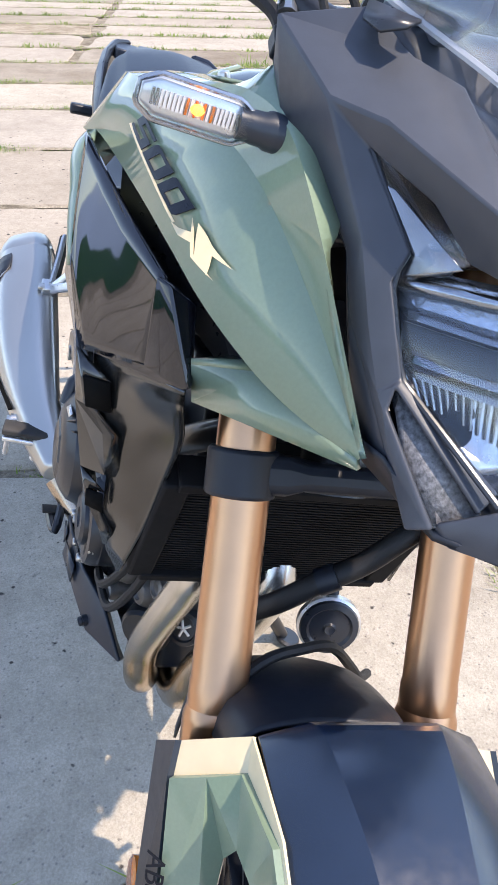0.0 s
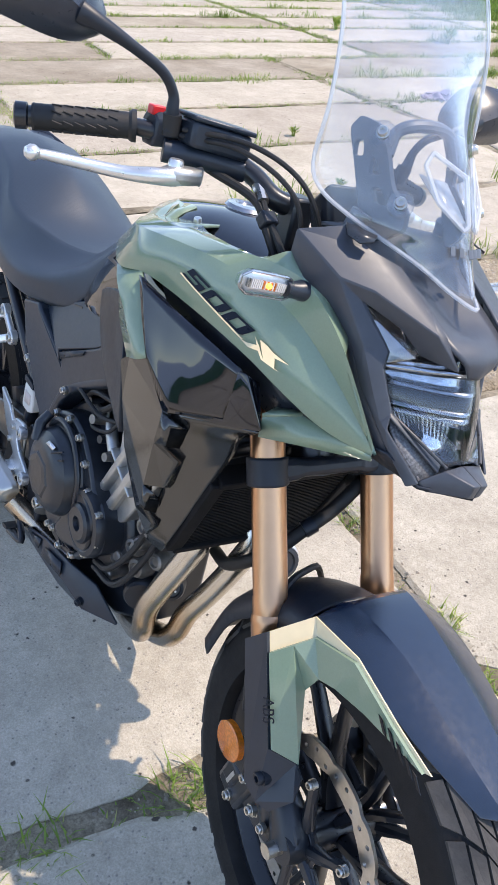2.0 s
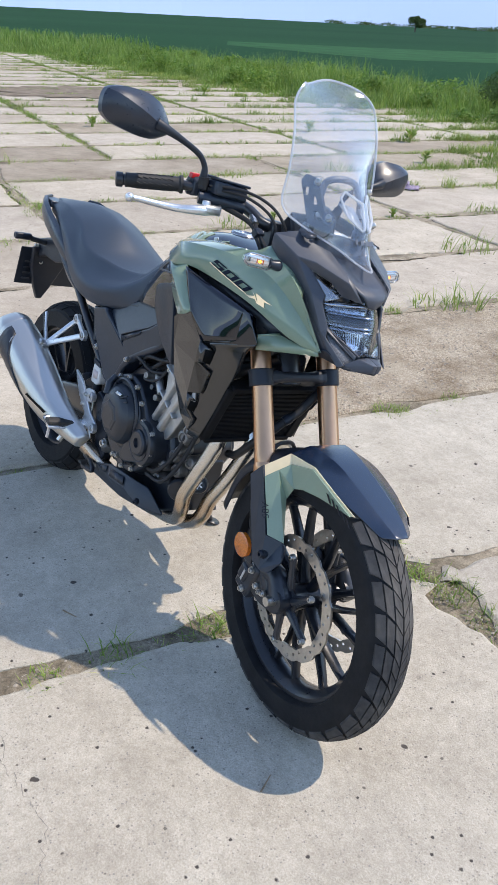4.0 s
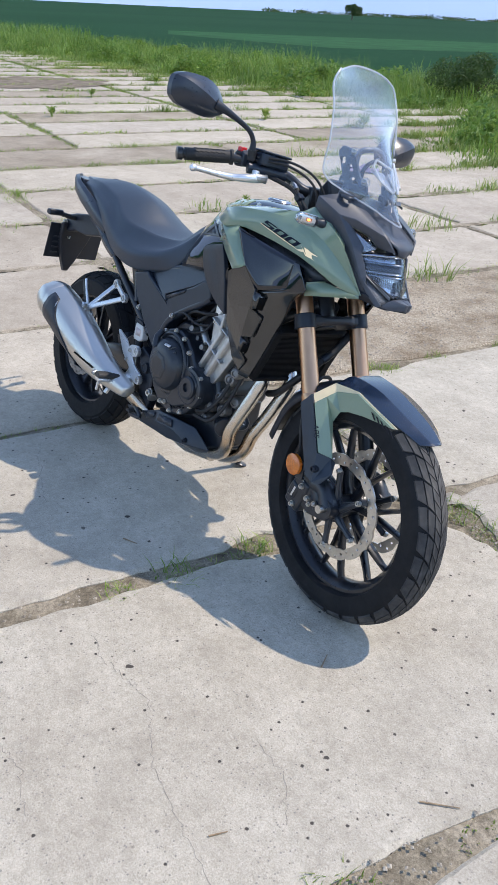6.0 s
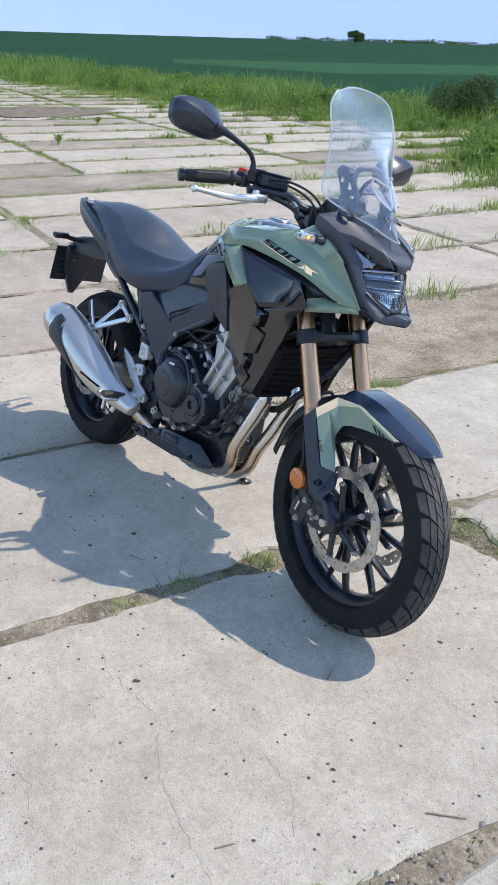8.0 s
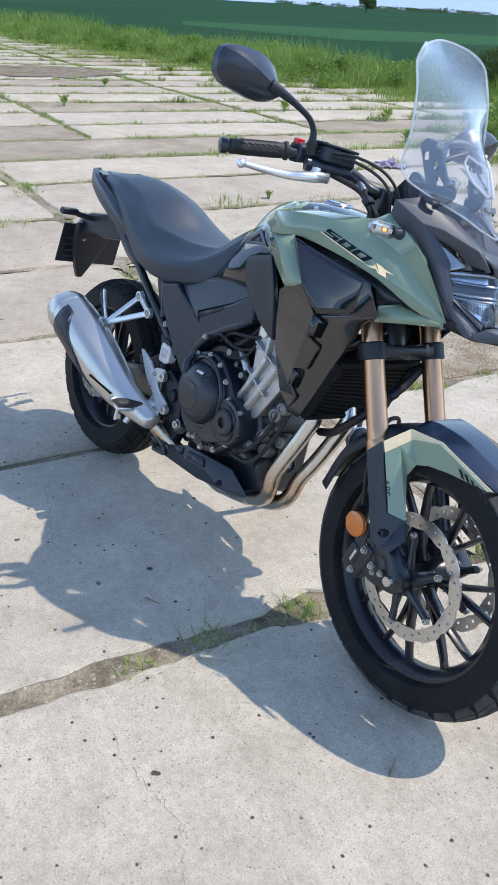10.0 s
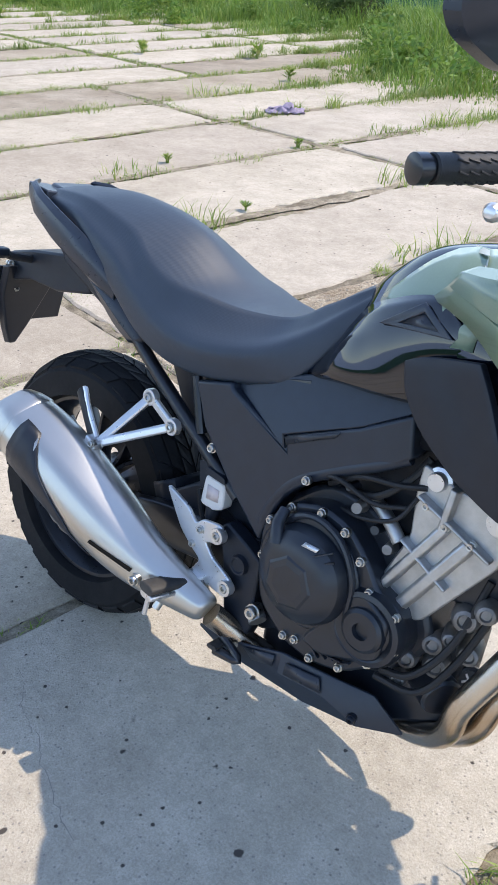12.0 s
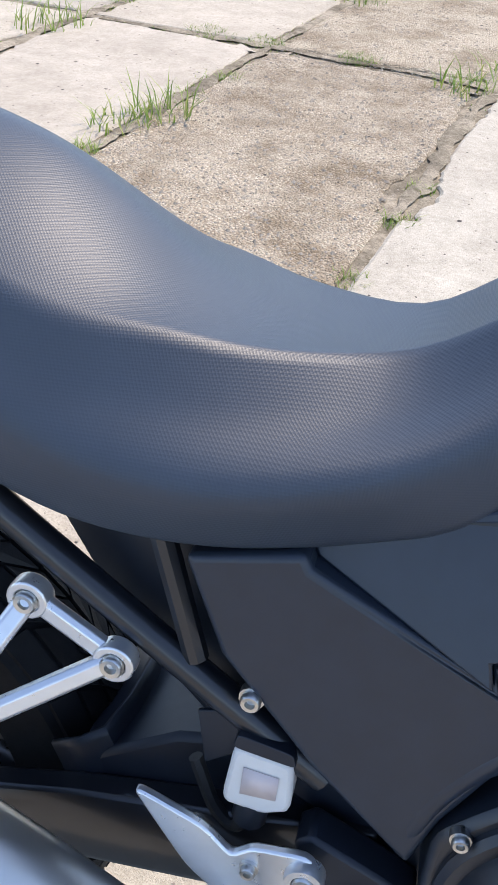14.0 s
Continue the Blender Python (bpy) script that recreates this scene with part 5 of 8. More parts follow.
# -- side fairing --
def shroud():
    low = [(0.705, -0.155, 0.95), (0.76, -0.2, 0.945), (0.829, -0.231, 0.934), (0.897, -0.224, 0.944), (1.0, -0.206, 0.933), (1.086, -0.188, 0.916), (1.13, -0.174, 0.901), (1.155, -0.157, 0.886), (1.18, -0.134, 0.869), (1.205, -0.11, 0.858), (1.231, -0.085, 0.852)]
    c1 = [(0.715, -0.148, 0.97), (0.78, -0.188, 0.977), (0.85, -0.203, 0.988), (0.96, -0.188, 0.996), (1.04, -0.164, 0.989), (1.105, -0.141, 0.968), (1.168, -0.112, 0.918), (1.231, -0.085, 0.858)]
    c2 = [(0.73, -0.135, 0.98), (0.8, -0.162, 0.99), (0.88, -0.168, 1.0), (0.97, -0.162, 1.008), (1.06, -0.152, 1.018), (1.115, -0.137, 1.007), (1.176, -0.12, 0.957), (1.233, -0.084, 0.859)]
    top = [(0.74, -0.105, 0.978), (0.79, -0.09, 0.992), (0.836, -0.085, 1.0), (0.852, -0.128, 1.001), (0.9, -0.148, 1.005), (0.97, -0.156, 1.01), (1.028, -0.15, 1.014), (1.064, -0.141, 1.037), (1.09, -0.132, 1.027), (1.118, -0.122, 1.013), (1.164, -0.107, 0.967), (1.173, -0.115, 0.955), (1.198, -0.105, 0.915), (1.214, -0.092, 0.881), (1.235, -0.082, 0.856)]

    def build():
        bm = skin([spline(low, 73), spline(c1, 73), spline(c2, 73), straight(top, 73)], 73, 1, curve=straight)
        left = [(0.673, -0.128, 0.924), (0.76, -0.185, 0.912), (0.84, -0.225, 0.875), (0.905, -0.237, 0.832)]
        ridge = [(0.705, -0.155, 0.95), (0.829, -0.232, 0.926), (0.885, -0.24, 0.885), (0.935, -0.24, 0.842)]
        right = [(0.72, -0.15, 0.965), (0.88, -0.224, 0.946), (0.925, -0.233, 0.9), (0.957, -0.239, 0.854)]
        skin([left, ridge, right], 20, 1, bm=bm)
        fin = [(1.122, -0.167, 0.851), (1.15, -0.13, 0.864), (1.19, -0.115, 0.858), (1.231, -0.087, 0.852), (1.232, -0.084, 0.845), (1.17, -0.125, 0.832), (1.114, -0.159, 0.819)]
        facets(fin, [(0, 6, 5, 2, 1), (2, 5, 4, 3)], bm)
        facets([(1.122, -0.167, 0.851), (1.15, -0.13, 0.864), (1.1, -0.12, 0.85)], [(0, 1, 2)], bm)
        return bm
    return side_pair(build, "tank_shroud", "green", thick=0.004, label="pearl green tank shroud", angle=12)


def black_panels():
    def upper():
        return skin([[(0.894, -0.234, 0.942), (0.96, -0.221, 0.926), (1.03, -0.205, 0.911), (1.091, -0.19, 0.897)],
                     [(0.925, -0.2375, 0.898), (0.972, -0.2285, 0.877), (1.02, -0.217, 0.857), (1.085, -0.1905, 0.86)],
                     [(0.957, -0.239, 0.854), (0.982, -0.234, 0.827), (1.008, -0.228, 0.802), (1.078, -0.189, 0.824)]], 24, 4, curve=straight)
    side_pair(upper, "side_panel", "gloss", thick=0.004, label="gloss black side panel")

    def border():
        return facets([(1.091, -0.195, 0.897), (1.099, -0.186, 0.895), (1.126, -0.167, 0.834), (1.078, -0.19, 0.826), (1.004, -0.228, 0.801), (1.02, -0.219, 0.809), (1.114, -0.17, 0.826), (1.1, -0.165, 0.885)], [(0, 1, 2, 3), (4, 5, 3, 2, 6), (1, 7, 2)])
    side_pair(border, "panel_border", "gloss", thick=0.006, bevel=0.0015, angle=20)
    side_pair(lambda: facets([(0.87, -0.2, 0.955), (0.98, -0.17, 0.945), (1.1, -0.14, 0.905), (1.18, -0.1, 0.866), (1.12, -0.13, 0.835), (1.05, -0.165, 0.86), (0.94, -0.205, 0.905)], [(0, 1, 5, 6), (1, 2, 4, 5), (2, 3, 4)]), "shroud_backing", "lampblack", thick=0.003)
    # the radiator shroud: a plain face and a front with two air ducts between wedge-shaped guides
    rim = dict(c=(1.005, -0.23, 0.802), d=(0.989, -0.223, 0.747), e=(1.01, -0.199, 0.727), f=(0.98, -0.186, 0.667), g=(0.96, -0.206, 0.663), h=(0.946, -0.196, 0.62), i=(0.96, -0.18, 0.594), j=(0.937, -0.169, 0.557))
    edge = dict(a=(0.891, -0.2365, 0.822), b=(0.912, -0.237, 0.838), B=(0.955, -0.237, 0.852), k=(0.905, -0.177, 0.588), l=(0.884, -0.203, 0.683), m=(0.884, -0.22, 0.76))
    front = dict(H=(1.022, -0.222, 0.785), I=(1.026, -0.201, 0.783), J=(1.01, -0.194, 0.748), K=(1.009, -0.215, 0.752), W=(0.968, -0.197, 0.645), X=(0.973, -0.182, 0.643), Y=(0.964, -0.178, 0.617), Z=(0.956, -0.194, 0.62))
    at = {**rim, **edge, **front}

    def panel(faces, inward=0.0):
        names = sorted(set("".join(faces)))
        return facets([(at[n][0] - inward, at[n][1] + inward, at[n][2]) for n in names], [[names.index(n) for n in f] for f in faces])
    shells = side_pair(lambda: panel(["abBcdm", "mdgl", "defg", "lghk", "khij"]), "radiator_shroud", "semigloss", thick=0.004, label="black radiator shroud", smooth=False)
    for side, shell in enumerate(shells):
        root = [(1.003, -0.213, 0.802), (0.99, -0.205, 0.75), (0.986, -0.187, 0.7), (0.966, -0.18, 0.65), (0.95, -0.174, 0.6), (0.93, -0.16, 0.545)]
        arch_line = [(1.123, -0.167, 0.832), (1.082, -0.155, 0.801), (1.053, -0.141, 0.753), (1.031, -0.14, 0.708), (0.998, -0.14, 0.635), (0.96, -0.15, 0.54)]
        middle = [tuple((a + b) / 2 + d for a, b, d in zip(p, q, (0.0, 0.0, 0.0))) for p, q in zip(root, arch_line)]
        line = [at[n] for n in "cdefghij"]
        wall = facets(line + [(x + 0.003, y + 0.013, z) for x, y, z in line], [(i, i + 1, i + 9, i + 8) for i in range(7)])
        pieces = [("shroud_front", skin([root, middle, arch_line], 20, 4), "semigloss", 0.003), ("shroud_step", wall, "semigloss", 0.002),
                  ("air_guide", panel(["cHKd", "cIH", "dKJ"]), "semigloss", 0.002), ("air_guide", panel(["gWZh", "gXW", "hZY"]), "semigloss", 0.002)]
        # flat near-black panels paint the shade within the duct openings
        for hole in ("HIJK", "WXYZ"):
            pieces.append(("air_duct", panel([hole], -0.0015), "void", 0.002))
        for name, bm, mat, th in pieces:
            if side:
                bm.transform(Matrix.Diagonal((1, -1, 1, 1)))
            part(name, bm, mat, shell, thick=th, angle=20)


def cowl():
    """The headlight cowl, the lamp and the nose."""
    at = dict(A=(1.072, -0.145, 1.064), a=(1.06, -0.135, 1.03), G=(1.1, -0.133, 1.008), g=(1.128, -0.118, 0.993), H=(1.168, -0.1, 0.958), K=(1.188, -0.095, 0.925), N=(1.246, -0.07, 0.858), n=(1.279, -0.068, 0.838),
              B=(1.14, -0.125, 1.031), C=(1.161, -0.102, 1.014), D=(1.206, -0.069, 0.997), d=(1.226, -0.055, 0.977), E=(1.2, -0.078, 0.969), F=(1.207, -0.087, 0.954), k=(1.228, -0.073, 0.905), L=(1.182, -0.099, 0.968), l=(1.206, -0.09, 0.926), m=(1.225, -0.081, 0.894),
              J=(1.236, -0.079, 0.889), j=(1.286, -0.056, 0.844), R=(1.232, -0.077, 0.9), r=(1.288, -0.036, 0.856), b=(1.277, -0.021, 0.863), U=(1.175, -0.102, 1.029), u=(1.243, -0.058, 1.005), V=(1.127, -0.077, 1.059), v=(1.158, -0.056, 1.051), w=(1.211, -0.051, 1.024),
              T=(1.1, -0.1, 1.08), X=(1.246, -0.05, 1.003), x=(1.264, -0.028, 0.972))

    def shell(faces):
        names = sorted(set("".join(faces)))
        return facets([at[c] for c in names], [[names.index(c) for c in f] for f in faces])
    cheeks = side_pair(lambda: shell(["aGgBA", "gHLB", "HKlL", "Kml", "BLEC", "LlFE", "lmkF", "KNJm", "NnjJ", "mRk", "Rrbk", "mJR", "ABUV", "UuwvV", "AVT", "BCDU", "UDdu", "uxXw", "udx"]), "cowl_cheek", "cowl", thick=0.004, bevel=0.0025, label="satin black headlight surround", angle=16)
    for k, ob in enumerate(cheeks):
        for name, corners, mat in (("slot_panel", [at["m"], at["J"], at["R"], at["k"]], "lampblack"), ("mesh_panel", [at["J"], at["n"], at["j"], at["r"], at["R"]], "dotted")):
            bm = facets([(x - 0.003, y + 0.005, z - 0.001) for x, y, z in corners], [tuple(range(len(corners)))])
            if k:
                bm.transform(Matrix.Diagonal((1, -1, 1, 1)))
            part(name, bm, mat, ob, thick=0.002)
        back = facets([(x - 0.012, y + 0.012, z - 0.002) for x, y, z in (at["K"], at["l"], at["k"], at["r"], at["n"], at["N"])], [tuple(range(6))])
        if k:
            back.transform(Matrix.Diagonal((1, -1, 1, 1)))
        part("cheek_backing", back, "lampblack", ob, thick=0.002)
        gap = facets([at["g"], at["H"], at["K"], at["N"], (1.2, -0.07, 0.84), (1.158, -0.082, 0.912), (1.138, -0.086, 0.948), (1.105, -0.1, 0.985)], [(0, 1, 6, 7), (1, 2, 5, 6), (2, 3, 4, 5)])
        if k:
            gap.transform(Matrix.Diagonal((1, -1, 1, 1)))
        part("cheek_return", gap, "cowl", ob, thick=0.003)
        inner = facets([(1.19, -0.075, 0.945), (1.225, -0.062, 0.86), (1.268, -0.03, 0.848), (1.262, -0.006, 0.862), (1.215, -0.05, 0.93)], [(0, 1, 2, 3, 4)])
        if k:
            inner.transform(Matrix.Diagonal((1, -1, 1, 1)))
        part("inner_panel", inner, "matt", ob, thick=0.002)
    rows = ((1.05, 0.095, 1.07), (1.1, 0.094, 1.075), (1.127, 0.074, 1.055), (1.158, 0.053, 1.047), (1.211, 0.049, 1.021), (1.246, 0.048, 1.001), (1.266, 0.03, 0.984), (1.265, 0.012, 0.963))
    top = [[(x + 0.004 * (1 - abs(f)) * (x > 1.2), y * f, z + (0.006 if x < 1.12 else -0.014 if x < 1.24 else 0.0) * (1 - abs(f))) for x, y, z in rows] for f in (-1, -0.55, 0.0, 0.55, 1)]
    part("cowl_beak", skin(top, 29, 2), "cowl", thick=0.004, label="dark grey beak above the headlight")
    # flat dark patches laid on the cowl paint the shade of its vent holes
    for s in (-1, 1):
        part("vent_notch", facets([(x, s * y, z + 0.003) for x, y, z in ((1.1, 0.103, 1.08), (1.135, 0.083, 1.076), (1.143, 0.094, 1.071), (1.134, 0.105, 1.066), (1.116, 0.11, 1.07))], [(0, 1, 2, 3, 4)]), "lampblack", cheeks[0 if s < 0 else 1], thick=0.002)
    # lamp: dark bowl, chrome reflectors, light bars and a clear lens
    def face(back, k=1.0):
        cols = []
        for f in (-1, -0.75, -0.4, 0, 0.4, 0.75, 1):
            a = abs(f)
            cols.append([(1.262 - 0.062 * a ** 1.3 - back, 0.083 * f * k, 0.968 - 0.013 * a), (1.277 - 0.06 * a ** 1.3 - back, 0.079 * f * k, 0.937 - 0.008 * a), (1.286 - 0.06 * a ** 1.3 - back, 0.073 * f * k, 0.912 - 0.004 * a), (1.291 - 0.03 * a - back, 0.05 * f * k, 0.888), (1.293 - back, 0.028 * f * k, 0.868)])
        return cols
    lamp = part("headlight", skin(face(0.0), 16, 3), "lens", label="clear faceted LED headlight", thick=0.002)
    bed = face(0.03, 0.97)
    for name, rows_used, mat in (("upper_reflector", (0, 1), "ribbed"), ("middle_reflector", (1, 2), "lampblack"), ("lower_reflector", (2, 3, 4), "bowl")):
        part(name, skin([[col[r] for r in rows_used] for col in bed], 8, 3), mat, lamp, thick=0.002)
    brow = [[(x - 0.003, y, z - dz) for x, y, z in (col[0] for col in face(0.002, 0.98))] for dz in (0.0, 0.009)]
    part("lamp_brow", skin(brow, 22, 1), "chrome", lamp, thick=0.003)
    for z, x, h, mat, wide in ((0.944, 1.262, 0.0022, "lampgrey", 0.074), (0.931, 1.262, 0.008, "lampblack", 0.074), (0.921, 1.266, 0.0025, "lampgrey", 0.072), (0.913, 1.268, 0.0025, "lampgrey", 0.068)):
        arc = [(x - 0.058 * abs(f) ** 1.3, wide * f, z - 0.006 * abs(f)) for f in (-1, -0.75, -0.5, -0.25, 0, 0.25, 0.5, 0.75, 1)]
        bm = skin([[(p[0] + 0.006, p[1], p[2] + h) for p in arc], [(p[0] + 0.008, p[1], p[2] - h) for p in arc], [(p[0] - 0.02, p[1], p[2] - h) for p in arc]], 22, 1)
        part("light_bar", bm, mat, lamp, thick=0.0015)
    part("lamp_divider", bar_between((1.262, 0, 0.9), (1.268, 0, 0.873), 0.006, 0.003), "lampblack", lamp)
    for s in (-1, 1):
        for k in range(16):
            y0 = s * (0.008 + 0.0042 * k)
            x0 = 1.254 - 0.0026 * k
            part("flute", bar_between((x0, y0, 0.904), (x0 + 0.006, y0 * 0.9, 0.88 + 0.0009 * k), 0.001, 0.0016, flat=(1, 0, 0)), "lampgrey", lamp)
        wing = [(x, -s * y, z) for x, y, z in (at["C"], at["D"], at["d"], (1.222, -0.068, 0.966), at["F"], at["E"])]
        turn = (lambda n: tuple(range(n))) if s < 0 else (lambda n: tuple(range(n))[::-1])
        part("position_light_bed", facets([(x - 0.012, y - s * 0.01, z - 0.004) for x, y, z in wing], [turn(6)]), "gloss", lamp, thick=0.002)
        part("position_light_lens", facets([(x - 0.001, y - s * 0.002, z) for x, y, z in wing], [turn(6)]), "lens", lamp, thick=0.001)
        stem = [(1.176, s * 0.093, 0.998), (1.182, s * 0.088, 0.997), (1.212, s * 0.064, 0.977), (1.224, s * 0.055, 0.97), (1.212, s * 0.069, 0.961), (1.203, s * 0.08, 0.955), (1.199, s * 0.077, 0.967)]
        part("position_light", facets([(x - 0.002, y, z) for x, y, z in stem], [turn(7)]), "lampgrey", lamp, thick=0.003, bevel=0.001)
        part("lamp_trim", tube([(1.161, s * 0.103, 1.014), (1.2, s * 0.08, 0.969), (1.206, s * 0.088, 0.955), (1.227, s * 0.074, 0.905), (1.262, s * 0.052, 0.886), (1.294, s * 0.029, 0.866)], 0.0022, 8, n=22, curve=straight), "lampblack", lamp)
    nose = [(1.284, -0.055, 0.846), (1.278, -0.053, 0.837), (1.294, -0.03, 0.863), (1.326, -0.012, 0.858), (1.322, -0.01, 0.84), (1.29, -0.046, 0.834)]
    side_pair(lambda: facets(nose + [(1.326, 0.0, 0.858), (1.322, 0.0, 0.838), (1.292, 0.0, 0.866)], [(0, 2, 3, 4, 5), (0, 5, 1), (2, 8, 6, 3), (3, 6, 7, 4)]), "nose", "cowl", thick=0.005, bevel=0.002, label="black pointed nose below the headlight", angle=20)
    side_pair(lambda: facets([(1.245, -0.078, 0.86), (1.285, -0.055, 0.836), (1.322, 0, 0.836), (1.2, 0, 0.84), (1.17, -0.09, 0.85)], [(0, 1, 2, 3, 4)]), "nose_underside", "matt", thick=0.004)


def windscreen():
    """Screen with two vent slots, on a bracket with a cross tube."""
    rows = (((0.97, 0.068), 1.391, 0.953), ((0.998, 0.098), 1.365, 0.97), ((1.007, 0.118), 1.33, 1.003), ((1.028, 0.12), 1.275, 1.053), ((1.042, 0.122), 1.2, 1.12), ((1.042, 0.124), 1.135, 1.174), ((1.058, 0.116), 1.108, 1.187), ((1.09, 0.099), 1.092, 1.193), ((1.122, 0.074), 1.078, 1.2), ((1.17, 0.042), 1.06, 1.213), ((1.205, 0.02), 1.043, 1.226))
    rails = []
    for (xs, hw), z, xm in rows:
        drop = 0.022 if z > 1.38 else 0.0
        rails.append([(xm + (xs - xm) * abs(f) ** 1.5, f * hw, z - drop * abs(f) ** 1.6 * (1 if f < 0 else 0.2)) for f in (-1, -0.75, -0.4, 0, 0.4, 0.75, 1)])
    w = part("windscreen", skin(rails, 25, 4), "screen", thick=0.004, label="tall clear plastic windscreen")
    edge = [r[0] for r in rails] + [Vector((1.234, 0, 1.033))] + [r[-1] for r in rails[::-1]] + [Vector((0.953, 0, 1.39))]
    part("screen_edge", tube([Vector(p) for p in edge] + [Vector(edge[0])], 0.0025, 6, n=110), "frost", w)
    for s in (-1, 1):
        holes = [rounded([(1.056, 1.166), (1.066, 1.17), (1.07, 1.153), (1.058, 1.15)], 0.2), rounded([(1.079, 1.156), (1.088, 1.152), (1.096, 1.138), (1.082, 1.136)], 0.2), rounded([(1.09, 1.122), (1.1, 1.126), (1.115, 1.11), (1.098, 1.107)], 0.2)]
        arm = disc_plate(rounded([(1.045, 1.178), (1.055, 1.194), (1.08, 1.19), (1.095, 1.168), (1.114, 1.128), (1.138, 1.11), (1.14, 1.089), (1.113, 1.066), (1.08, 1.1), (1.061, 1.144)], 0.25), holes, -0.0035, 0.0035)
        for v in arm.verts:
            v.co.y = s * (0.083 - 0.36 * (v.co.x - 1.047) + v.co.y)
        part("screen_bracket", arm, "bracket", w, "grey screen bracket with cut-outs", bevel=0.002)
        part("bracket_foot", tube([(1.09, s * 0.072, 1.095), (1.085, s * 0.08, 1.06)], 0.014, 12), "bracket", w)
        for x, y, z in ((1.084, 0.072, 1.181), (1.133, 0.062, 1.117)):
            part("rubber_washer", lathe([(0.0, 0.004), (0.014, 0.004), (0.0155, 0.0), (0.0155, -0.006)], (x, s * y, z), (0.75, s, 0.55), 18), "screen", w)
            bolt((x + 0.004, s * (y + 0.004), z + 0.002), 0.006, (0.75, s, 0.55), w)
    part("cross_tube", tube([(1.085, -0.056, 1.16), (1.078, -0.046, 1.183), (1.083, -0.03, 1.194), (1.088, 0.0, 1.198), (1.083, 0.03, 1.194), (1.078, 0.046, 1.183), (1.085, 0.056, 1.16)], 0.0075, 10, n=30), "bracket", w)
    for s in (-1, 1):
        loop = [(1.13, s * 0.032, 1.176), (1.132, s * 0.041, 1.162), (1.162, s * 0.035, 1.129), (1.189, s * 0.009, 1.107), (1.189, s * 0.005, 1.112), (1.163, s * 0.005, 1.16)]
        part("vent_rim", tube([Vector(p) for p in loop] + [Vector(loop[0])], 0.0028, 6, n=48, curve=straight), "frost", w)
        ramp = facets([(1.125, s * 0.038, 1.151), (1.16, s * 0.034, 1.129), (1.187, s * 0.009, 1.108), (1.187, s * 0.005, 1.112), (1.14, s * 0.007, 1.148)], [(0, 1, 2, 3, 4)])
        part("vent_ramp", ramp, "frost", w, "frosted vent scoop", thick=0.002)
    # plain strokes where the maker's letters stand
    for k in range(5):
        y = -0.022 + 0.011 * k
        part("letter_mark", bar_between((1.198 - 0.35 * abs(y), y, 1.09), (1.203 - 0.35 * abs(y), y, 1.081), 0.0036, 0.0008, flat=(0.8, 0, 0.6)), "bracket", w)


def instruments():
    d = part("dashboard", loft([[(0.985 + 0.03 * f, y * k, 1.075 + 0.035 * f) for y, k in ((-0.07, 1), (0.07, 1))] + [(1.0 + 0.03 * f, y * k, 1.03 + 0.03 * f) for y, k in ((0.06, 1), (-0.06, 1))] for f in (0, 1)]), "matt", bevel=0.006, label="black instrument housing behind the screen")
    return d


SHROUDS = shroud()[0]
black_panels()
cowl()
windscreen()
instruments()


# -- indicators --
def indicators():
    for s in (-1, 1):
        stalk = part("front_indicator", tube([(1.102, s * 0.125, 1.0), (1.102, s * 0.146, 1.002), (1.102, s * 0.149, 1.002), (1.101, s * 0.165, 1.003)], [0.0125, 0.012, 0.0105, 0.0095], 22), "satin", label="clear-lens front indicator, lit amber")
        a, b = Vector((1.1, s * 0.1545, 1.002)), Vector((1.095, s * 0.2265, 1.009))
        ax = (b - a).normalized()
        fw = ax.cross(Vector((0, 0, 1)))
        if fw.x < 0:
            fw = -fw
        up = Vector((0, 0, 1)) - ax * ax.z

        def octagon(f, h, k, d=0.0):
            c = a.lerp(b, f) + fw * d
            return [c + up * (0.013 * h * u) + fw * (0.012 * k * v) for u, v in ((-1, -0.7), (-0.7, -1), (0.7, -1), (1, -0.7), (1, 0.55), (0.62, 1.1), (-0.62, 1.1), (-1, 0.55))]
        part("lens", loft([octagon(0.0, 0.55, 0.7), octagon(0.16, 1.0, 1.0), (octagon(0.5, 1.03, 1.04)), octagon(0.84, 1.0, 1.0), octagon(1.0, 0.5, 0.65)]), "lens", stalk, bevel=0.0012, angle=20)
        part("back", loft([[p - fw * 0.002 for p in octagon(f, h * 0.9, 0.25)] for f, h in ((0.03, 0.5), (0.17, 0.95), (0.83, 0.95), (0.97, 0.45))]), "bright", stalk, bevel=0.001)
        rim = [a.lerp(b, f) + up * 0.0133 * h + fw * 0.003 for f, h in ((0.0, 0.5), (0.16, 1), (0.84, 1), (1.0, 0.5), (1.0, -0.5), (0.84, -1), (0.16, -1), (0.0, -0.5))]
        part("bezel", tube(rim + [rim[0]], 0.0017, 6, n=50, curve=straight), "lampgrey", stalk)
        # clear ribs; every other middle one is coloured amber to paint the bulb's glow
        for k in range(22):
            c = a.lerp(b, 0.12 + 0.036 * k)
            part("prism", loft([[c + up * 0.0048 * u + ax * 0.0008 * v + fw * q for u, v in ((-1, -1), (1, -1), (1, 1), (-1, 1))] for q in (0.002, 0.0055)]), "amber" if abs(k - 10.5) < 4 and k % 2 else "lampgrey" if k in (0, 1, 20, 21) else "prism", stalk)
        part("bulb", lathe([(0.0, -0.0045), (0.0025, -0.003), (0.0036, 0), (0.0025, 0.003), (0, 0.0045)], a.lerp(b, 0.5) + fw * 0.006, ax, 10), "bulb", stalk)


indicators()


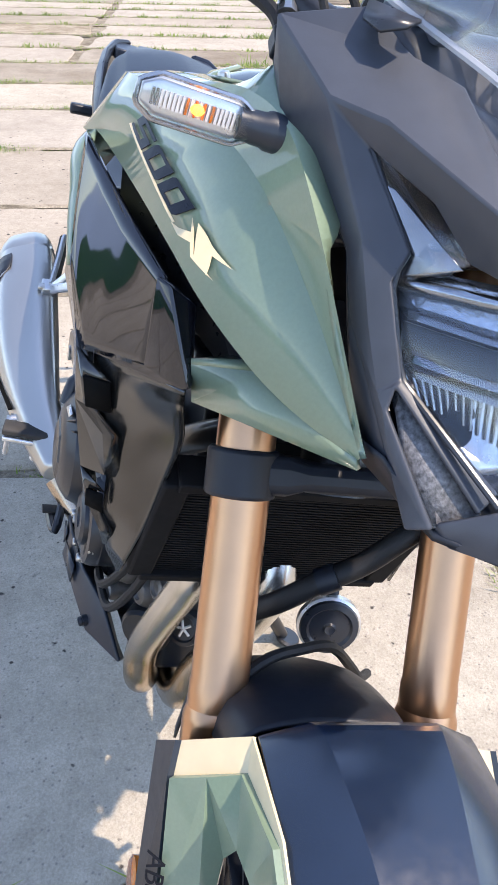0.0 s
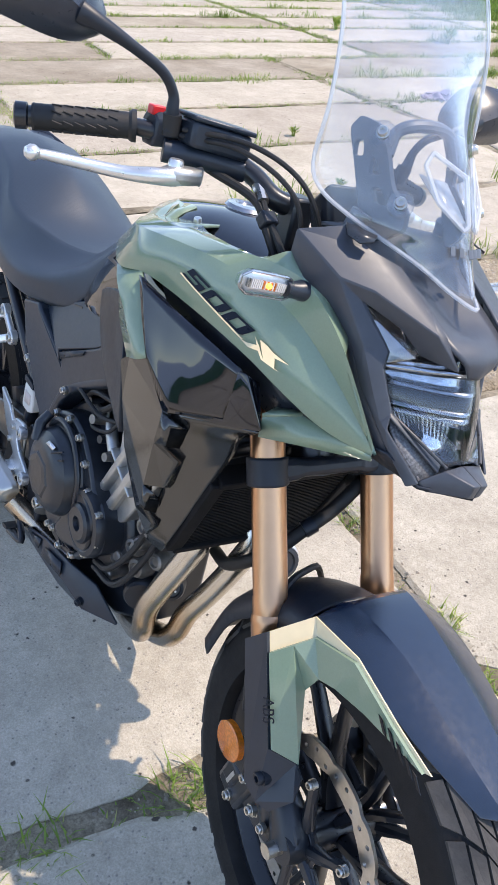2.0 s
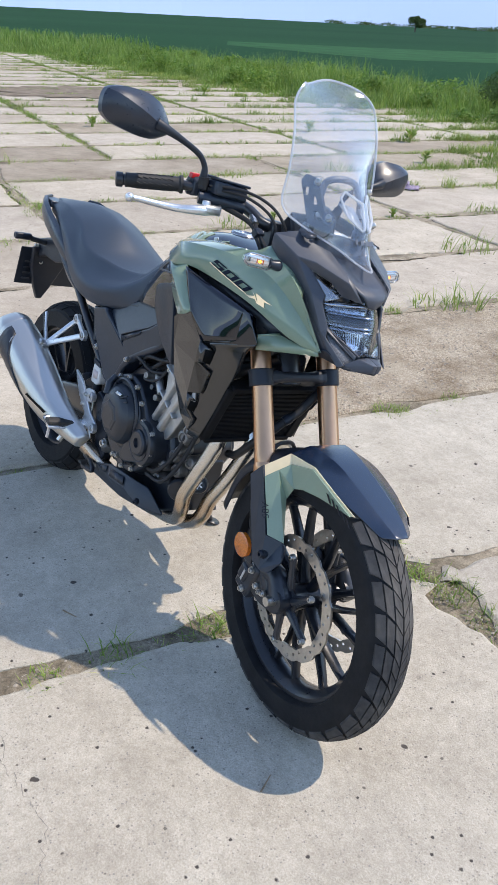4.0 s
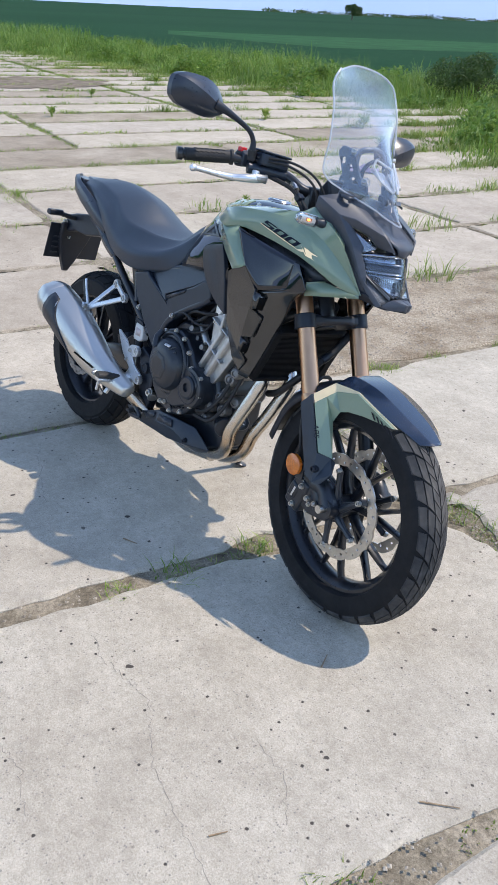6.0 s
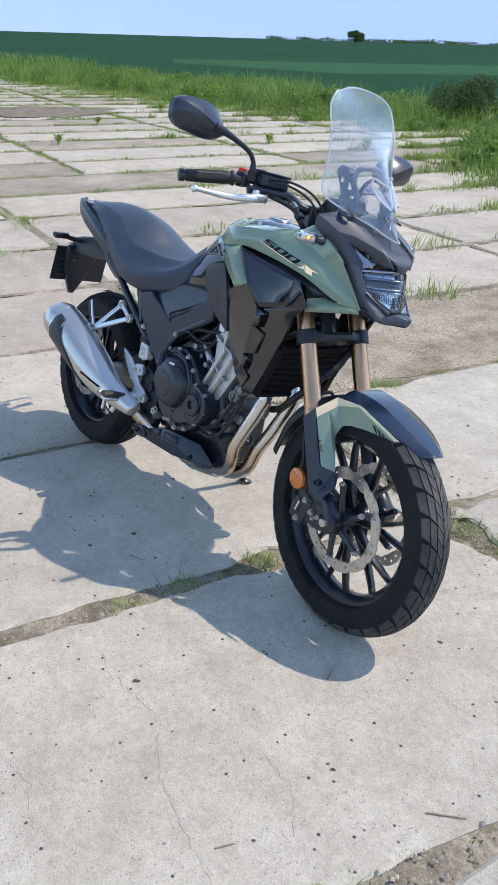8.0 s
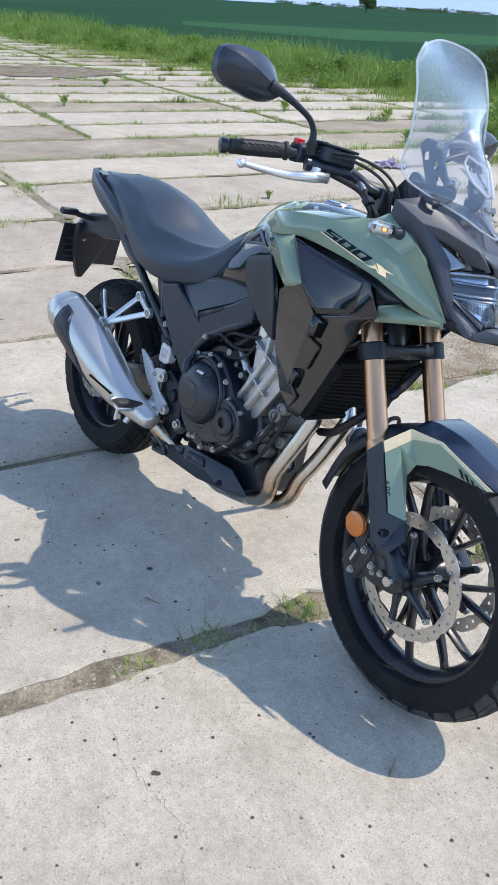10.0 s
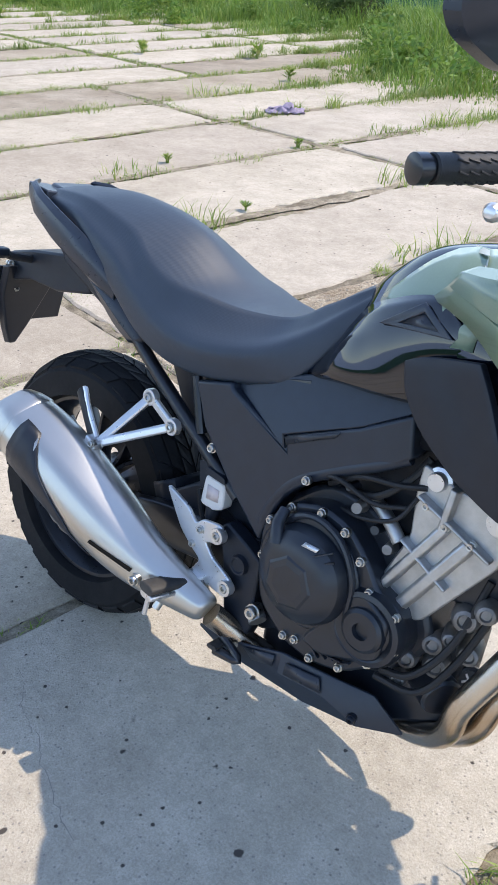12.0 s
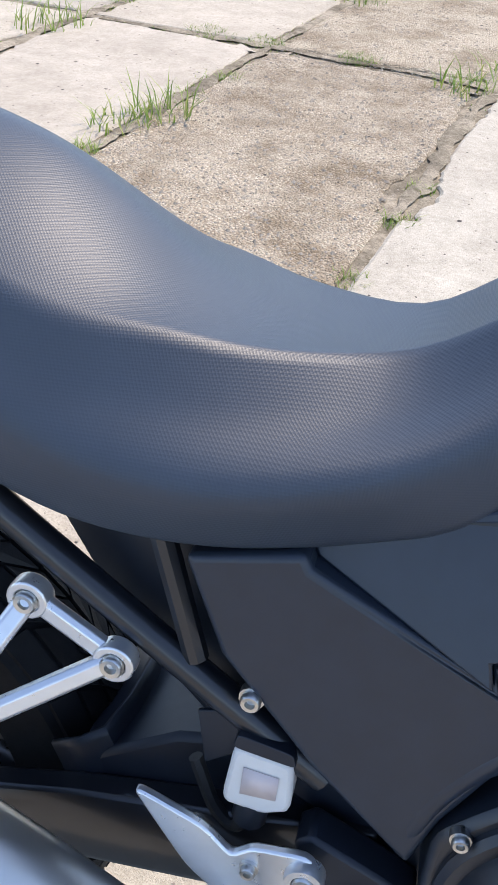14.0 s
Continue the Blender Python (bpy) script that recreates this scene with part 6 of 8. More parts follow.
# -- engine, frame and exhaust --
def engine():
    case = [(0.48, 0.5), (0.505, 0.53), (0.53, 0.556), (0.584, 0.575), (0.64, 0.562), (0.682, 0.525), (0.71, 0.487), (0.752, 0.474), (0.772, 0.425), (0.765, 0.39), (0.727, 0.357), (0.68, 0.32), (0.62, 0.304), (0.56, 0.314), (0.5, 0.36), (0.482, 0.43)]
    e = part("engine", plate(rounded(case, 0.3), -0.142, 0.12), "engine", label="black twin-cylinder engine", bevel=0.006)
    part("inner_case", plate(rounded([(0.47, 0.52), (0.56, 0.6), (0.66, 0.59), (0.76, 0.5), (0.8, 0.42), (0.74, 0.33), (0.6, 0.28), (0.5, 0.3), (0.45, 0.4)], 0.3), -0.1, 0.1), "engine", e, bevel=0.01)
    part("clutch_cover", lathe([(0.0, 0.047), (0.03, 0.0468), (0.052, 0.045), (0.064, 0.039), (0.076, 0.03), (0.083, 0.016), (0.086, 0.0), (0.086, -0.01)], (0.585, -0.142, 0.458), (0, -1, 0), 56), "engine", e, "domed black clutch cover", angle=25)
    bm = tube([(0.512, -0.15, 0.47), (0.54, -0.152, 0.535), (0.585, -0.152, 0.557), (0.635, -0.152, 0.54), (0.668, -0.152, 0.49), (0.672, -0.152, 0.43)], 0.006, 8, n=36)
    part("cover_rib", bm, "engine", e)
    part("cover_flange", lathe([(0.083, 0.01), (0.092, 0.009), (0.0965, 0.004), (0.0975, -0.004)], (0.585, -0.142, 0.458), (0, -1, 0), 56), "engine", e, angle=25)
    part("cover_face", lathe([(0.0, 0.05), (0.03, 0.05), (0.041, 0.0485), (0.046, 0.0455)], (0.58, -0.142, 0.452), (0, -1, 0), 7), "engine", e, smooth=False)
    part("cover_web", plate(rounded([(0.64, 0.41), (0.665, 0.47), (0.7, 0.478), (0.745, 0.45), (0.74, 0.38), (0.7, 0.36), (0.64, 0.335), (0.6, 0.345)], 0.25), -0.153, -0.14), "engine", e, bevel=0.005)
    for k in range(5):
        part("cooling_rib", bar_between((0.612 + 0.016 * k, -0.148, 0.352 - 0.003 * k), (0.64 + 0.014 * k, -0.148, 0.328 + 0.006 * k), 0.0014, 0.004), "engine", e)
    for x, z, r in ((0.63, 0.585, 0.011), (0.668, 0.565, 0.009), (0.61, 0.612, 0.008), (0.695, 0.545, 0.01)):
        part("plug_cap", tube([(x, -0.1, z), (x + 0.004, -0.126, z + 0.004)], [r, r * 0.8], 12), "grime" if r > 0.009 else "engine", e)
    for pts, r in (([(0.55, -0.12, 0.61), (0.6, -0.135, 0.625), (0.66, -0.128, 0.61), (0.71, -0.115, 0.62)], 0.004), ([(0.57, -0.11, 0.6), (0.63, -0.125, 0.64), (0.69, -0.12, 0.65), (0.73, -0.11, 0.66)], 0.005), ([(0.6, -0.11, 0.57), (0.65, -0.128, 0.58), (0.7, -0.125, 0.6), (0.72, -0.112, 0.64)], 0.0035)):
        part("wire", tube(pts, r, 8, n=18), "rubber", e)
    part("cable_arm", tube([(0.528, -0.155, 0.548), (0.53, -0.172, 0.53), (0.538, -0.178, 0.5)], [0.009, 0.011, 0.013], 12), "engine", e)
    for k, (x0, z0, x1, z1) in enumerate(((0.6, 0.505, 0.64, 0.53), (0.606, 0.495, 0.645, 0.515))):
        part("cover_line", bar_between((x0, -0.184 + 0.004 * k, z0), (x1, -0.174, z1), 0.0015, 0.002), "engine", e)
    part("cover_marking", facets([(0.588, -0.1835, 0.52), (0.615, -0.182, 0.52), (0.618, -0.178, 0.527), (0.592, -0.179, 0.527)], [(0, 1, 2, 3)]), "bright", e, thick=0.001)
    cap = lathe([(0.0, 0.012), (0.012, 0.012), (0.014, 0.02), (0.03, 0.02), (0.036, 0.016), (0.038, 0.006), (0.042, 0.004), (0.052, 0.012), (0.06, 0.01), (0.064, 0.0), (0.064, -0.01)], (0.706, -0.142, 0.422), (0, -1, 0), 40)
    part("generator_cap", cap, "engine", e, "round black crankshaft cover", angle=25)
    for x, z in ((0.497, 0.512), (0.533, 0.551), (0.589, 0.566), (0.636, 0.554), (0.672, 0.521), (0.698, 0.48), (0.748, 0.463), (0.76, 0.411), (0.723, 0.366), (0.677, 0.331), (0.622, 0.316), (0.565, 0.327), (0.494, 0.446), (0.588, 0.332), (0.549, 0.604)):
        bolt((x, -0.146, z), 0.0062, parent=e)
    cyl = part("cylinder", plate(rounded([(0.686, 0.48), (0.768, 0.45), (0.865, 0.6), (0.845, 0.67), (0.768, 0.68), (0.715, 0.695), (0.714, 0.65), (0.722, 0.58)], 0.15), -0.112, 0.1), "alu", e, "cast aluminium cylinder block", bevel=0.006)
    for (x0, z0, x1, z1, w) in ((0.7, 0.485, 0.775, 0.62, 0.009), (0.735, 0.468, 0.815, 0.61, 0.011), (0.715, 0.575, 0.8, 0.53, 0.004), (0.725, 0.65, 0.85, 0.6, 0.004), (0.77, 0.615, 0.775, 0.68, 0.007)):
        bm = bar_between((x0, -0.115, z0), (x1, -0.115, z1), w, 0.012)
        part("casting_rib", bm, "alu", cyl, bevel=0.002)
    for x, z in ((0.775, 0.622), (0.818, 0.612), (0.74, 0.64)):
        bolt((x, -0.122, z), 0.006, parent=cyl)
    for x, y, z in ((0.744, -0.112, 0.678), (0.847, -0.122, 0.659)):
        part("mounting_boss", lathe([(0.0, 0.01), (0.013, 0.01), (0.0145, 0.006), (0.0145, 0.0), (0.02, -0.002), (0.02, -0.02)], (x, y, z), (0, -1, 0), 24), "bright", cyl)
    part("starter_hose", tube([(0.64, -0.09, 0.6), (0.68, -0.11, 0.59), (0.71, -0.115, 0.565)], 0.011, 12, n=10), "alu", e)
    part("oil_filter", lathe([(0.0, 0.045), (0.03, 0.045), (0.034, 0.04), (0.034, -0.03)], (0.79, -0.05, 0.335), (0.8, -0.55, -0.1), 24), "engine", e, "black oil filter")
    for x, y, z, r in ((0.76, -0.09, 0.38, 0.018), (0.79, -0.08, 0.42, 0.02), (0.8, -0.07, 0.38, 0.022), (0.815, -0.085, 0.445, 0.014), (0.76, -0.1, 0.345, 0.014), (0.84, -0.06, 0.42, 0.02), (0.83, -0.09, 0.49, 0.022), (0.86, -0.1, 0.52, 0.018)):
        part("pump_fitting", lathe([(0.0, 0.016), (r * 0.4, 0.016), (r * 0.5, 0.02), (r * 0.75, 0.018), (r, 0.008), (r, -0.03)], (x, y, z), (0.3, -1, 0.1), 14), "grime", e, "greasy metal fitting on the engine front")
    for pts in ([(0.74, -0.13, 0.36), (0.79, -0.13, 0.38), (0.83, -0.11, 0.45), (0.85, -0.09, 0.56)], [(0.73, -0.125, 0.34), (0.8, -0.12, 0.35), (0.84, -0.1, 0.42), (0.87, -0.08, 0.53)], [(0.6, -0.1, 0.6), (0.66, -0.12, 0.62), (0.7, -0.11, 0.66), (0.72, -0.1, 0.7)]):
        part("hose", tube(pts, 0.006, 8, n=20), "rubber", e)
    block_top = plate(rounded([(0.5, 0.57), (0.6, 0.7), (0.82, 0.78), (0.88, 0.72), (0.86, 0.6), (0.7, 0.55)], 0.2), -0.07, 0.07)
    part("airbox", block_top, "matt", e, bevel=0.01)
    # added inner block that keeps sun slits out of the bike's cast shadow
    part("oil_pan", loft([[(x, -w, z0), (x, -w, z1), (x, w, z1), (x, w, z0)] for x, w, z0, z1 in ((0.48, 0.08, 0.24, 0.36), (0.6, 0.085, 0.215, 0.34), (0.74, 0.07, 0.225, 0.36), (0.83, 0.05, 0.27, 0.42))]), "engine", e, bevel=0.008)
    part("cylinder_head", loft([[(x, -w, z0), (x, -w, z1), (x, w, z1), (x, w, z0)] for x, w, z0, z1 in ((0.74, 0.09, 0.5, 0.72), (0.84, 0.09, 0.5, 0.74), (0.9, 0.08, 0.54, 0.7))]), "engine", e, bevel=0.008)
    part("sprocket_cover", plate(rounded([(0.45, 0.5), (0.52, 0.52), (0.55, 0.3), (0.47, 0.26), (0.42, 0.36)], 0.2), -0.09, 0.11), "engine", e, bevel=0.006)
    part("drain_pipe", tube([(0.478, -0.12, 0.325), (0.5, -0.13, 0.31)], 0.016, 14), "alu", e)
    bolt((0.49, -0.135, 0.326), 0.012, parent=e)


def frame_and_covers():
    outer = [(0.284, 0.678), (0.361, 0.7), (0.367, 0.689), (0.49, 0.633), (0.484, 0.655), (0.613, 0.714), (0.694, 0.764), (0.705, 0.7), (0.687, 0.683), (0.634, 0.66), (0.562, 0.612), (0.507, 0.558), (0.484, 0.507), (0.47, 0.455), (0.43, 0.49), (0.388, 0.527), (0.316, 0.605)]
    side_pair(lambda: plate(outer, -0.133, -0.085), "frame_cover", "satin", bevel=0.006, seg=4, label="satin black frame cover below the seat")
    ins = [(0.361, 0.7), (0.5, 0.757), (0.687, 0.79), (0.694, 0.764), (0.613, 0.714), (0.484, 0.655), (0.49, 0.633), (0.367, 0.689)]

    def sloped():
        bm = plate(ins, -0.1375, -0.1)
        for v in bm.verts:
            if v.co.y < -0.12:
                v.co.y += 0.36 * max(0.0, v.co.z - 0.66 - 0.28 * (v.co.x - 0.48))
        return bm
    side_pair(sloped, "cover_insert", "satin", bevel=0.003)
    side_pair(lambda: facets([(0.487, -0.1365, 0.652), (0.585, -0.1365, 0.6965), (0.577, -0.136, 0.684), (0.53, -0.1355, 0.66), (0.492, -0.1355, 0.64)], [(0, 1, 2, 3, 4)]), "cover_slot", "lampblack", thick=0.002)
    side_pair(lambda: tube([(0.7, -0.122, 0.697), (0.658, -0.123, 0.672), (0.593, -0.123, 0.636), (0.522, -0.123, 0.59), (0.485, -0.123, 0.54), (0.468, -0.123, 0.495), (0.464, -0.122, 0.462)], [0.009, 0.0115, 0.0115, 0.0115, 0.0115, 0.0115, 0.007], 14, n=30), "cover_roll", "satin")
    leg = [(0.388, 0.445), (0.4, 0.456), (0.457, 0.432), (0.485, 0.418), (0.483, 0.35), (0.488, 0.29), (0.478, 0.262), (0.43, 0.256), (0.415, 0.33)]
    side_pair(lambda: plate(leg, -0.132, -0.1), "pivot_cover", "matt", bevel=0.004)
    part("pivot_cap", lathe([(0.0, 0.005), (0.012, 0.006), (0.014, 0.009), (0.017, 0.009), (0.019, 0.0)], (0.443, -0.132, 0.395), (0, -1, 0), 24), "matt")
    bolt((0.341, -0.1315, 0.574), 0.0075)
    sides = side_pair(lambda: skin([[(0.47, -0.066, 0.752), (0.515, -0.08, 0.818), (0.561, -0.093, 0.879), (0.615, -0.112, 0.908), (0.665, -0.128, 0.926), (0.7, -0.138, 0.93)],
                                    [(0.48, -0.086, 0.763), (0.54, -0.115, 0.818), (0.595, -0.131, 0.848), (0.648, -0.144, 0.868), (0.71, -0.157, 0.885), (0.755, -0.163, 0.893)],
                                    [(0.482, -0.1, 0.754), (0.545, -0.13, 0.774), (0.605, -0.144, 0.784), (0.65, -0.149, 0.79), (0.7, -0.152, 0.797), (0.75, -0.154, 0.805)],
                                    [(0.482, -0.092, 0.744), (0.545, -0.121, 0.762), (0.605, -0.135, 0.772), (0.65, -0.14, 0.779), (0.7, -0.142, 0.786), (0.75, -0.143, 0.794)],
                                    [(0.476, -0.07, 0.738), (0.54, -0.1, 0.755), (0.6, -0.12, 0.764), (0.65, -0.13, 0.772), (0.7, -0.13, 0.778), (0.75, -0.13, 0.788)]], 24, 3), "tank_side", "gloss", thick=0.004, label="gloss black tank side")
    for side, panel in zip((1, -1), sides):
        tri = [(0.604, -0.127, 0.871), (0.672, -0.135, 0.919), (0.735, -0.16, 0.887)]
        mid = (0.68, -0.143, 0.893)
        hole = [tuple(m + (p - m) * 0.5 for p, m in zip(q, mid)) for q in tri]
        part("vent_frame", facets([(x, side * (y - 0.006), z) for x, y, z in tri + hole], [(0, 1, 4, 3), (1, 2, 5, 4), (2, 0, 3, 5)]), "grey", panel, thick=0.004, bevel=0.0015)
        part("vent_mouth", facets([(x, side * (y - 0.004), z) for x, y, z in hole], [(0, 1, 2)]), "lampblack", panel, thick=0.002)
    side_pair(lambda: skin([[(0.68, -0.158, 0.842), (0.705, -0.164, 0.855), (0.746, -0.172, 0.867), (0.794, -0.183, 0.877)],
                            [(0.694, -0.162, 0.802), (0.735, -0.172, 0.81), (0.78, -0.178, 0.82), (0.826, -0.19, 0.832)],
                            [(0.736, -0.17, 0.759), (0.773, -0.178, 0.761), (0.815, -0.186, 0.766), (0.858, -0.199, 0.775)],
                            [(0.8, -0.182, 0.722), (0.825, -0.187, 0.714), (0.85, -0.193, 0.706), (0.876, -0.198, 0.7)]], 16, 3), "knee_insert", "matt", thick=0.012, bevel=0.004, label="matt dark grey knee insert")
    # frame tubes and the swinging arm
    for s in (-1, 1):
        part("subframe_rail", tube([(-0.06, s * 0.1, 0.8), (0.06, s * 0.105, 0.725), (0.16, s * 0.108, 0.655), (0.31, s * 0.112, 0.557), (0.4, s * 0.112, 0.5)], 0.0125, 12, n=20), "frame")
        part("subframe_strut", tube([(0.262, s * 0.108, 0.675), (0.295, s * 0.112, 0.58)], 0.0095, 10), "frame")
        part("upper_rail", tube([(-0.1, s * 0.085, 0.83), (0.1, s * 0.09, 0.74), (0.28, s * 0.095, 0.69), (0.5, s * 0.1, 0.74)], 0.011, 10, n=16), "frame")
        part("swinging_arm", loft([[(x, s * y + s * w * i, z + h * j) for i, j in ((-1, -0.7), (-0.7, -1), (0.7, -1), (1, -0.7), (1, 0.7), (0.7, 1), (-0.7, 1), (-1, 0.7))] for x, y, z, w, h in ((0.45, 0.08, 0.39, 0.02, 0.045), (0.35, 0.095, 0.385, 0.018, 0.045), (0.2, 0.1, 0.365, 0.016, 0.04), (0.05, 0.105, 0.335, 0.014, 0.032), (-0.11, 0.11, 0.31, 0.012, 0.026))]), "frame", label="black box-section swinging arm", bevel=0.003)
    # added inner mass that stops daylight showing through below the seat
    part("battery_box", loft([[(x, y, z) for y, z in ((-w, z0), (-w, z1), (w, z1), (w, z0))] for x, w, z0, z1 in ((0.14, 0.06, 0.68, 0.78), (0.24, 0.085, 0.56, 0.7), (0.36, 0.09, 0.45, 0.7), (0.47, 0.09, 0.4, 0.72))]), "matt", bevel=0.006)
    hug = [[REAR_AXLE + Vector((math.cos(radians(a)) * (0.325 + dr), y, math.sin(radians(a)) * (0.325 + dr))) for a in (4, 12, 20, 28)] for y, dr in ((-0.095, -0.05), (-0.085, 0.0), (0, 0.012), (0.085, 0.0), (0.095, -0.05))]
    part("inner_fender", skin(hug, 16, 2), "matt", thick=0.004)
    part("swinging_arm_bridge", loft([[(x, -0.085, z0), (x, -0.085, z1), (x, 0.085, z1), (x, 0.085, z0)] for x, z0, z1 in ((0.19, 0.36, 0.41), (0.28, 0.36, 0.47), (0.4, 0.36, 0.5))]), "matt", bevel=0.006)
    part("shock_absorber", tube([(0.36, 0.03, 0.62), (0.3, 0.03, 0.4)], 0.03, 16), "engine")


def exhaust():
    path = [(-0.1, -0.232, 0.497, 0.82), (-0.06, -0.233, 0.49, 0.95), (0.02, -0.232, 0.468, 1.02), (0.11, -0.23, 0.435, 1.03), (0.2, -0.222, 0.393, 0.95), (0.28, -0.208, 0.352, 0.78), (0.35, -0.19, 0.325, 0.6), (0.4, -0.176, 0.309, 0.47), (0.425, -0.169, 0.302, 0.4), (0.432, -0.166, 0.299, 0.33)]
    shape = rounded([(0.062, 0.045), (0.066, 0.01), (0.04, -0.045), (-0.008, -0.06), (-0.052, -0.048), (-0.062, -0.005), (-0.035, 0.05), (0.02, 0.06)], 0.3, 3)

    def section(x, y, z, k):
        n = Vector((0.33, 0, 0.94))
        return [Vector((0.17 + (x - 0.17) * 0.935, y, z)) + n * a * k + Vector((0, b * k, 0)) for a, b in shape]
    fine = [spline([(c, 0, 0) for c in col], 37) for col in zip(*path)]
    ex = part("exhaust", loft([section(*[col[k].x for col in fine]) for k in range(37)]), "silver", label="silver faceted silencer with a black insert", angle=50)
    cap0 = [section(-0.118, -0.232, 0.503, 0.6), section(-0.112, -0.232, 0.501, 0.8), section(-0.085, -0.2325, 0.495, 0.93), section(-0.055, -0.233, 0.4885, 1.0), section(-0.05, -0.233, 0.487, 0.97)]
    part("end_cap", loft(cap0), "silver", ex, "silver end cap", angle=40)
    grid, m = [], 8
    for k in range(37):
        x = fine[0][k].x
        if not -0.042 < x < 0.24:
            continue
        ring = section(*[col[k].x for col in fine])
        mid = sum(ring, Vector()) / len(ring)
        f = (x + 0.1) / 0.33
        first = 8.0 if f < 0.36 else 8 + 3.4 * (f - 0.36) / 0.1 if f < 0.46 else 11.4 + 6.5 * (f - 0.46) / 0.54
        row = []
        for j in range(m + 1):
            q = first + (20.0 - first) * j / m
            i = int(q) % 32
            p = ring[i].lerp(ring[(i + 1) % 32], q - int(q))
            row.append(p + (p - mid).normalized() * 0.0035)
        grid.append(row)
    ins = bmesh.new()
    vs = [[ins.verts.new(p) for p in row] for row in grid]
    for a, b in zip(vs, vs[1:]):
        for j in range(m):
            ins.faces.new((a[j], a[j + 1], b[j + 1], b[j]))
    part("black_insert", ins, "matt", ex, "matt black silencer insert", thick=0.003, angle=40)
    # a near-black bar paints the slot's inner shade onto the silencer
    part("slot_shade", bar_between((0.214, -0.274, 0.375), (0.297, -0.246, 0.348), 0.0022, 0.004), "void", ex)
    bolt((0.305, -0.242, 0.332), 0.009, (0, -1, -0.15), parent=ex)
    part("link_pipe", tube([(0.425, -0.165, 0.297), (0.45, -0.14, 0.272), (0.52, -0.08, 0.215), (0.6, -0.04, 0.2)], 0.022, 16, n=16), "header", ex)
    part("silencer_bracket", tube([(0.33, -0.19, 0.29), (0.325, -0.2, 0.268)], 0.008, 12), "bolt", ex)
    for pts in ([(0.9, -0.05, 0.6), (0.927, -0.06, 0.53), (0.914, -0.065, 0.48), (0.882, -0.075, 0.4), (0.857, -0.08, 0.335), (0.85, -0.076, 0.288), (0.822, -0.062, 0.25), (0.75, -0.04, 0.216), (0.6, -0.02, 0.2)], [(0.92, 0.02, 0.6), (0.96, 0.02, 0.535), (0.953, 0.015, 0.49), (0.918, 0.0, 0.4), (0.887, -0.015, 0.33), (0.874, -0.02, 0.28), (0.842, -0.02, 0.243), (0.76, -0.015, 0.21), (0.6, -0.01, 0.2)]):
        part("header_pipe", tube(pts, 0.0205, 20, n=56), "header", ex, "heat-tinted steel header pipe")
    part("collector", tube([(0.72, -0.01, 0.2), (0.6, -0.01, 0.2), (0.5, -0.02, 0.21)], [0.03, 0.05, 0.045], 16), "header", ex)
    cap = part("filter_cap", lathe([(0.0, 0.004), (0.016, 0.004), (0.018, 0.007), (0.023, 0.006), (0.025, 0.0), (0.025, -0.05)], (0.838, -0.026, 0.352), (0.75, -0.6, 0.28), 24), "engine", ex, "round black cap with a star mark")
    axis = Vector((0.75, -0.6, 0.28)).normalized()
    for k in range(5):
        d = Matrix.Rotation(k * 1.2566, 3, axis) @ axis.orthogonal().normalized()
        c = Vector((0.838, -0.026, 0.352)) + axis * 0.0048
        part("star_ray", bar_between(c, c + d * 0.012, 0.0018, 0.0006, flat=axis), "bright", cap)


def belly_pan():
    def build():
        P = [(0.385, -0.145, 0.244), (0.445, -0.145, 0.256), (0.482, -0.145, 0.26), (0.573, -0.15, 0.298), (0.665, -0.138, 0.302), (0.735, -0.116, 0.298), (0.788, -0.09, 0.24), (0.77, -0.08, 0.225), (0.722, -0.13, 0.236), (0.62, -0.132, 0.218), (0.437, -0.128, 0.21), (0.575, -0.156, 0.262), (0.665, -0.149, 0.266), (0.72, -0.08, 0.205), (0.56, -0.09, 0.195), (0.42, -0.1, 0.2)]
        return facets(P, [(0, 1, 10), (1, 2, 9, 10), (2, 3, 11, 9), (3, 4, 12, 11), (11, 12, 8, 9), (4, 5, 8, 12), (5, 6, 8), (6, 7, 13, 8), (8, 13, 14, 9), (9, 14, 15, 10), (10, 15, 0)])
    pans = side_pair(build, "belly_pan", "satin", thick=0.006, bevel=0.002, label="black plastic belly pan", angle=20)
    for side, pan in zip((1, -1), pans):
        part("pan_recess", facets([(x, side * y, z) for x, y, z in ((0.588, -0.1545, 0.289), (0.65, -0.1475, 0.294), (0.66, -0.151, 0.272), (0.588, -0.158, 0.268))], [(0, 1, 2, 3)]), "lampblack", pan, thick=0.002)
        part("pan_recess", facets([(x, side * y, z) for x, y, z in ((0.495, -0.1485, 0.262), (0.562, -0.152, 0.288), (0.562, -0.1555, 0.268), (0.515, -0.147, 0.248))], [(0, 1, 2, 3)]), "lampblack", pan, thick=0.002)
    bolt((0.715, -0.134, 0.248), 0.007, (0.2, -1, -0.2), parent=pans[0], mat="matt")


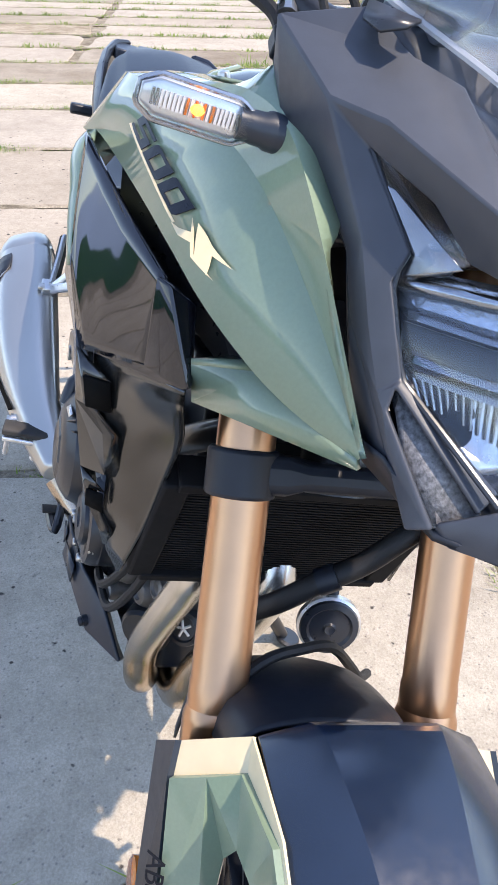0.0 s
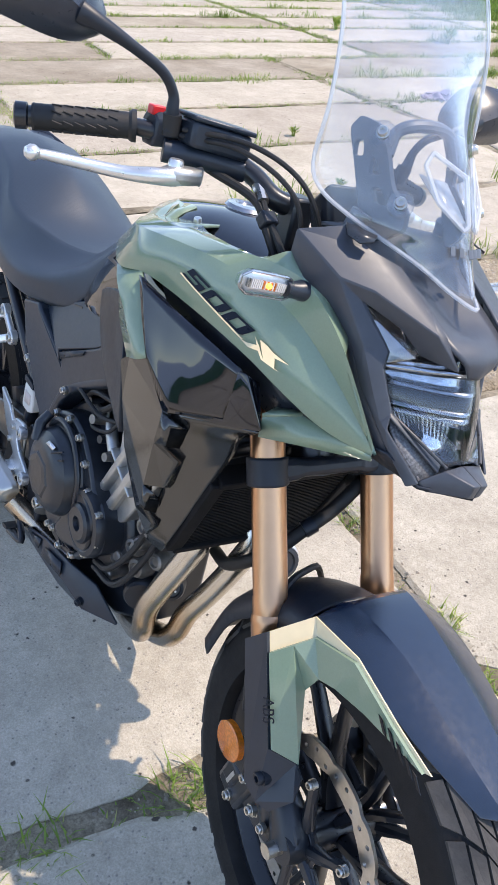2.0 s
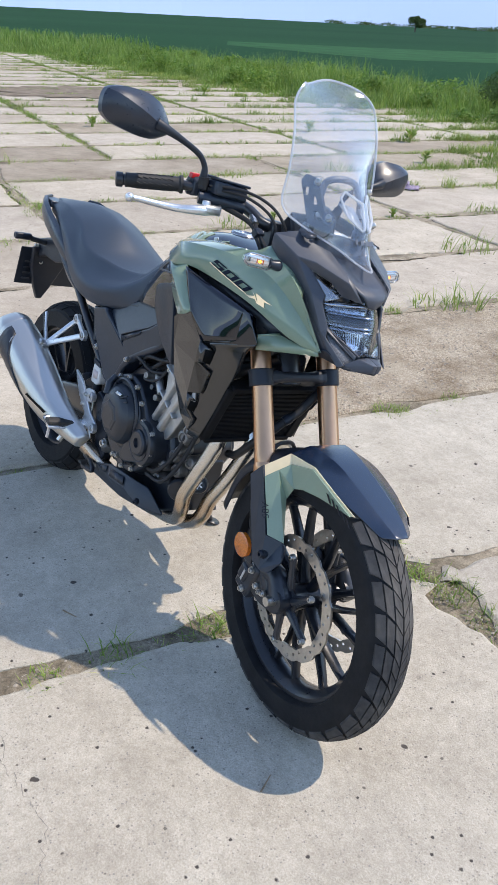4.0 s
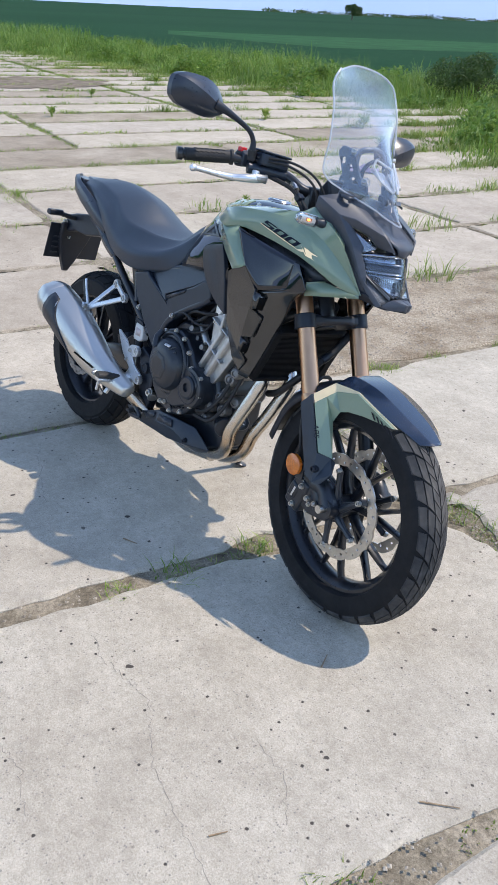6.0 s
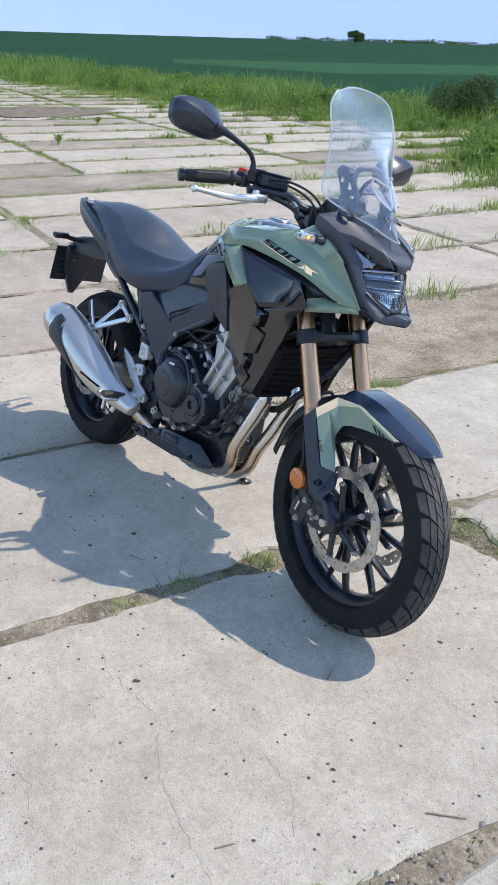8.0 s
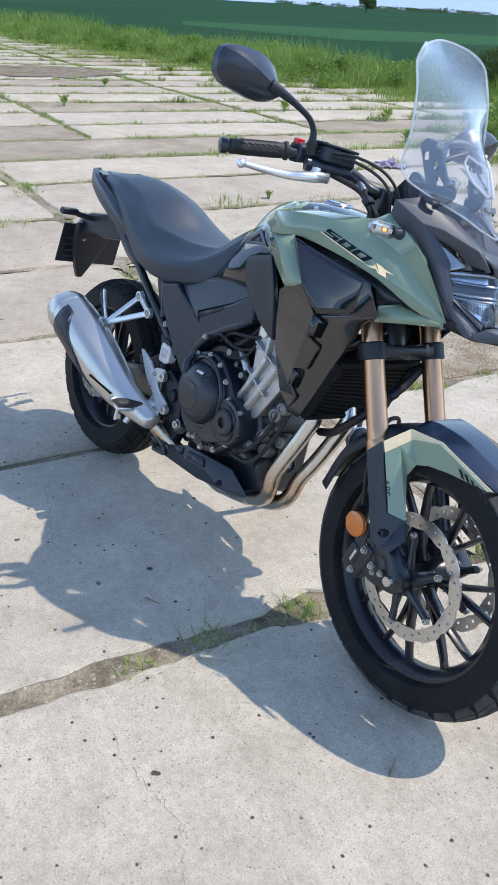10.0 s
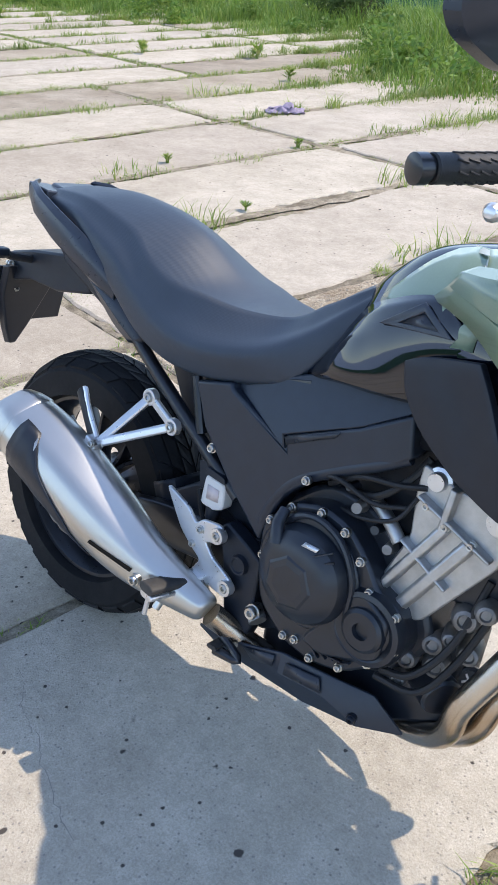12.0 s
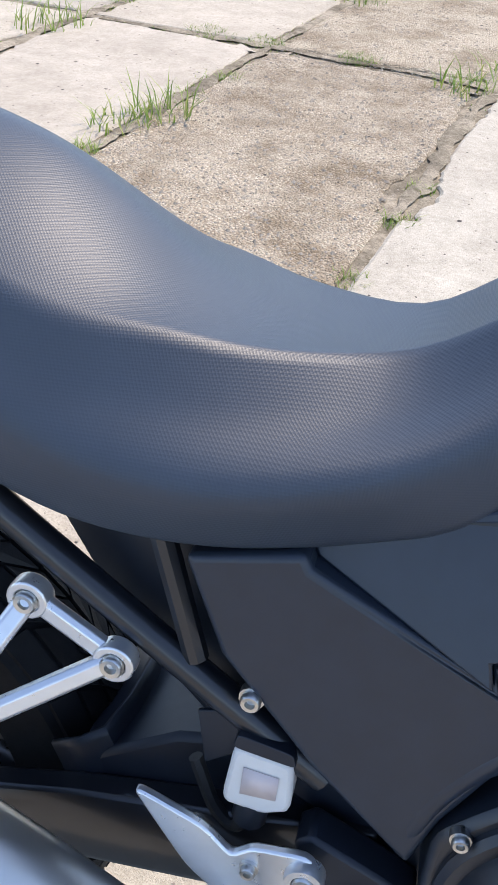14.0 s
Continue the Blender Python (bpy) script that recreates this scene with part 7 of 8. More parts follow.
def radiator():
    m = Matrix.Translation((0.985, 0, 0.622)) @ Matrix.Rotation(radians(24), 4, "Y")
    r = part("radiator", block((0.012, 0.25, 0.16), m @ Matrix.Translation((-0.006, 0, 0))), "lampblack", label="black radiator with fine fins", bevel=0.002)
    for k in (-0.5, 0.5):
        part("side_tank", block((0.03, 0.025, 0.17), m @ Matrix.Translation((0, k * 0.262, 0))), "radiator", r, bevel=0.003)
        part("edge_bar", block((0.034, 0.262, 0.012), m @ Matrix.Translation((0, 0, k * 0.17))), "radiator", r, bevel=0.002)
    for k in range(34):
        part("fin", block((0.02, 0.25, 0.0022), m @ Matrix.Translation((0, 0, -0.0765 + k * 0.00464))), "radiator", r)
    part("hose", tube([(1.04, 0.11, 0.68), (1.08, 0.085, 0.706), (1.09, 0.06, 0.693), (1.085, 0.035, 0.66), (1.08, 0.0, 0.632), (1.07, -0.028, 0.6), (1.03, -0.045, 0.55), (0.97, -0.03, 0.5), (0.9, 0.0, 0.47)], 0.0105, 12, n=40), "rubber", r, "black coolant hose")
    part("hose_clip", tube([(1.084, 0.015, 0.645), (1.081, 0.0, 0.634)], 0.0128, 12), "matt", r)
    h = part("horn", lathe([(0.0, 0.012), (0.006, 0.014), (0.008, 0.011), (0.024, 0.009), (0.027, 0.012), (0.034, 0.01), (0.036, 0.0), (0.032, -0.016), (0.02, -0.03), (0.0, -0.03)], (0.94, 0.11, 0.456), (1, -0.25, 0.15), 28), "grey", label="round horn beside the radiator")
    part("horn_rim", lathe([(0.035, 0.006), (0.038, 0.004), (0.038, -0.004), (0.035, -0.006)], (0.94, 0.11, 0.456), (1, -0.25, 0.15), 28, closed=True), "bright", h)
    part("horn_bracket", bar_between((0.93, 0.11, 0.47), (0.93, 0.1, 0.55), 0.008, 0.002, flat=(1, 0, 0)), "frame", h)


def side_stand():
    st = part("side_stand", tube([(0.57, 0.13, 0.26), (0.562, 0.19, 0.17), (0.548, 0.262, 0.068)], [0.014, 0.012, 0.011], 12, n=10), "frame", label="black side stand folded out")
    part("stand_foot", lathe([(0.0, 0.004), (0.022, 0.004), (0.026, 0.0), (0.022, -0.006), (0.0, -0.006)], (0.548, 0.274, 0.062), (0, 0.21, 0.98), 16), "frame", st)


engine()
frame_and_covers()
exhaust()
belly_pan()
radiator()
side_stand()


# -- graphics on the shrouds --
_outer = BVHTree.FromPolygons([v.co.copy() for v in SHROUDS.data.vertices], [tuple(p.vertices) for p in SHROUDS.data.polygons])


def surface_y(x, z):
    """Depth of the right shroud's outer face, for laying graphics on it."""
    hit = _outer.ray_cast(Vector((x, -1.0, z)), Vector((0, 1, 0)))[0]
    return hit.y if hit is not None else -0.19


def decal(name, poly, mat, label="", lift=0.002):
    """A thin graphic with an (x, z) outline that follows the shroud; on both sides."""
    bm = bmesh.new()
    fine = []
    for k in range(len(poly)):
        (x0, z0), (x1, z1) = poly[k], poly[(k + 1) % len(poly)]
        n = max(1, int(math.hypot(x1 - x0, z1 - z0) / 0.006))
        fine += [(x0 + (x1 - x0) * j / n, z0 + (z1 - z0) * j / n) for j in range(n)]
    vs = [bm.verts.new((x, surface_y(x, z) - lift, z)) for x, z in fine]
    bm.faces.new(vs)
    bmesh.ops.triangulate(bm, faces=bm.faces[:])
    for s in (1, -1):
        c = bm.copy()
        if s < 0:
            c.transform(Matrix.Diagonal((1, -1, 1, 1)))
        part(name, c, mat, label=label, thick=0.0006, smooth=False)
    bm.free()


def shroud_graphics():
    o, e, u = Vector((0.9494, 0.9644)), Vector((1.0682, 0.9322)), Vector((0.0112, 0.0106))

    def at(a, b):
        p = o.lerp(e, a) + u * b
        return (p.x, p.y)
    for k, glyph in enumerate("500"):
        l, w = k * 0.345, 0.31
        if glyph == "5":
            strokes = [[(0, 0.82), (1, 0.82), (1, 1), (0, 1)], [(0, 0.42), (0.3, 0.42), (0.3, 0.82), (0, 0.82)], [(0.3, 0.42), (1, 0.42), (1, 0.6), (0.3, 0.6)], [(0.7, 0.18), (1, 0.18), (1, 0.42), (0.7, 0.42)], [(0, 0), (1, 0), (1, 0.18), (0, 0.18)]]
        else:
            strokes = [[(0, 0.84), (1, 0.84), (1, 1), (0.06, 1)], [(0, 0), (0.94, 0), (1, 0.16), (0, 0.16)], [(0, 0.16), (0.3, 0.16), (0.3, 0.84), (0, 0.84)], [(0.7, 0.16), (1, 0.16), (1, 0.84), (0.7, 0.84)]]
        for q in strokes:
            decal("numeral", [at(l + a * w, b) for a, b in q], "ink", "dark numeral of the 500 lettering" if q is strokes[0] else "")
    decal("pinstripe", [(0.9455, 0.9638), (1.0719, 0.9292), (1.0734, 0.9302), (0.9478, 0.9651)], "cream", "thin cream pinstripe")
    for poly in ([(1.0835, 0.9375), (1.0948, 0.93), (1.1063, 0.9205), (1.1288, 0.9128), (1.1062, 0.9185), (1.0945, 0.9275)], [(1.0907, 0.9366), (1.1023, 0.9332), (1.1104, 0.9295), (1.1164, 0.9244), (1.1071, 0.9203), (1.0983, 0.9287)], [(1.1104, 0.9295), (1.131, 0.9222), (1.1164, 0.9244)], [(1.1164, 0.9244), (1.1237, 0.9138), (1.1071, 0.9203)], [(1.0706, 0.9292), (1.0805, 0.9286), (1.0936, 0.9306), (1.0975, 0.9252), (1.0846, 0.925)]):
        decal("x_mark", poly, "cream", "cream X graphic")
    for s in (-1, 1):
        part("rivet", lathe([(0.0, 0.003), (0.005, 0.002), (0.006, 0.0), (0.006, -0.01)], (0.815, s * 0.113, 1.0), (0, s * 0.3, 1), 12), "bolt")


shroud_graphics()


# -- foot controls --
def ring_boss(at, r, bm, out=(0, -1, 0)):
    return lathe([(r * 0.55, 0.004), (r * 0.6, 0.008), (r * 0.95, 0.008), (r, 0.005), (r, -0.006), (r * 0.55, -0.006)], at, out, 20, bm=bm)


def foot_controls():
    out = rounded([(0.266, 0.476), (0.274, 0.476), (0.322, 0.458), (0.345, 0.436), (0.36, 0.45), (0.4, 0.456), (0.416, 0.44), (0.4, 0.418), (0.372, 0.412), (0.395, 0.388), (0.438, 0.368), (0.45, 0.35), (0.438, 0.334), (0.418, 0.33), (0.39, 0.336), (0.364, 0.3), (0.338, 0.308), (0.347, 0.342), (0.366, 0.372), (0.346, 0.384), (0.312, 0.41)], 0.22, 2)
    b = part("footrest_bracket", plate(out, -0.15, -0.142), "bright", label="bright aluminium rider footrest bracket", bevel=0.002)
    for x, z in ((0.401, 0.437), (0.435, 0.351)):
        part("boss", ring_boss((x, -0.15, z), 0.015, bmesh.new()), "bright", b)
    bolt((0.401, -0.152, 0.437), 0.0085, parent=b), bolt((0.435, -0.152, 0.351), 0.0085, parent=b)
    bolt((0.36, -0.152, 0.43), 0.006, parent=b), bolt((0.345, -0.15, 0.395), 0.006, parent=b)
    part("peg_hinge", plate(rounded([(0.34, 0.305), (0.38, 0.312), (0.382, 0.345), (0.35, 0.35)], 0.2), -0.168, -0.148), "bright", b, bevel=0.003)
    peg = part("footrest", bar_between((0.362, -0.165, 0.325), (0.348, -0.255, 0.327), 0.017, 0.007, flat=(0, 0, 1)), "bright", b, "folding footrest with a worn rubber top", bevel=0.002)
    part("rubber", bar_between((0.36, -0.172, 0.339), (0.347, -0.256, 0.341), 0.019, 0.009, flat=(0, 0, 1)), "worn", peg, bevel=0.002)
    part("feeler", tube([(0.349, -0.248, 0.322), (0.346, -0.25, 0.288)], 0.0045, 10), "bright", b)
    p = part("brake_pedal", tube([(0.4, -0.14, 0.3), (0.43, -0.15, 0.27), (0.5, -0.165, 0.245), (0.45, -0.17, 0.24)], [0.009, 0.008, 0.007, 0.01], 10, n=14), "frame", label="black rear brake pedal")
    part("pedal_step", bar_between((0.45, -0.15, 0.25), (0.452, -0.185, 0.252), 0.01, 0.004, flat=(0, 0, 1)), "worn", p)
    part("brake_rod", tube([(0.36, -0.125, 0.41), (0.37, -0.13, 0.33), (0.39, -0.13, 0.28)], 0.005, 8), "bolt", p)
    # passenger
    j, b1, b2 = Vector((0.118, -0.19, 0.508)), Vector((0.173, -0.122, 0.607)), Vector((0.241, -0.128, 0.575))
    bm = bar_between(b1, b2, 0.009, 0.006)
    bar_between(b1, j, 0.0085, 0.006, bm)
    bar_between(b2, j, 0.0085, 0.006, bm)
    ring_boss(b1, 0.016, bm), ring_boss(b2, 0.016, bm)
    pb = part("passenger_bracket", bm, "bright", label="bright aluminium passenger footrest bracket", bevel=0.001)
    bolt(b1 + Vector((0, -0.004, 0)), 0.009, parent=pb), bolt(b2 + Vector((0, -0.004, 0)), 0.009, parent=pb)
    part("peg_hinge", block((0.03, 0.025, 0.02), Matrix.Translation(j + Vector((-0.005, -0.005, 0))) @ Matrix.Rotation(radians(20), 4, "Y")), "bright", pb, bevel=0.003)
    bolt(j + Vector((0.004, -0.018, 0.004)), 0.006, parent=pb)
    part("peg_rubber", bar_between(j + Vector((-0.022, 0.006, 0.005)), (0.035, -0.17, 0.582), 0.014, 0.007, flat=(0.5, 1, 0)), "worn", pb, "folded passenger peg rubber", bevel=0.003)
    part("peg_frame", tube([j + Vector((-0.004, 0.0, 0.01)), (0.07, -0.178, 0.56), (0.05, -0.172, 0.588), (0.036, -0.168, 0.575)], 0.0052, 8, n=14), "bright", pb)
    r = part("brake_reservoir", plate(rounded([(0.333, 0.522), (0.378, 0.517), (0.381, 0.47), (0.36, 0.46), (0.328, 0.463)], 0.2), -0.128, -0.1), "white", label="white rear brake fluid reservoir with a black lid", bevel=0.004)
    part("lid", plate(rounded([(0.332, 0.523), (0.335, 0.536), (0.376, 0.53), (0.38, 0.518)], 0.2), -0.13, -0.098), "matt", r, bevel=0.002)
    part("label", facets([(0.342, -0.1285, 0.505), (0.369, -0.1285, 0.503), (0.369, -0.1285, 0.48), (0.342, -0.1285, 0.478)], [(0, 1, 2, 3)]), "pink", r, thick=0.0008)
    part("base", tube([(0.352, -0.114, 0.466), (0.35, -0.114, 0.44)], 0.014, 12), "matt", r)
    part("reservoir_hose", tube([(0.35, -0.114, 0.445), (0.34, -0.11, 0.42), (0.32, -0.105, 0.43), (0.3, -0.1, 0.47)], 0.006, 8, n=14), "rubber", r)
    part("bracket", plate([(0.3, 0.53), (0.33, 0.54), (0.335, 0.5), (0.31, 0.48)], -0.112, -0.108), "matt", r, bevel=0.001)


foot_controls()


# -- tail --
def tail():
    for s in (-1, 1):
        path = [((-0.272, 0.07, 0.908), 0.01, 0.01), ((-0.25, 0.096, 0.9), 0.018, 0.011), ((-0.2, 0.116, 0.878), 0.027, 0.012), ((-0.13, 0.128, 0.853), 0.032, 0.013), ((-0.05, 0.134, 0.825), 0.034, 0.012), ((0.02, 0.136, 0.797), 0.03, 0.011), ((0.065, 0.132, 0.77), 0.018, 0.008)]
        rings = []
        for (x, y, z), h, w in path:
            rings.append([(x + 0.35 * h * j, s * (y + w * i), z + h * j * 0.9) for i, j in ((0.0, 1), (0.8, 0.6), (1, 0.0), (0.7, -0.7), (0, -1), (-0.7, -0.6), (-0.7, 0.6))])
        g = part("grab_rail", loft(rings), "grey", label="dark grey passenger grab rail", bevel=0.002, angle=30)
        part("rail_root", loft([[(x, s * y, z) for y, z in ((0.05, z0), (0.1, z0 + 0.004), (0.1, z0 - 0.018), (0.05, z0 - 0.018))] for x, z0 in ((-0.262, 0.908), (-0.2, 0.9))]), "grey", g, bevel=0.003)
        cover = [[(x, s * y, z) for x, y, z in row] for row in (((-0.03, 0.13, 0.8), (0.04, 0.132, 0.785), (0.075, 0.128, 0.765), (0.1, 0.122, 0.735), (0.127, 0.115, 0.695)), ((-0.04, 0.132, 0.79), (0.01, 0.137, 0.767), (0.05, 0.134, 0.738), (0.08, 0.127, 0.712), (0.112, 0.118, 0.687)), ((-0.06, 0.122, 0.795), (-0.006, 0.128, 0.762), (0.03, 0.126, 0.73), (0.055, 0.12, 0.705), (0.085, 0.112, 0.683)), ((-0.05, 0.1, 0.79), (0.0, 0.105, 0.757), (0.035, 0.1, 0.725), (0.06, 0.095, 0.7), (0.09, 0.09, 0.68)))]
        part("tail_cover", skin(cover, 16, 1), "grey", label="grey tail side cover", thick=0.004, angle=15)
    part("tail_top", loft([[(x, -w, z - 0.02), (x, -w * 0.8, z), (x, w * 0.8, z), (x, w, z - 0.02)] for x, w, z in ((-0.285, 0.045, 0.897), (-0.25, 0.062, 0.912), (-0.2, 0.07, 0.905))]), "grey", label="black tail top behind the seat", bevel=0.004)
    part("tail_under", loft([[(x, -w, z0), (x, -w, z1), (x, w, z1), (x, w, z0)] for x, w, z0, z1 in ((-0.26, 0.05, 0.84, 0.885), (-0.15, 0.08, 0.77, 0.87), (-0.02, 0.09, 0.72, 0.86), (0.1, 0.09, 0.68, 0.78))]), "matt", bevel=0.005)
    h = part("plate_holder", loft([[(x, -w, z0), (x, -w, z1), (x, w, z1), (x, w, z0)] for x, w, z0, z1 in ((-0.1, 0.055, 0.72, 0.79), (-0.2, 0.06, 0.7, 0.78), (-0.3, 0.055, 0.7, 0.765), (-0.38, 0.05, 0.68, 0.745))]), "matt", label="black plastic licence plate holder", bevel=0.005)
    part("holder_tongue", loft([[(x + 0.012, -w, z), (x - 0.012, -w, z - 0.005), (x - 0.012, w, z - 0.005), (x + 0.012, w, z)] for x, w, z in ((-0.36, 0.075, 0.72), (-0.4, 0.06, 0.64), (-0.425, 0.03, 0.56), (-0.438, 0.008, 0.515))]), "matt", h, bevel=0.004)
    m = Matrix.Translation((-0.425, 0.02, 0.635)) @ Matrix.Rotation(radians(14), 4, "Y")
    part("licence_plate", block((0.004, 0.235, 0.145), m), "matt", h, "licence plate seen from its black back", bevel=0.001)
    for k in range(4):
        part("plate_slot", block((0.003, 0.03, 0.006), m @ Matrix.Translation((0.004, -0.08, -0.05 + 0.022 * k))), "lampblack", h)
    for y, z in ((-0.06, 0.72), (0.04, 0.72), (-0.03, 0.66)):
        bolt((-0.365 - (0.72 - z) * 0.3, y, z), 0.007, (1, -0.2, 0.25), parent=h)
    for s in (-1, 1):
        ind = part("rear_indicator", tube([(-0.3, s * 0.055, 0.745), (-0.305, s * 0.1, 0.752), (-0.31, s * 0.112, 0.755)], 0.009, 10), "rubber", label="black rear indicator")
        part("housing", loft([[(-0.312 + x, s * y, 0.758 + z) for x, z in ((-0.016, -0.006), (-0.01, 0.011), (0.014, 0.011), (0.016, -0.006), (0.006, -0.012))] for y in (0.108, 0.15, 0.165)]), "matt", ind, bevel=0.004)


tail()


# -- handlebar, levers, mirrors and cables --
DROOP = Matrix.Translation((0.95, 0, 1.058)) @ Matrix.Rotation(radians(-8), 4, "X") @ Matrix.Translation((-0.95, 0, -1.058))
LEFT = DROOP @ Matrix.Diagonal((1, 0.88, 1, 1)) @ TURNED @ Matrix.Diagonal((1, -1, 1, 1)) @ TURNED.inverted()


def both(build, name, mat, **kw):
    """On the right, and mirrored across the steering's own middle on the left."""
    out = []
    for m in (Matrix.Identity(4), LEFT):
        bm = build()
        bm.transform(m)
        out.append(part(name, bm, mat, **kw))
    return out


def bars():
    g0, g1 = Vector((0.742, -0.338, 1.09)), Vector((0.803, -0.205, 1.108))
    d = (g1 - g0).normalized()
    bm = tube([g1 - d * 0.02, (0.85, -0.14, 1.104), (0.9, -0.1, 1.085), (0.935, -0.082, 1.065), (0.95, -0.04, 1.058), (0.95, 0.0, 1.058)], [0.011, 0.0115, 0.013, 0.0142, 0.0142, 0.0142], 16, n=30)
    both(lambda: tube([g1 - d * 0.02, (0.85, -0.14, 1.104), (0.9, -0.1, 1.085), (0.935, -0.082, 1.065), (0.95, -0.04, 1.058), (0.951, 0.004, 1.058)], [0.011, 0.0115, 0.013, 0.0142, 0.0142, 0.0142], 16, n=30), "handlebar", "frame", label="black tapered handlebar")
    bm.free()
    grips = both(lambda: tube([g0, g0 + d * 0.003, g0 + d * 0.004, g0 + d * 0.12, g0 + d * 0.124, g0 + d * 0.13], [0.0155, 0.0165, 0.016, 0.0165, 0.02, 0.02], 20), "grip", "rubber", label="black rubber grip")
    for side, g in enumerate(grips):
        for k in range(6):
            bm = bmesh.new()
            c = g0 + d * (0.025 + 0.014 * k)
            up = d.orthogonal().normalized()
            for j in range(8):
                a = 2 * math.pi * j / 8
                p = c + (up * math.cos(a) + d.cross(up) * math.sin(a)) * 0.0163
                bar_between(p, p + d * 0.012 + d.cross(p - c) * 0.25, 0.0012, 0.0012, bm, flat=(p - c))
            if side:
                bm.transform(LEFT)
            part("grip_rib", bm, "rubber", g)
    both(lambda: tube([g0 - d * 0.022, g0 - d * 0.02, g0 - d * 0.006, g0 - d * 0.004, g0], [0.012, 0.0165, 0.0165, 0.013, 0.013], 18), "bar_end", "frame", label="black bar end weight")
    both(lambda: loft([[Vector(g1) + d * f + Vector((a * 0.02, 0, b * 0.021)) for a, b in ((-1, -0.5), (-0.6, -1), (0.7, -1), (1, -0.3), (1, 0.6), (0.4, 1), (-0.6, 1), (-1, 0.5))] for f in (-0.002, 0.004, 0.042, 0.048)]), "switch_pod", "satin", bevel=0.003, label="black switch housing")
    part("kill_switch", block((0.016, 0.02, 0.012), Matrix.Translation((0.805, -0.2, 1.131))), "red", bevel=0.002, label="red engine stop switch")
    part("starter_button", block((0.012, 0.016, 0.008), Matrix.Translation((0.79, -0.2, 1.112))), "white", bevel=0.002)
    # brake master cylinder and its square reservoir on the right
    res = part("brake_master_cylinder", loft([[(0.868 + 0.02 * a + 0.02 * f, -0.165 + 0.075 * f, 1.118 + 0.016 * b - 0.006 * f) for a, b in ((-1, -1), (1, -1), (1, 1), (-1, 1))] for f in (-0.3, 0.72)]), "satin", label="black square brake fluid reservoir", bevel=0.005)
    part("lid", loft([[(0.868 + 0.022 * a + 0.02 * f, -0.165 + 0.075 * f, 1.137 + 0.003 * b - 0.006 * f) for a, b in ((-1, -1), (1, -1), (1, 1), (-1, 1))] for f in (-0.33, 0.75)]), "satin", res, bevel=0.002)
    part("cylinder", tube([(0.845, -0.205, 1.09), (0.87, -0.15, 1.09), (0.89, -0.105, 1.086)], 0.015, 14), "satin", res, bevel=0.001)
    part("banjo_bolt", lathe([(0, 0.012), (0.008, 0.012), (0.009, 0.0), (0.012, -0.002), (0.012, -0.01)], (0.898, -0.094, 1.083), (0.3, 0.9, 0), 12), "bolt", res)
    lever = [(0.888, -0.185, 1.068), (0.889, -0.21, 1.067), (0.882, -0.235, 1.064), (0.864, -0.262, 1.06), (0.847, -0.3, 1.06), (0.839, -0.345, 1.063), (0.837, -0.362, 1.064)]
    lv = both(lambda: tube(lever, [0.009, 0.012, 0.0105, 0.0085, 0.0075, 0.0065, 0.006], 12, n=30), "hand_lever", "bright", label="polished aluminium hand lever")
    for side, ob in enumerate(lv):
        bm = lathe([(0.0, -0.01), (0.006, -0.008), (0.0095, -0.003), (0.0095, 0.003), (0.006, 0.008), (0.0, 0.01)], (0.836, -0.37, 1.064), (0, 1, 0), 14)
        if side:
            bm.transform(LEFT)
        part("ball_end", bm, "bright", ob)
        bm = loft([[(x + w * a, y, 1.07 + h * b) for a, b in ((-1, -0.5), (-0.6, -1), (0.6, -1), (1, -0.5), (1, 0.5), (0.6, 1), (-0.6, 1), (-1, 0.5))] for x, y, w, h in ((0.885, -0.222, 0.008, 0.007), (0.887, -0.21, 0.014, 0.01), (0.888, -0.19, 0.015, 0.011), (0.885, -0.172, 0.012, 0.01), (0.882, -0.165, 0.006, 0.013))])
        if side:
            bm.transform(LEFT)
        part("lever_holder", bm, "alu", ob, bevel=0.003)
    part("lever_adjuster", lathe([(0.0, 0.008), (0.008, 0.008), (0.01, 0.005), (0.01, -0.004)], (0.884, -0.205, 1.08), (0, 0, 1), 14), "bright", lv[0])
    # mirrors: a faceted shell with the glass at the back
    face = [(-0.447, 1.247), (-0.443, 1.266), (-0.43, 1.275), (-0.4, 1.281), (-0.345, 1.279), (-0.31, 1.262), (-0.285, 1.226), (-0.29, 1.205), (-0.315, 1.188), (-0.35, 1.187), (-0.425, 1.203), (-0.446, 1.22)]

    def shell():
        rim = [Vector((0, y, z)) for y, z in rounded(face, 0.3, 3)]
        m = len(rim)
        tip = max(range(m), key=lambda k: rim[k].z - 0.8 * rim[k].y)
        root = min(range(m), key=lambda k: (rim[k] - Vector((0, -0.292, 1.2))).length)
        up = [rim[(tip + k) % m] for k in range((root - tip) % m + 1)]
        down = [rim[(tip - k) % m] for k in range((tip - root) % m + 1)]

        def back(p, x):
            return Vector((x + 0.05 * (p.y + 0.365), p.y, p.z))
        ridge = [back(p, x) for p, x in ((up[0], 0.802), (Vector((0, -0.418, 1.263)), 0.822), (Vector((0, -0.37, 1.243)), 0.836), (Vector((0, -0.325, 1.221)), 0.836), (Vector((0, -0.3, 1.207)), 0.826), (up[-1], 0.806))]
        crest = spline(ridge, 18)
        bm = bmesh.new()
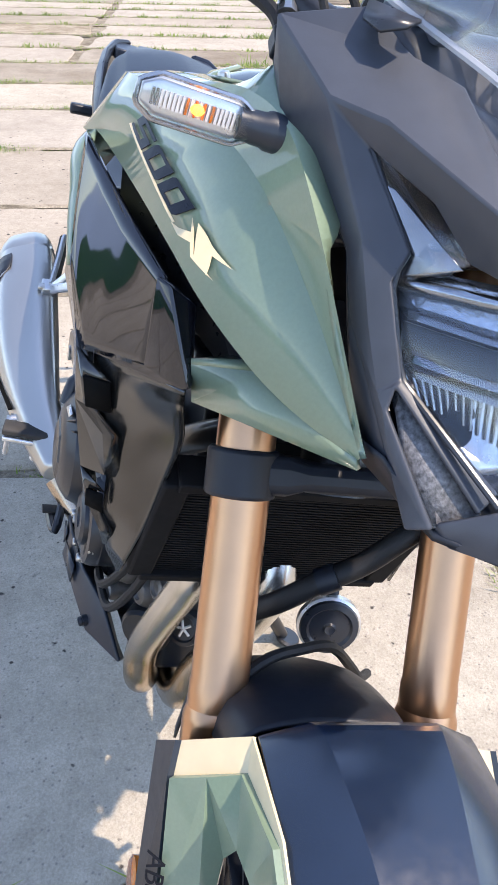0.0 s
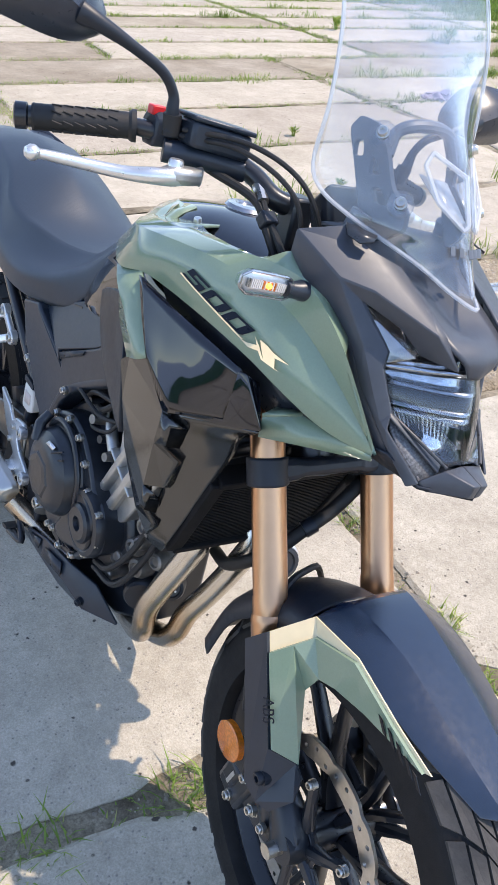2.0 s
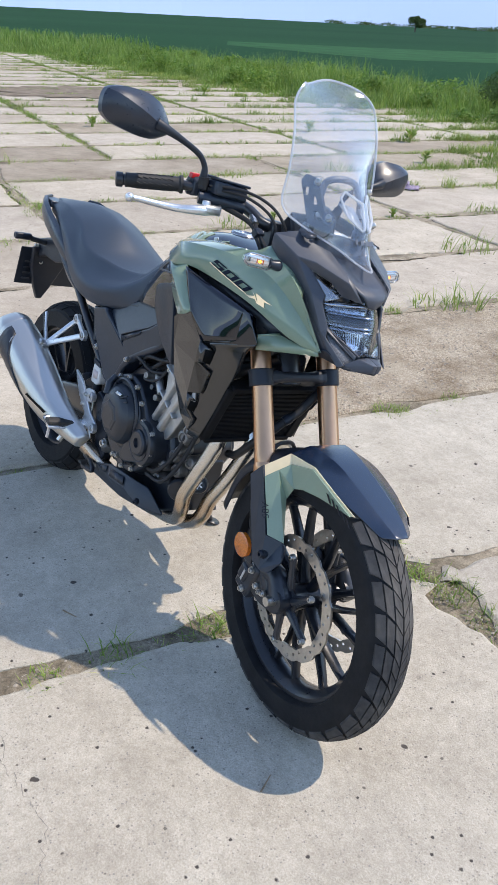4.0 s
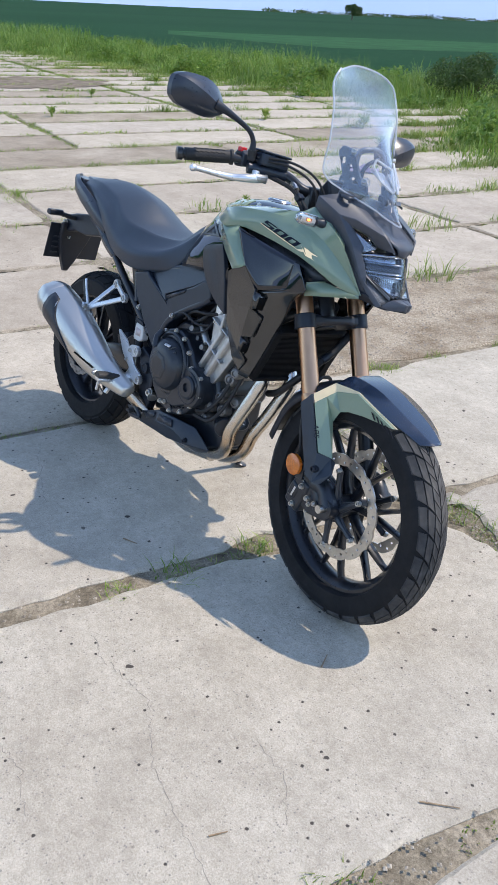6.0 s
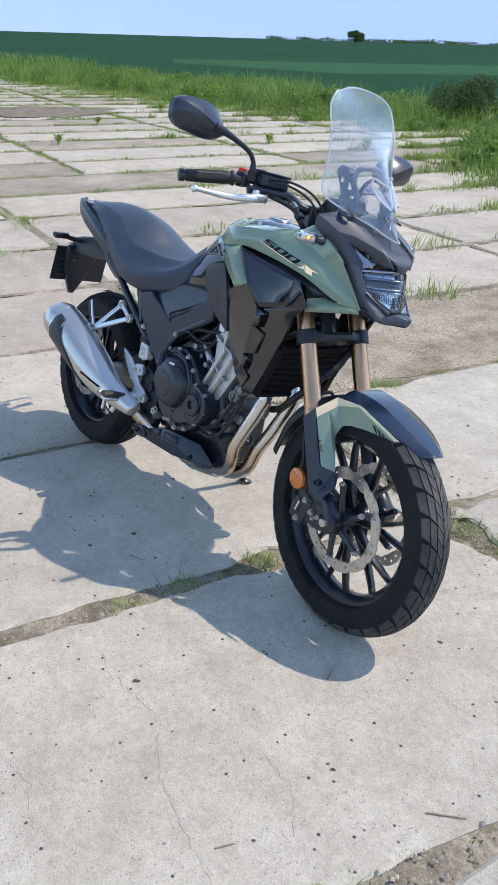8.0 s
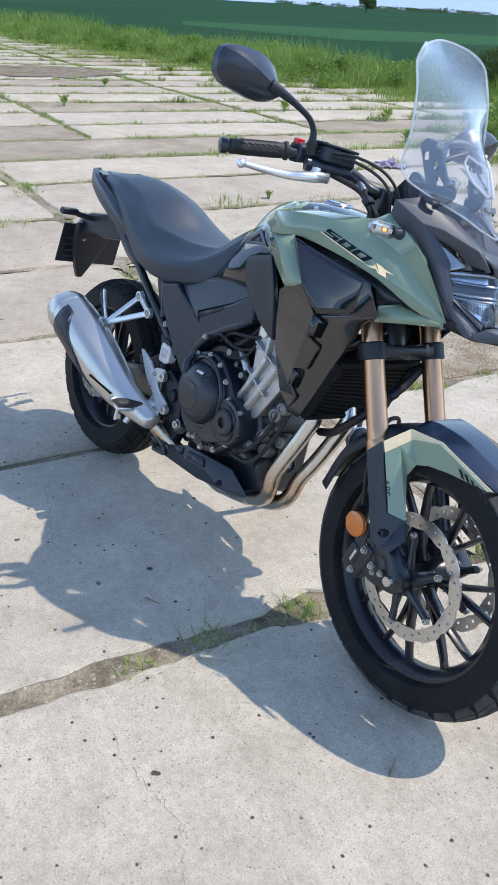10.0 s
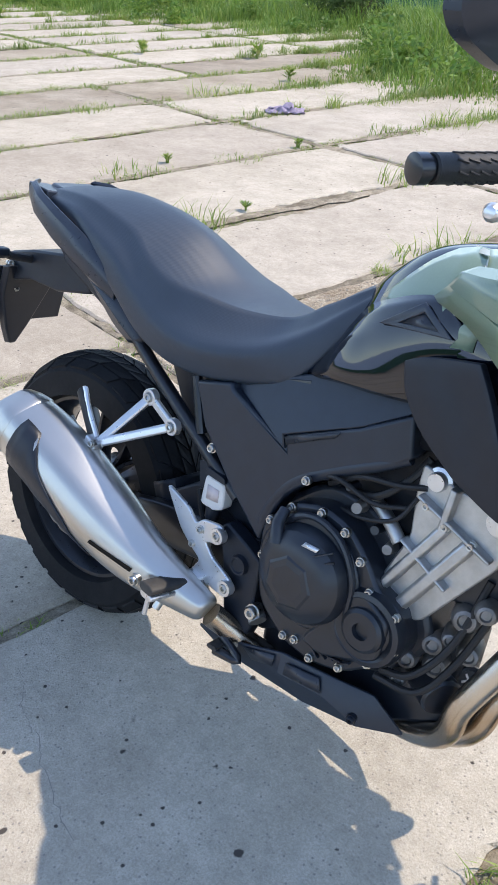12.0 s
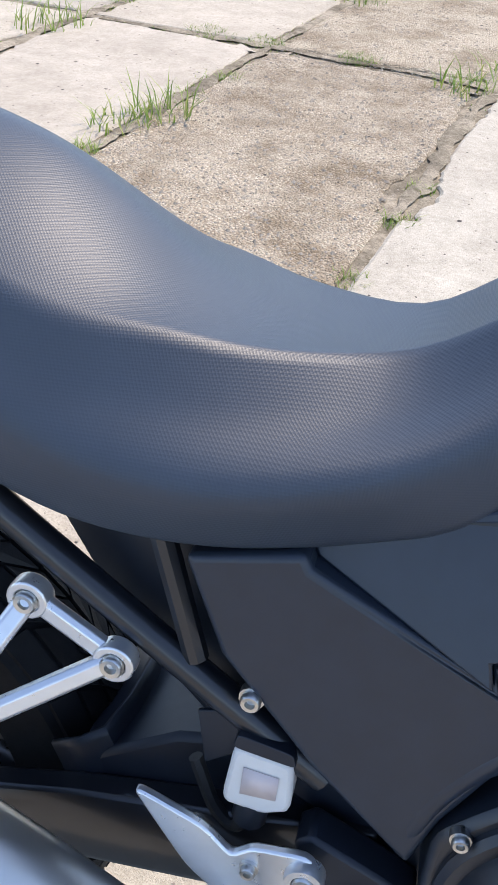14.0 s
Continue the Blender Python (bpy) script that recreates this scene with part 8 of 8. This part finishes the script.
        for side, swell in ((up, 0.004), (down, 0.011)):
            edge = [back(p, 0.8) for p in straight(side, 18)]
            low = [back(p, 0.782) for p in straight(side, 18)]
            mid = [p.lerp(q, 0.5) + Vector((swell * math.sin(math.pi * k / 17), 0, 0)) for k, (p, q) in enumerate(zip(edge, crest))]
            skin([low, edge], 18, 1, curve=straight, bm=bm)
            skin([edge, mid, crest], 18, 3, curve=straight, bm=bm)
        bmesh.ops.remove_doubles(bm, verts=bm.verts, dist=1e-5)
        return bm
    mir = both(shell, "mirror", "grey", label="black rear-view mirror with a creased shell", angle=22)
    for side, ob in enumerate(mir):
        bm = facets([(0.781 + 0.024 * (y + 0.365), -0.365 + (y + 0.365) * 0.93, 1.233 + (z - 1.233) * 0.93) for y, z in face], [tuple(range(12))])
        if side:
            bm.transform(LEFT)
        part("glass", bm, "chrome", ob, thick=0.001)
        bm = tube([(0.848, -0.2, 1.115), (0.85, -0.204, 1.14), (0.85, -0.207, 1.158), (0.849, -0.226, 1.18), (0.847, -0.27, 1.2), (0.84, -0.31, 1.215), (0.83, -0.33, 1.222)], [0.011, 0.0085, 0.0065, 0.0065, 0.007, 0.01, 0.014], 12, n=30)
        if side:
            bm.transform(LEFT)
        part("stalk", bm, "matt", ob, "black mirror stalk")
        bm = tube([(0.847, -0.198, 1.11), (0.849, -0.202, 1.135)], 0.012, 12)
        if side:
            bm.transform(LEFT)
        part("boot", bm, "rubber", ob)
    # risers, cables
    both(lambda: loft([[(0.95 + a * 0.018, -0.055 + b * 0.016, z) for a, b in ((-1, -1), (1, -1), (1, 1), (-1, 1))] for z in (0.985, 1.06, 1.076)]), "bar_riser", "engine", bevel=0.005, label="black handlebar riser")
    for pts, r in (([(0.86, -0.19, 1.12), (0.93, -0.135, 1.125), (0.99, -0.09, 1.1), (1.02, -0.06, 1.04), (1.02, -0.04, 0.96)], 0.0033), ([(0.855, -0.19, 1.112), (0.93, -0.14, 1.115), (1.0, -0.1, 1.08), (1.015, -0.08, 1.0)], 0.0033),
                   ([(0.9, -0.092, 1.083), (0.925, -0.1, 1.07), (0.955, -0.105, 1.05), (0.99, -0.1, 1.02), (1.03, -0.08, 0.96)], 0.0048), ([(0.87, -0.15, 1.08), (0.93, -0.11, 1.06), (0.97, -0.108, 1.03), (1.0, -0.09, 0.98)], 0.006)):
        part("cable", tube(pts, r, 8, n=26), "rubber", label="black control cable")
    part("cable_clip", block((0.02, 0.022, 0.018), Matrix.Translation((0.962, -0.106, 1.043)) @ Matrix.Rotation(0.6, 4, "Y")), "matt", bevel=0.003)
    part("sleeve", tube([(0.915, -0.098, 1.076), (0.94, -0.103, 1.06)], 0.0085, 10), "bolt")
    for pts in ([(1.06, 0.1, 0.5), (1.085, 0.075, 0.52), (1.095, 0.055, 0.545), (1.115, 0.015, 0.59), (1.131, -0.023, 0.602), (1.145, -0.06, 0.602), (1.155, -0.09, 0.57), (1.17, -0.115, 0.5), (1.185, -0.112, 0.42)],):
        part("brake_hose", tube(pts, 0.005, 8, n=34), "rubber", label="black front brake hose")
    part("headstock", tube([(1.068 - 0.42 * k, 0, 0.7 + 0.9 * k) for k in (0.02, 0.25)], 0.035, 20), "frame")
    for s in (-1, 1):
        part("main_frame_tube", tube([(1.03, s * 0.03, 0.86), (0.95, s * 0.09, 0.82), (0.8, s * 0.11, 0.76), (0.66, s * 0.085, 0.71)], 0.018, 12, n=16), "frame")
        part("down_tube", tube([(1.05, s * 0.03, 0.78), (0.98, s * 0.09, 0.72), (0.9, s * 0.11, 0.66)], 0.015, 12, n=12), "frame")


bars()


# -- front brake --
def front_brake():
    for s in (-1, 1):
        m = Matrix.Translation((1.21, s * 0.085, 0.3)) @ Matrix.Rotation(radians(20), 4, "Y")
        bm = bmesh.new()
        bmesh.ops.create_cube(bm, size=1.0, matrix=m @ Matrix.Diagonal((0.062, 0.05, 0.1, 1)))
        block((0.035, 0.06, 0.05), m @ Matrix.Translation((-0.012, 0, 0.0)), bm)
        c = part("brake_caliper", bm, "engine", label="black front brake caliper", steer=True, bevel=0.008)
        stay = plate(rounded([(1.2, 0.335), (1.25, 0.375), (1.31, 0.372), (1.35, 0.34), (1.362, 0.305), (1.335, 0.272), (1.27, 0.262), (1.215, 0.275)], 0.25), min(s * 0.09, s * 0.104), max(s * 0.09, s * 0.104))
        part("caliper_bracket", stay, "engine", c, steer=True, bevel=0.003)
        for x, z in ((1.225, 0.34), (1.262, 0.288), (1.318, 0.352)):
            bolt((x, s * 0.104, z), 0.0055, (0, s, 0), parent=c, steer=True)
        part("maker_mark", block((0.006, 0.001, 0.032), m @ Matrix.Translation((-0.006, s * 0.031, 0.0))), "bright", c, steer=True)
        for x, z in ((0.01, 0.034), (0.008, -0.035)):
            bolt((m @ Vector((x, s * 0.028, z))), 0.007, (0, s, 0), parent=c, steer=True)
        part("bleed_nipple", tube([(m @ Vector((-0.015, s * 0.01, 0.045))), (m @ Vector((-0.02, s * 0.015, 0.062)))], 0.005, 8), "bolt", c, steer=True)
        part("reflector", lathe([(0.0, 0.005), (0.026, 0.005), (0.029, 0.003), (0.029, -0.006)], (1.207, s * 0.137, 0.386), (-0.1, s, 0), 28), "amber", c, "round amber side reflector", steer=True)
        part("reflector_stay", block((0.03, 0.006, 0.05), Matrix.Translation((1.225, s * 0.125, 0.375))), "engine", c, steer=True, bevel=0.002)
        bolt((1.293, s * 0.142, 0.411), 0.009, (0, s, 0), steer=True, mat="matt")
        bolt((1.3, s * 0.122, 0.31), 0.006, (0, s, 0), steer=True), bolt((1.27, s * 0.122, 0.312), 0.007, (0, s, 0), steer=True)


front_brake()
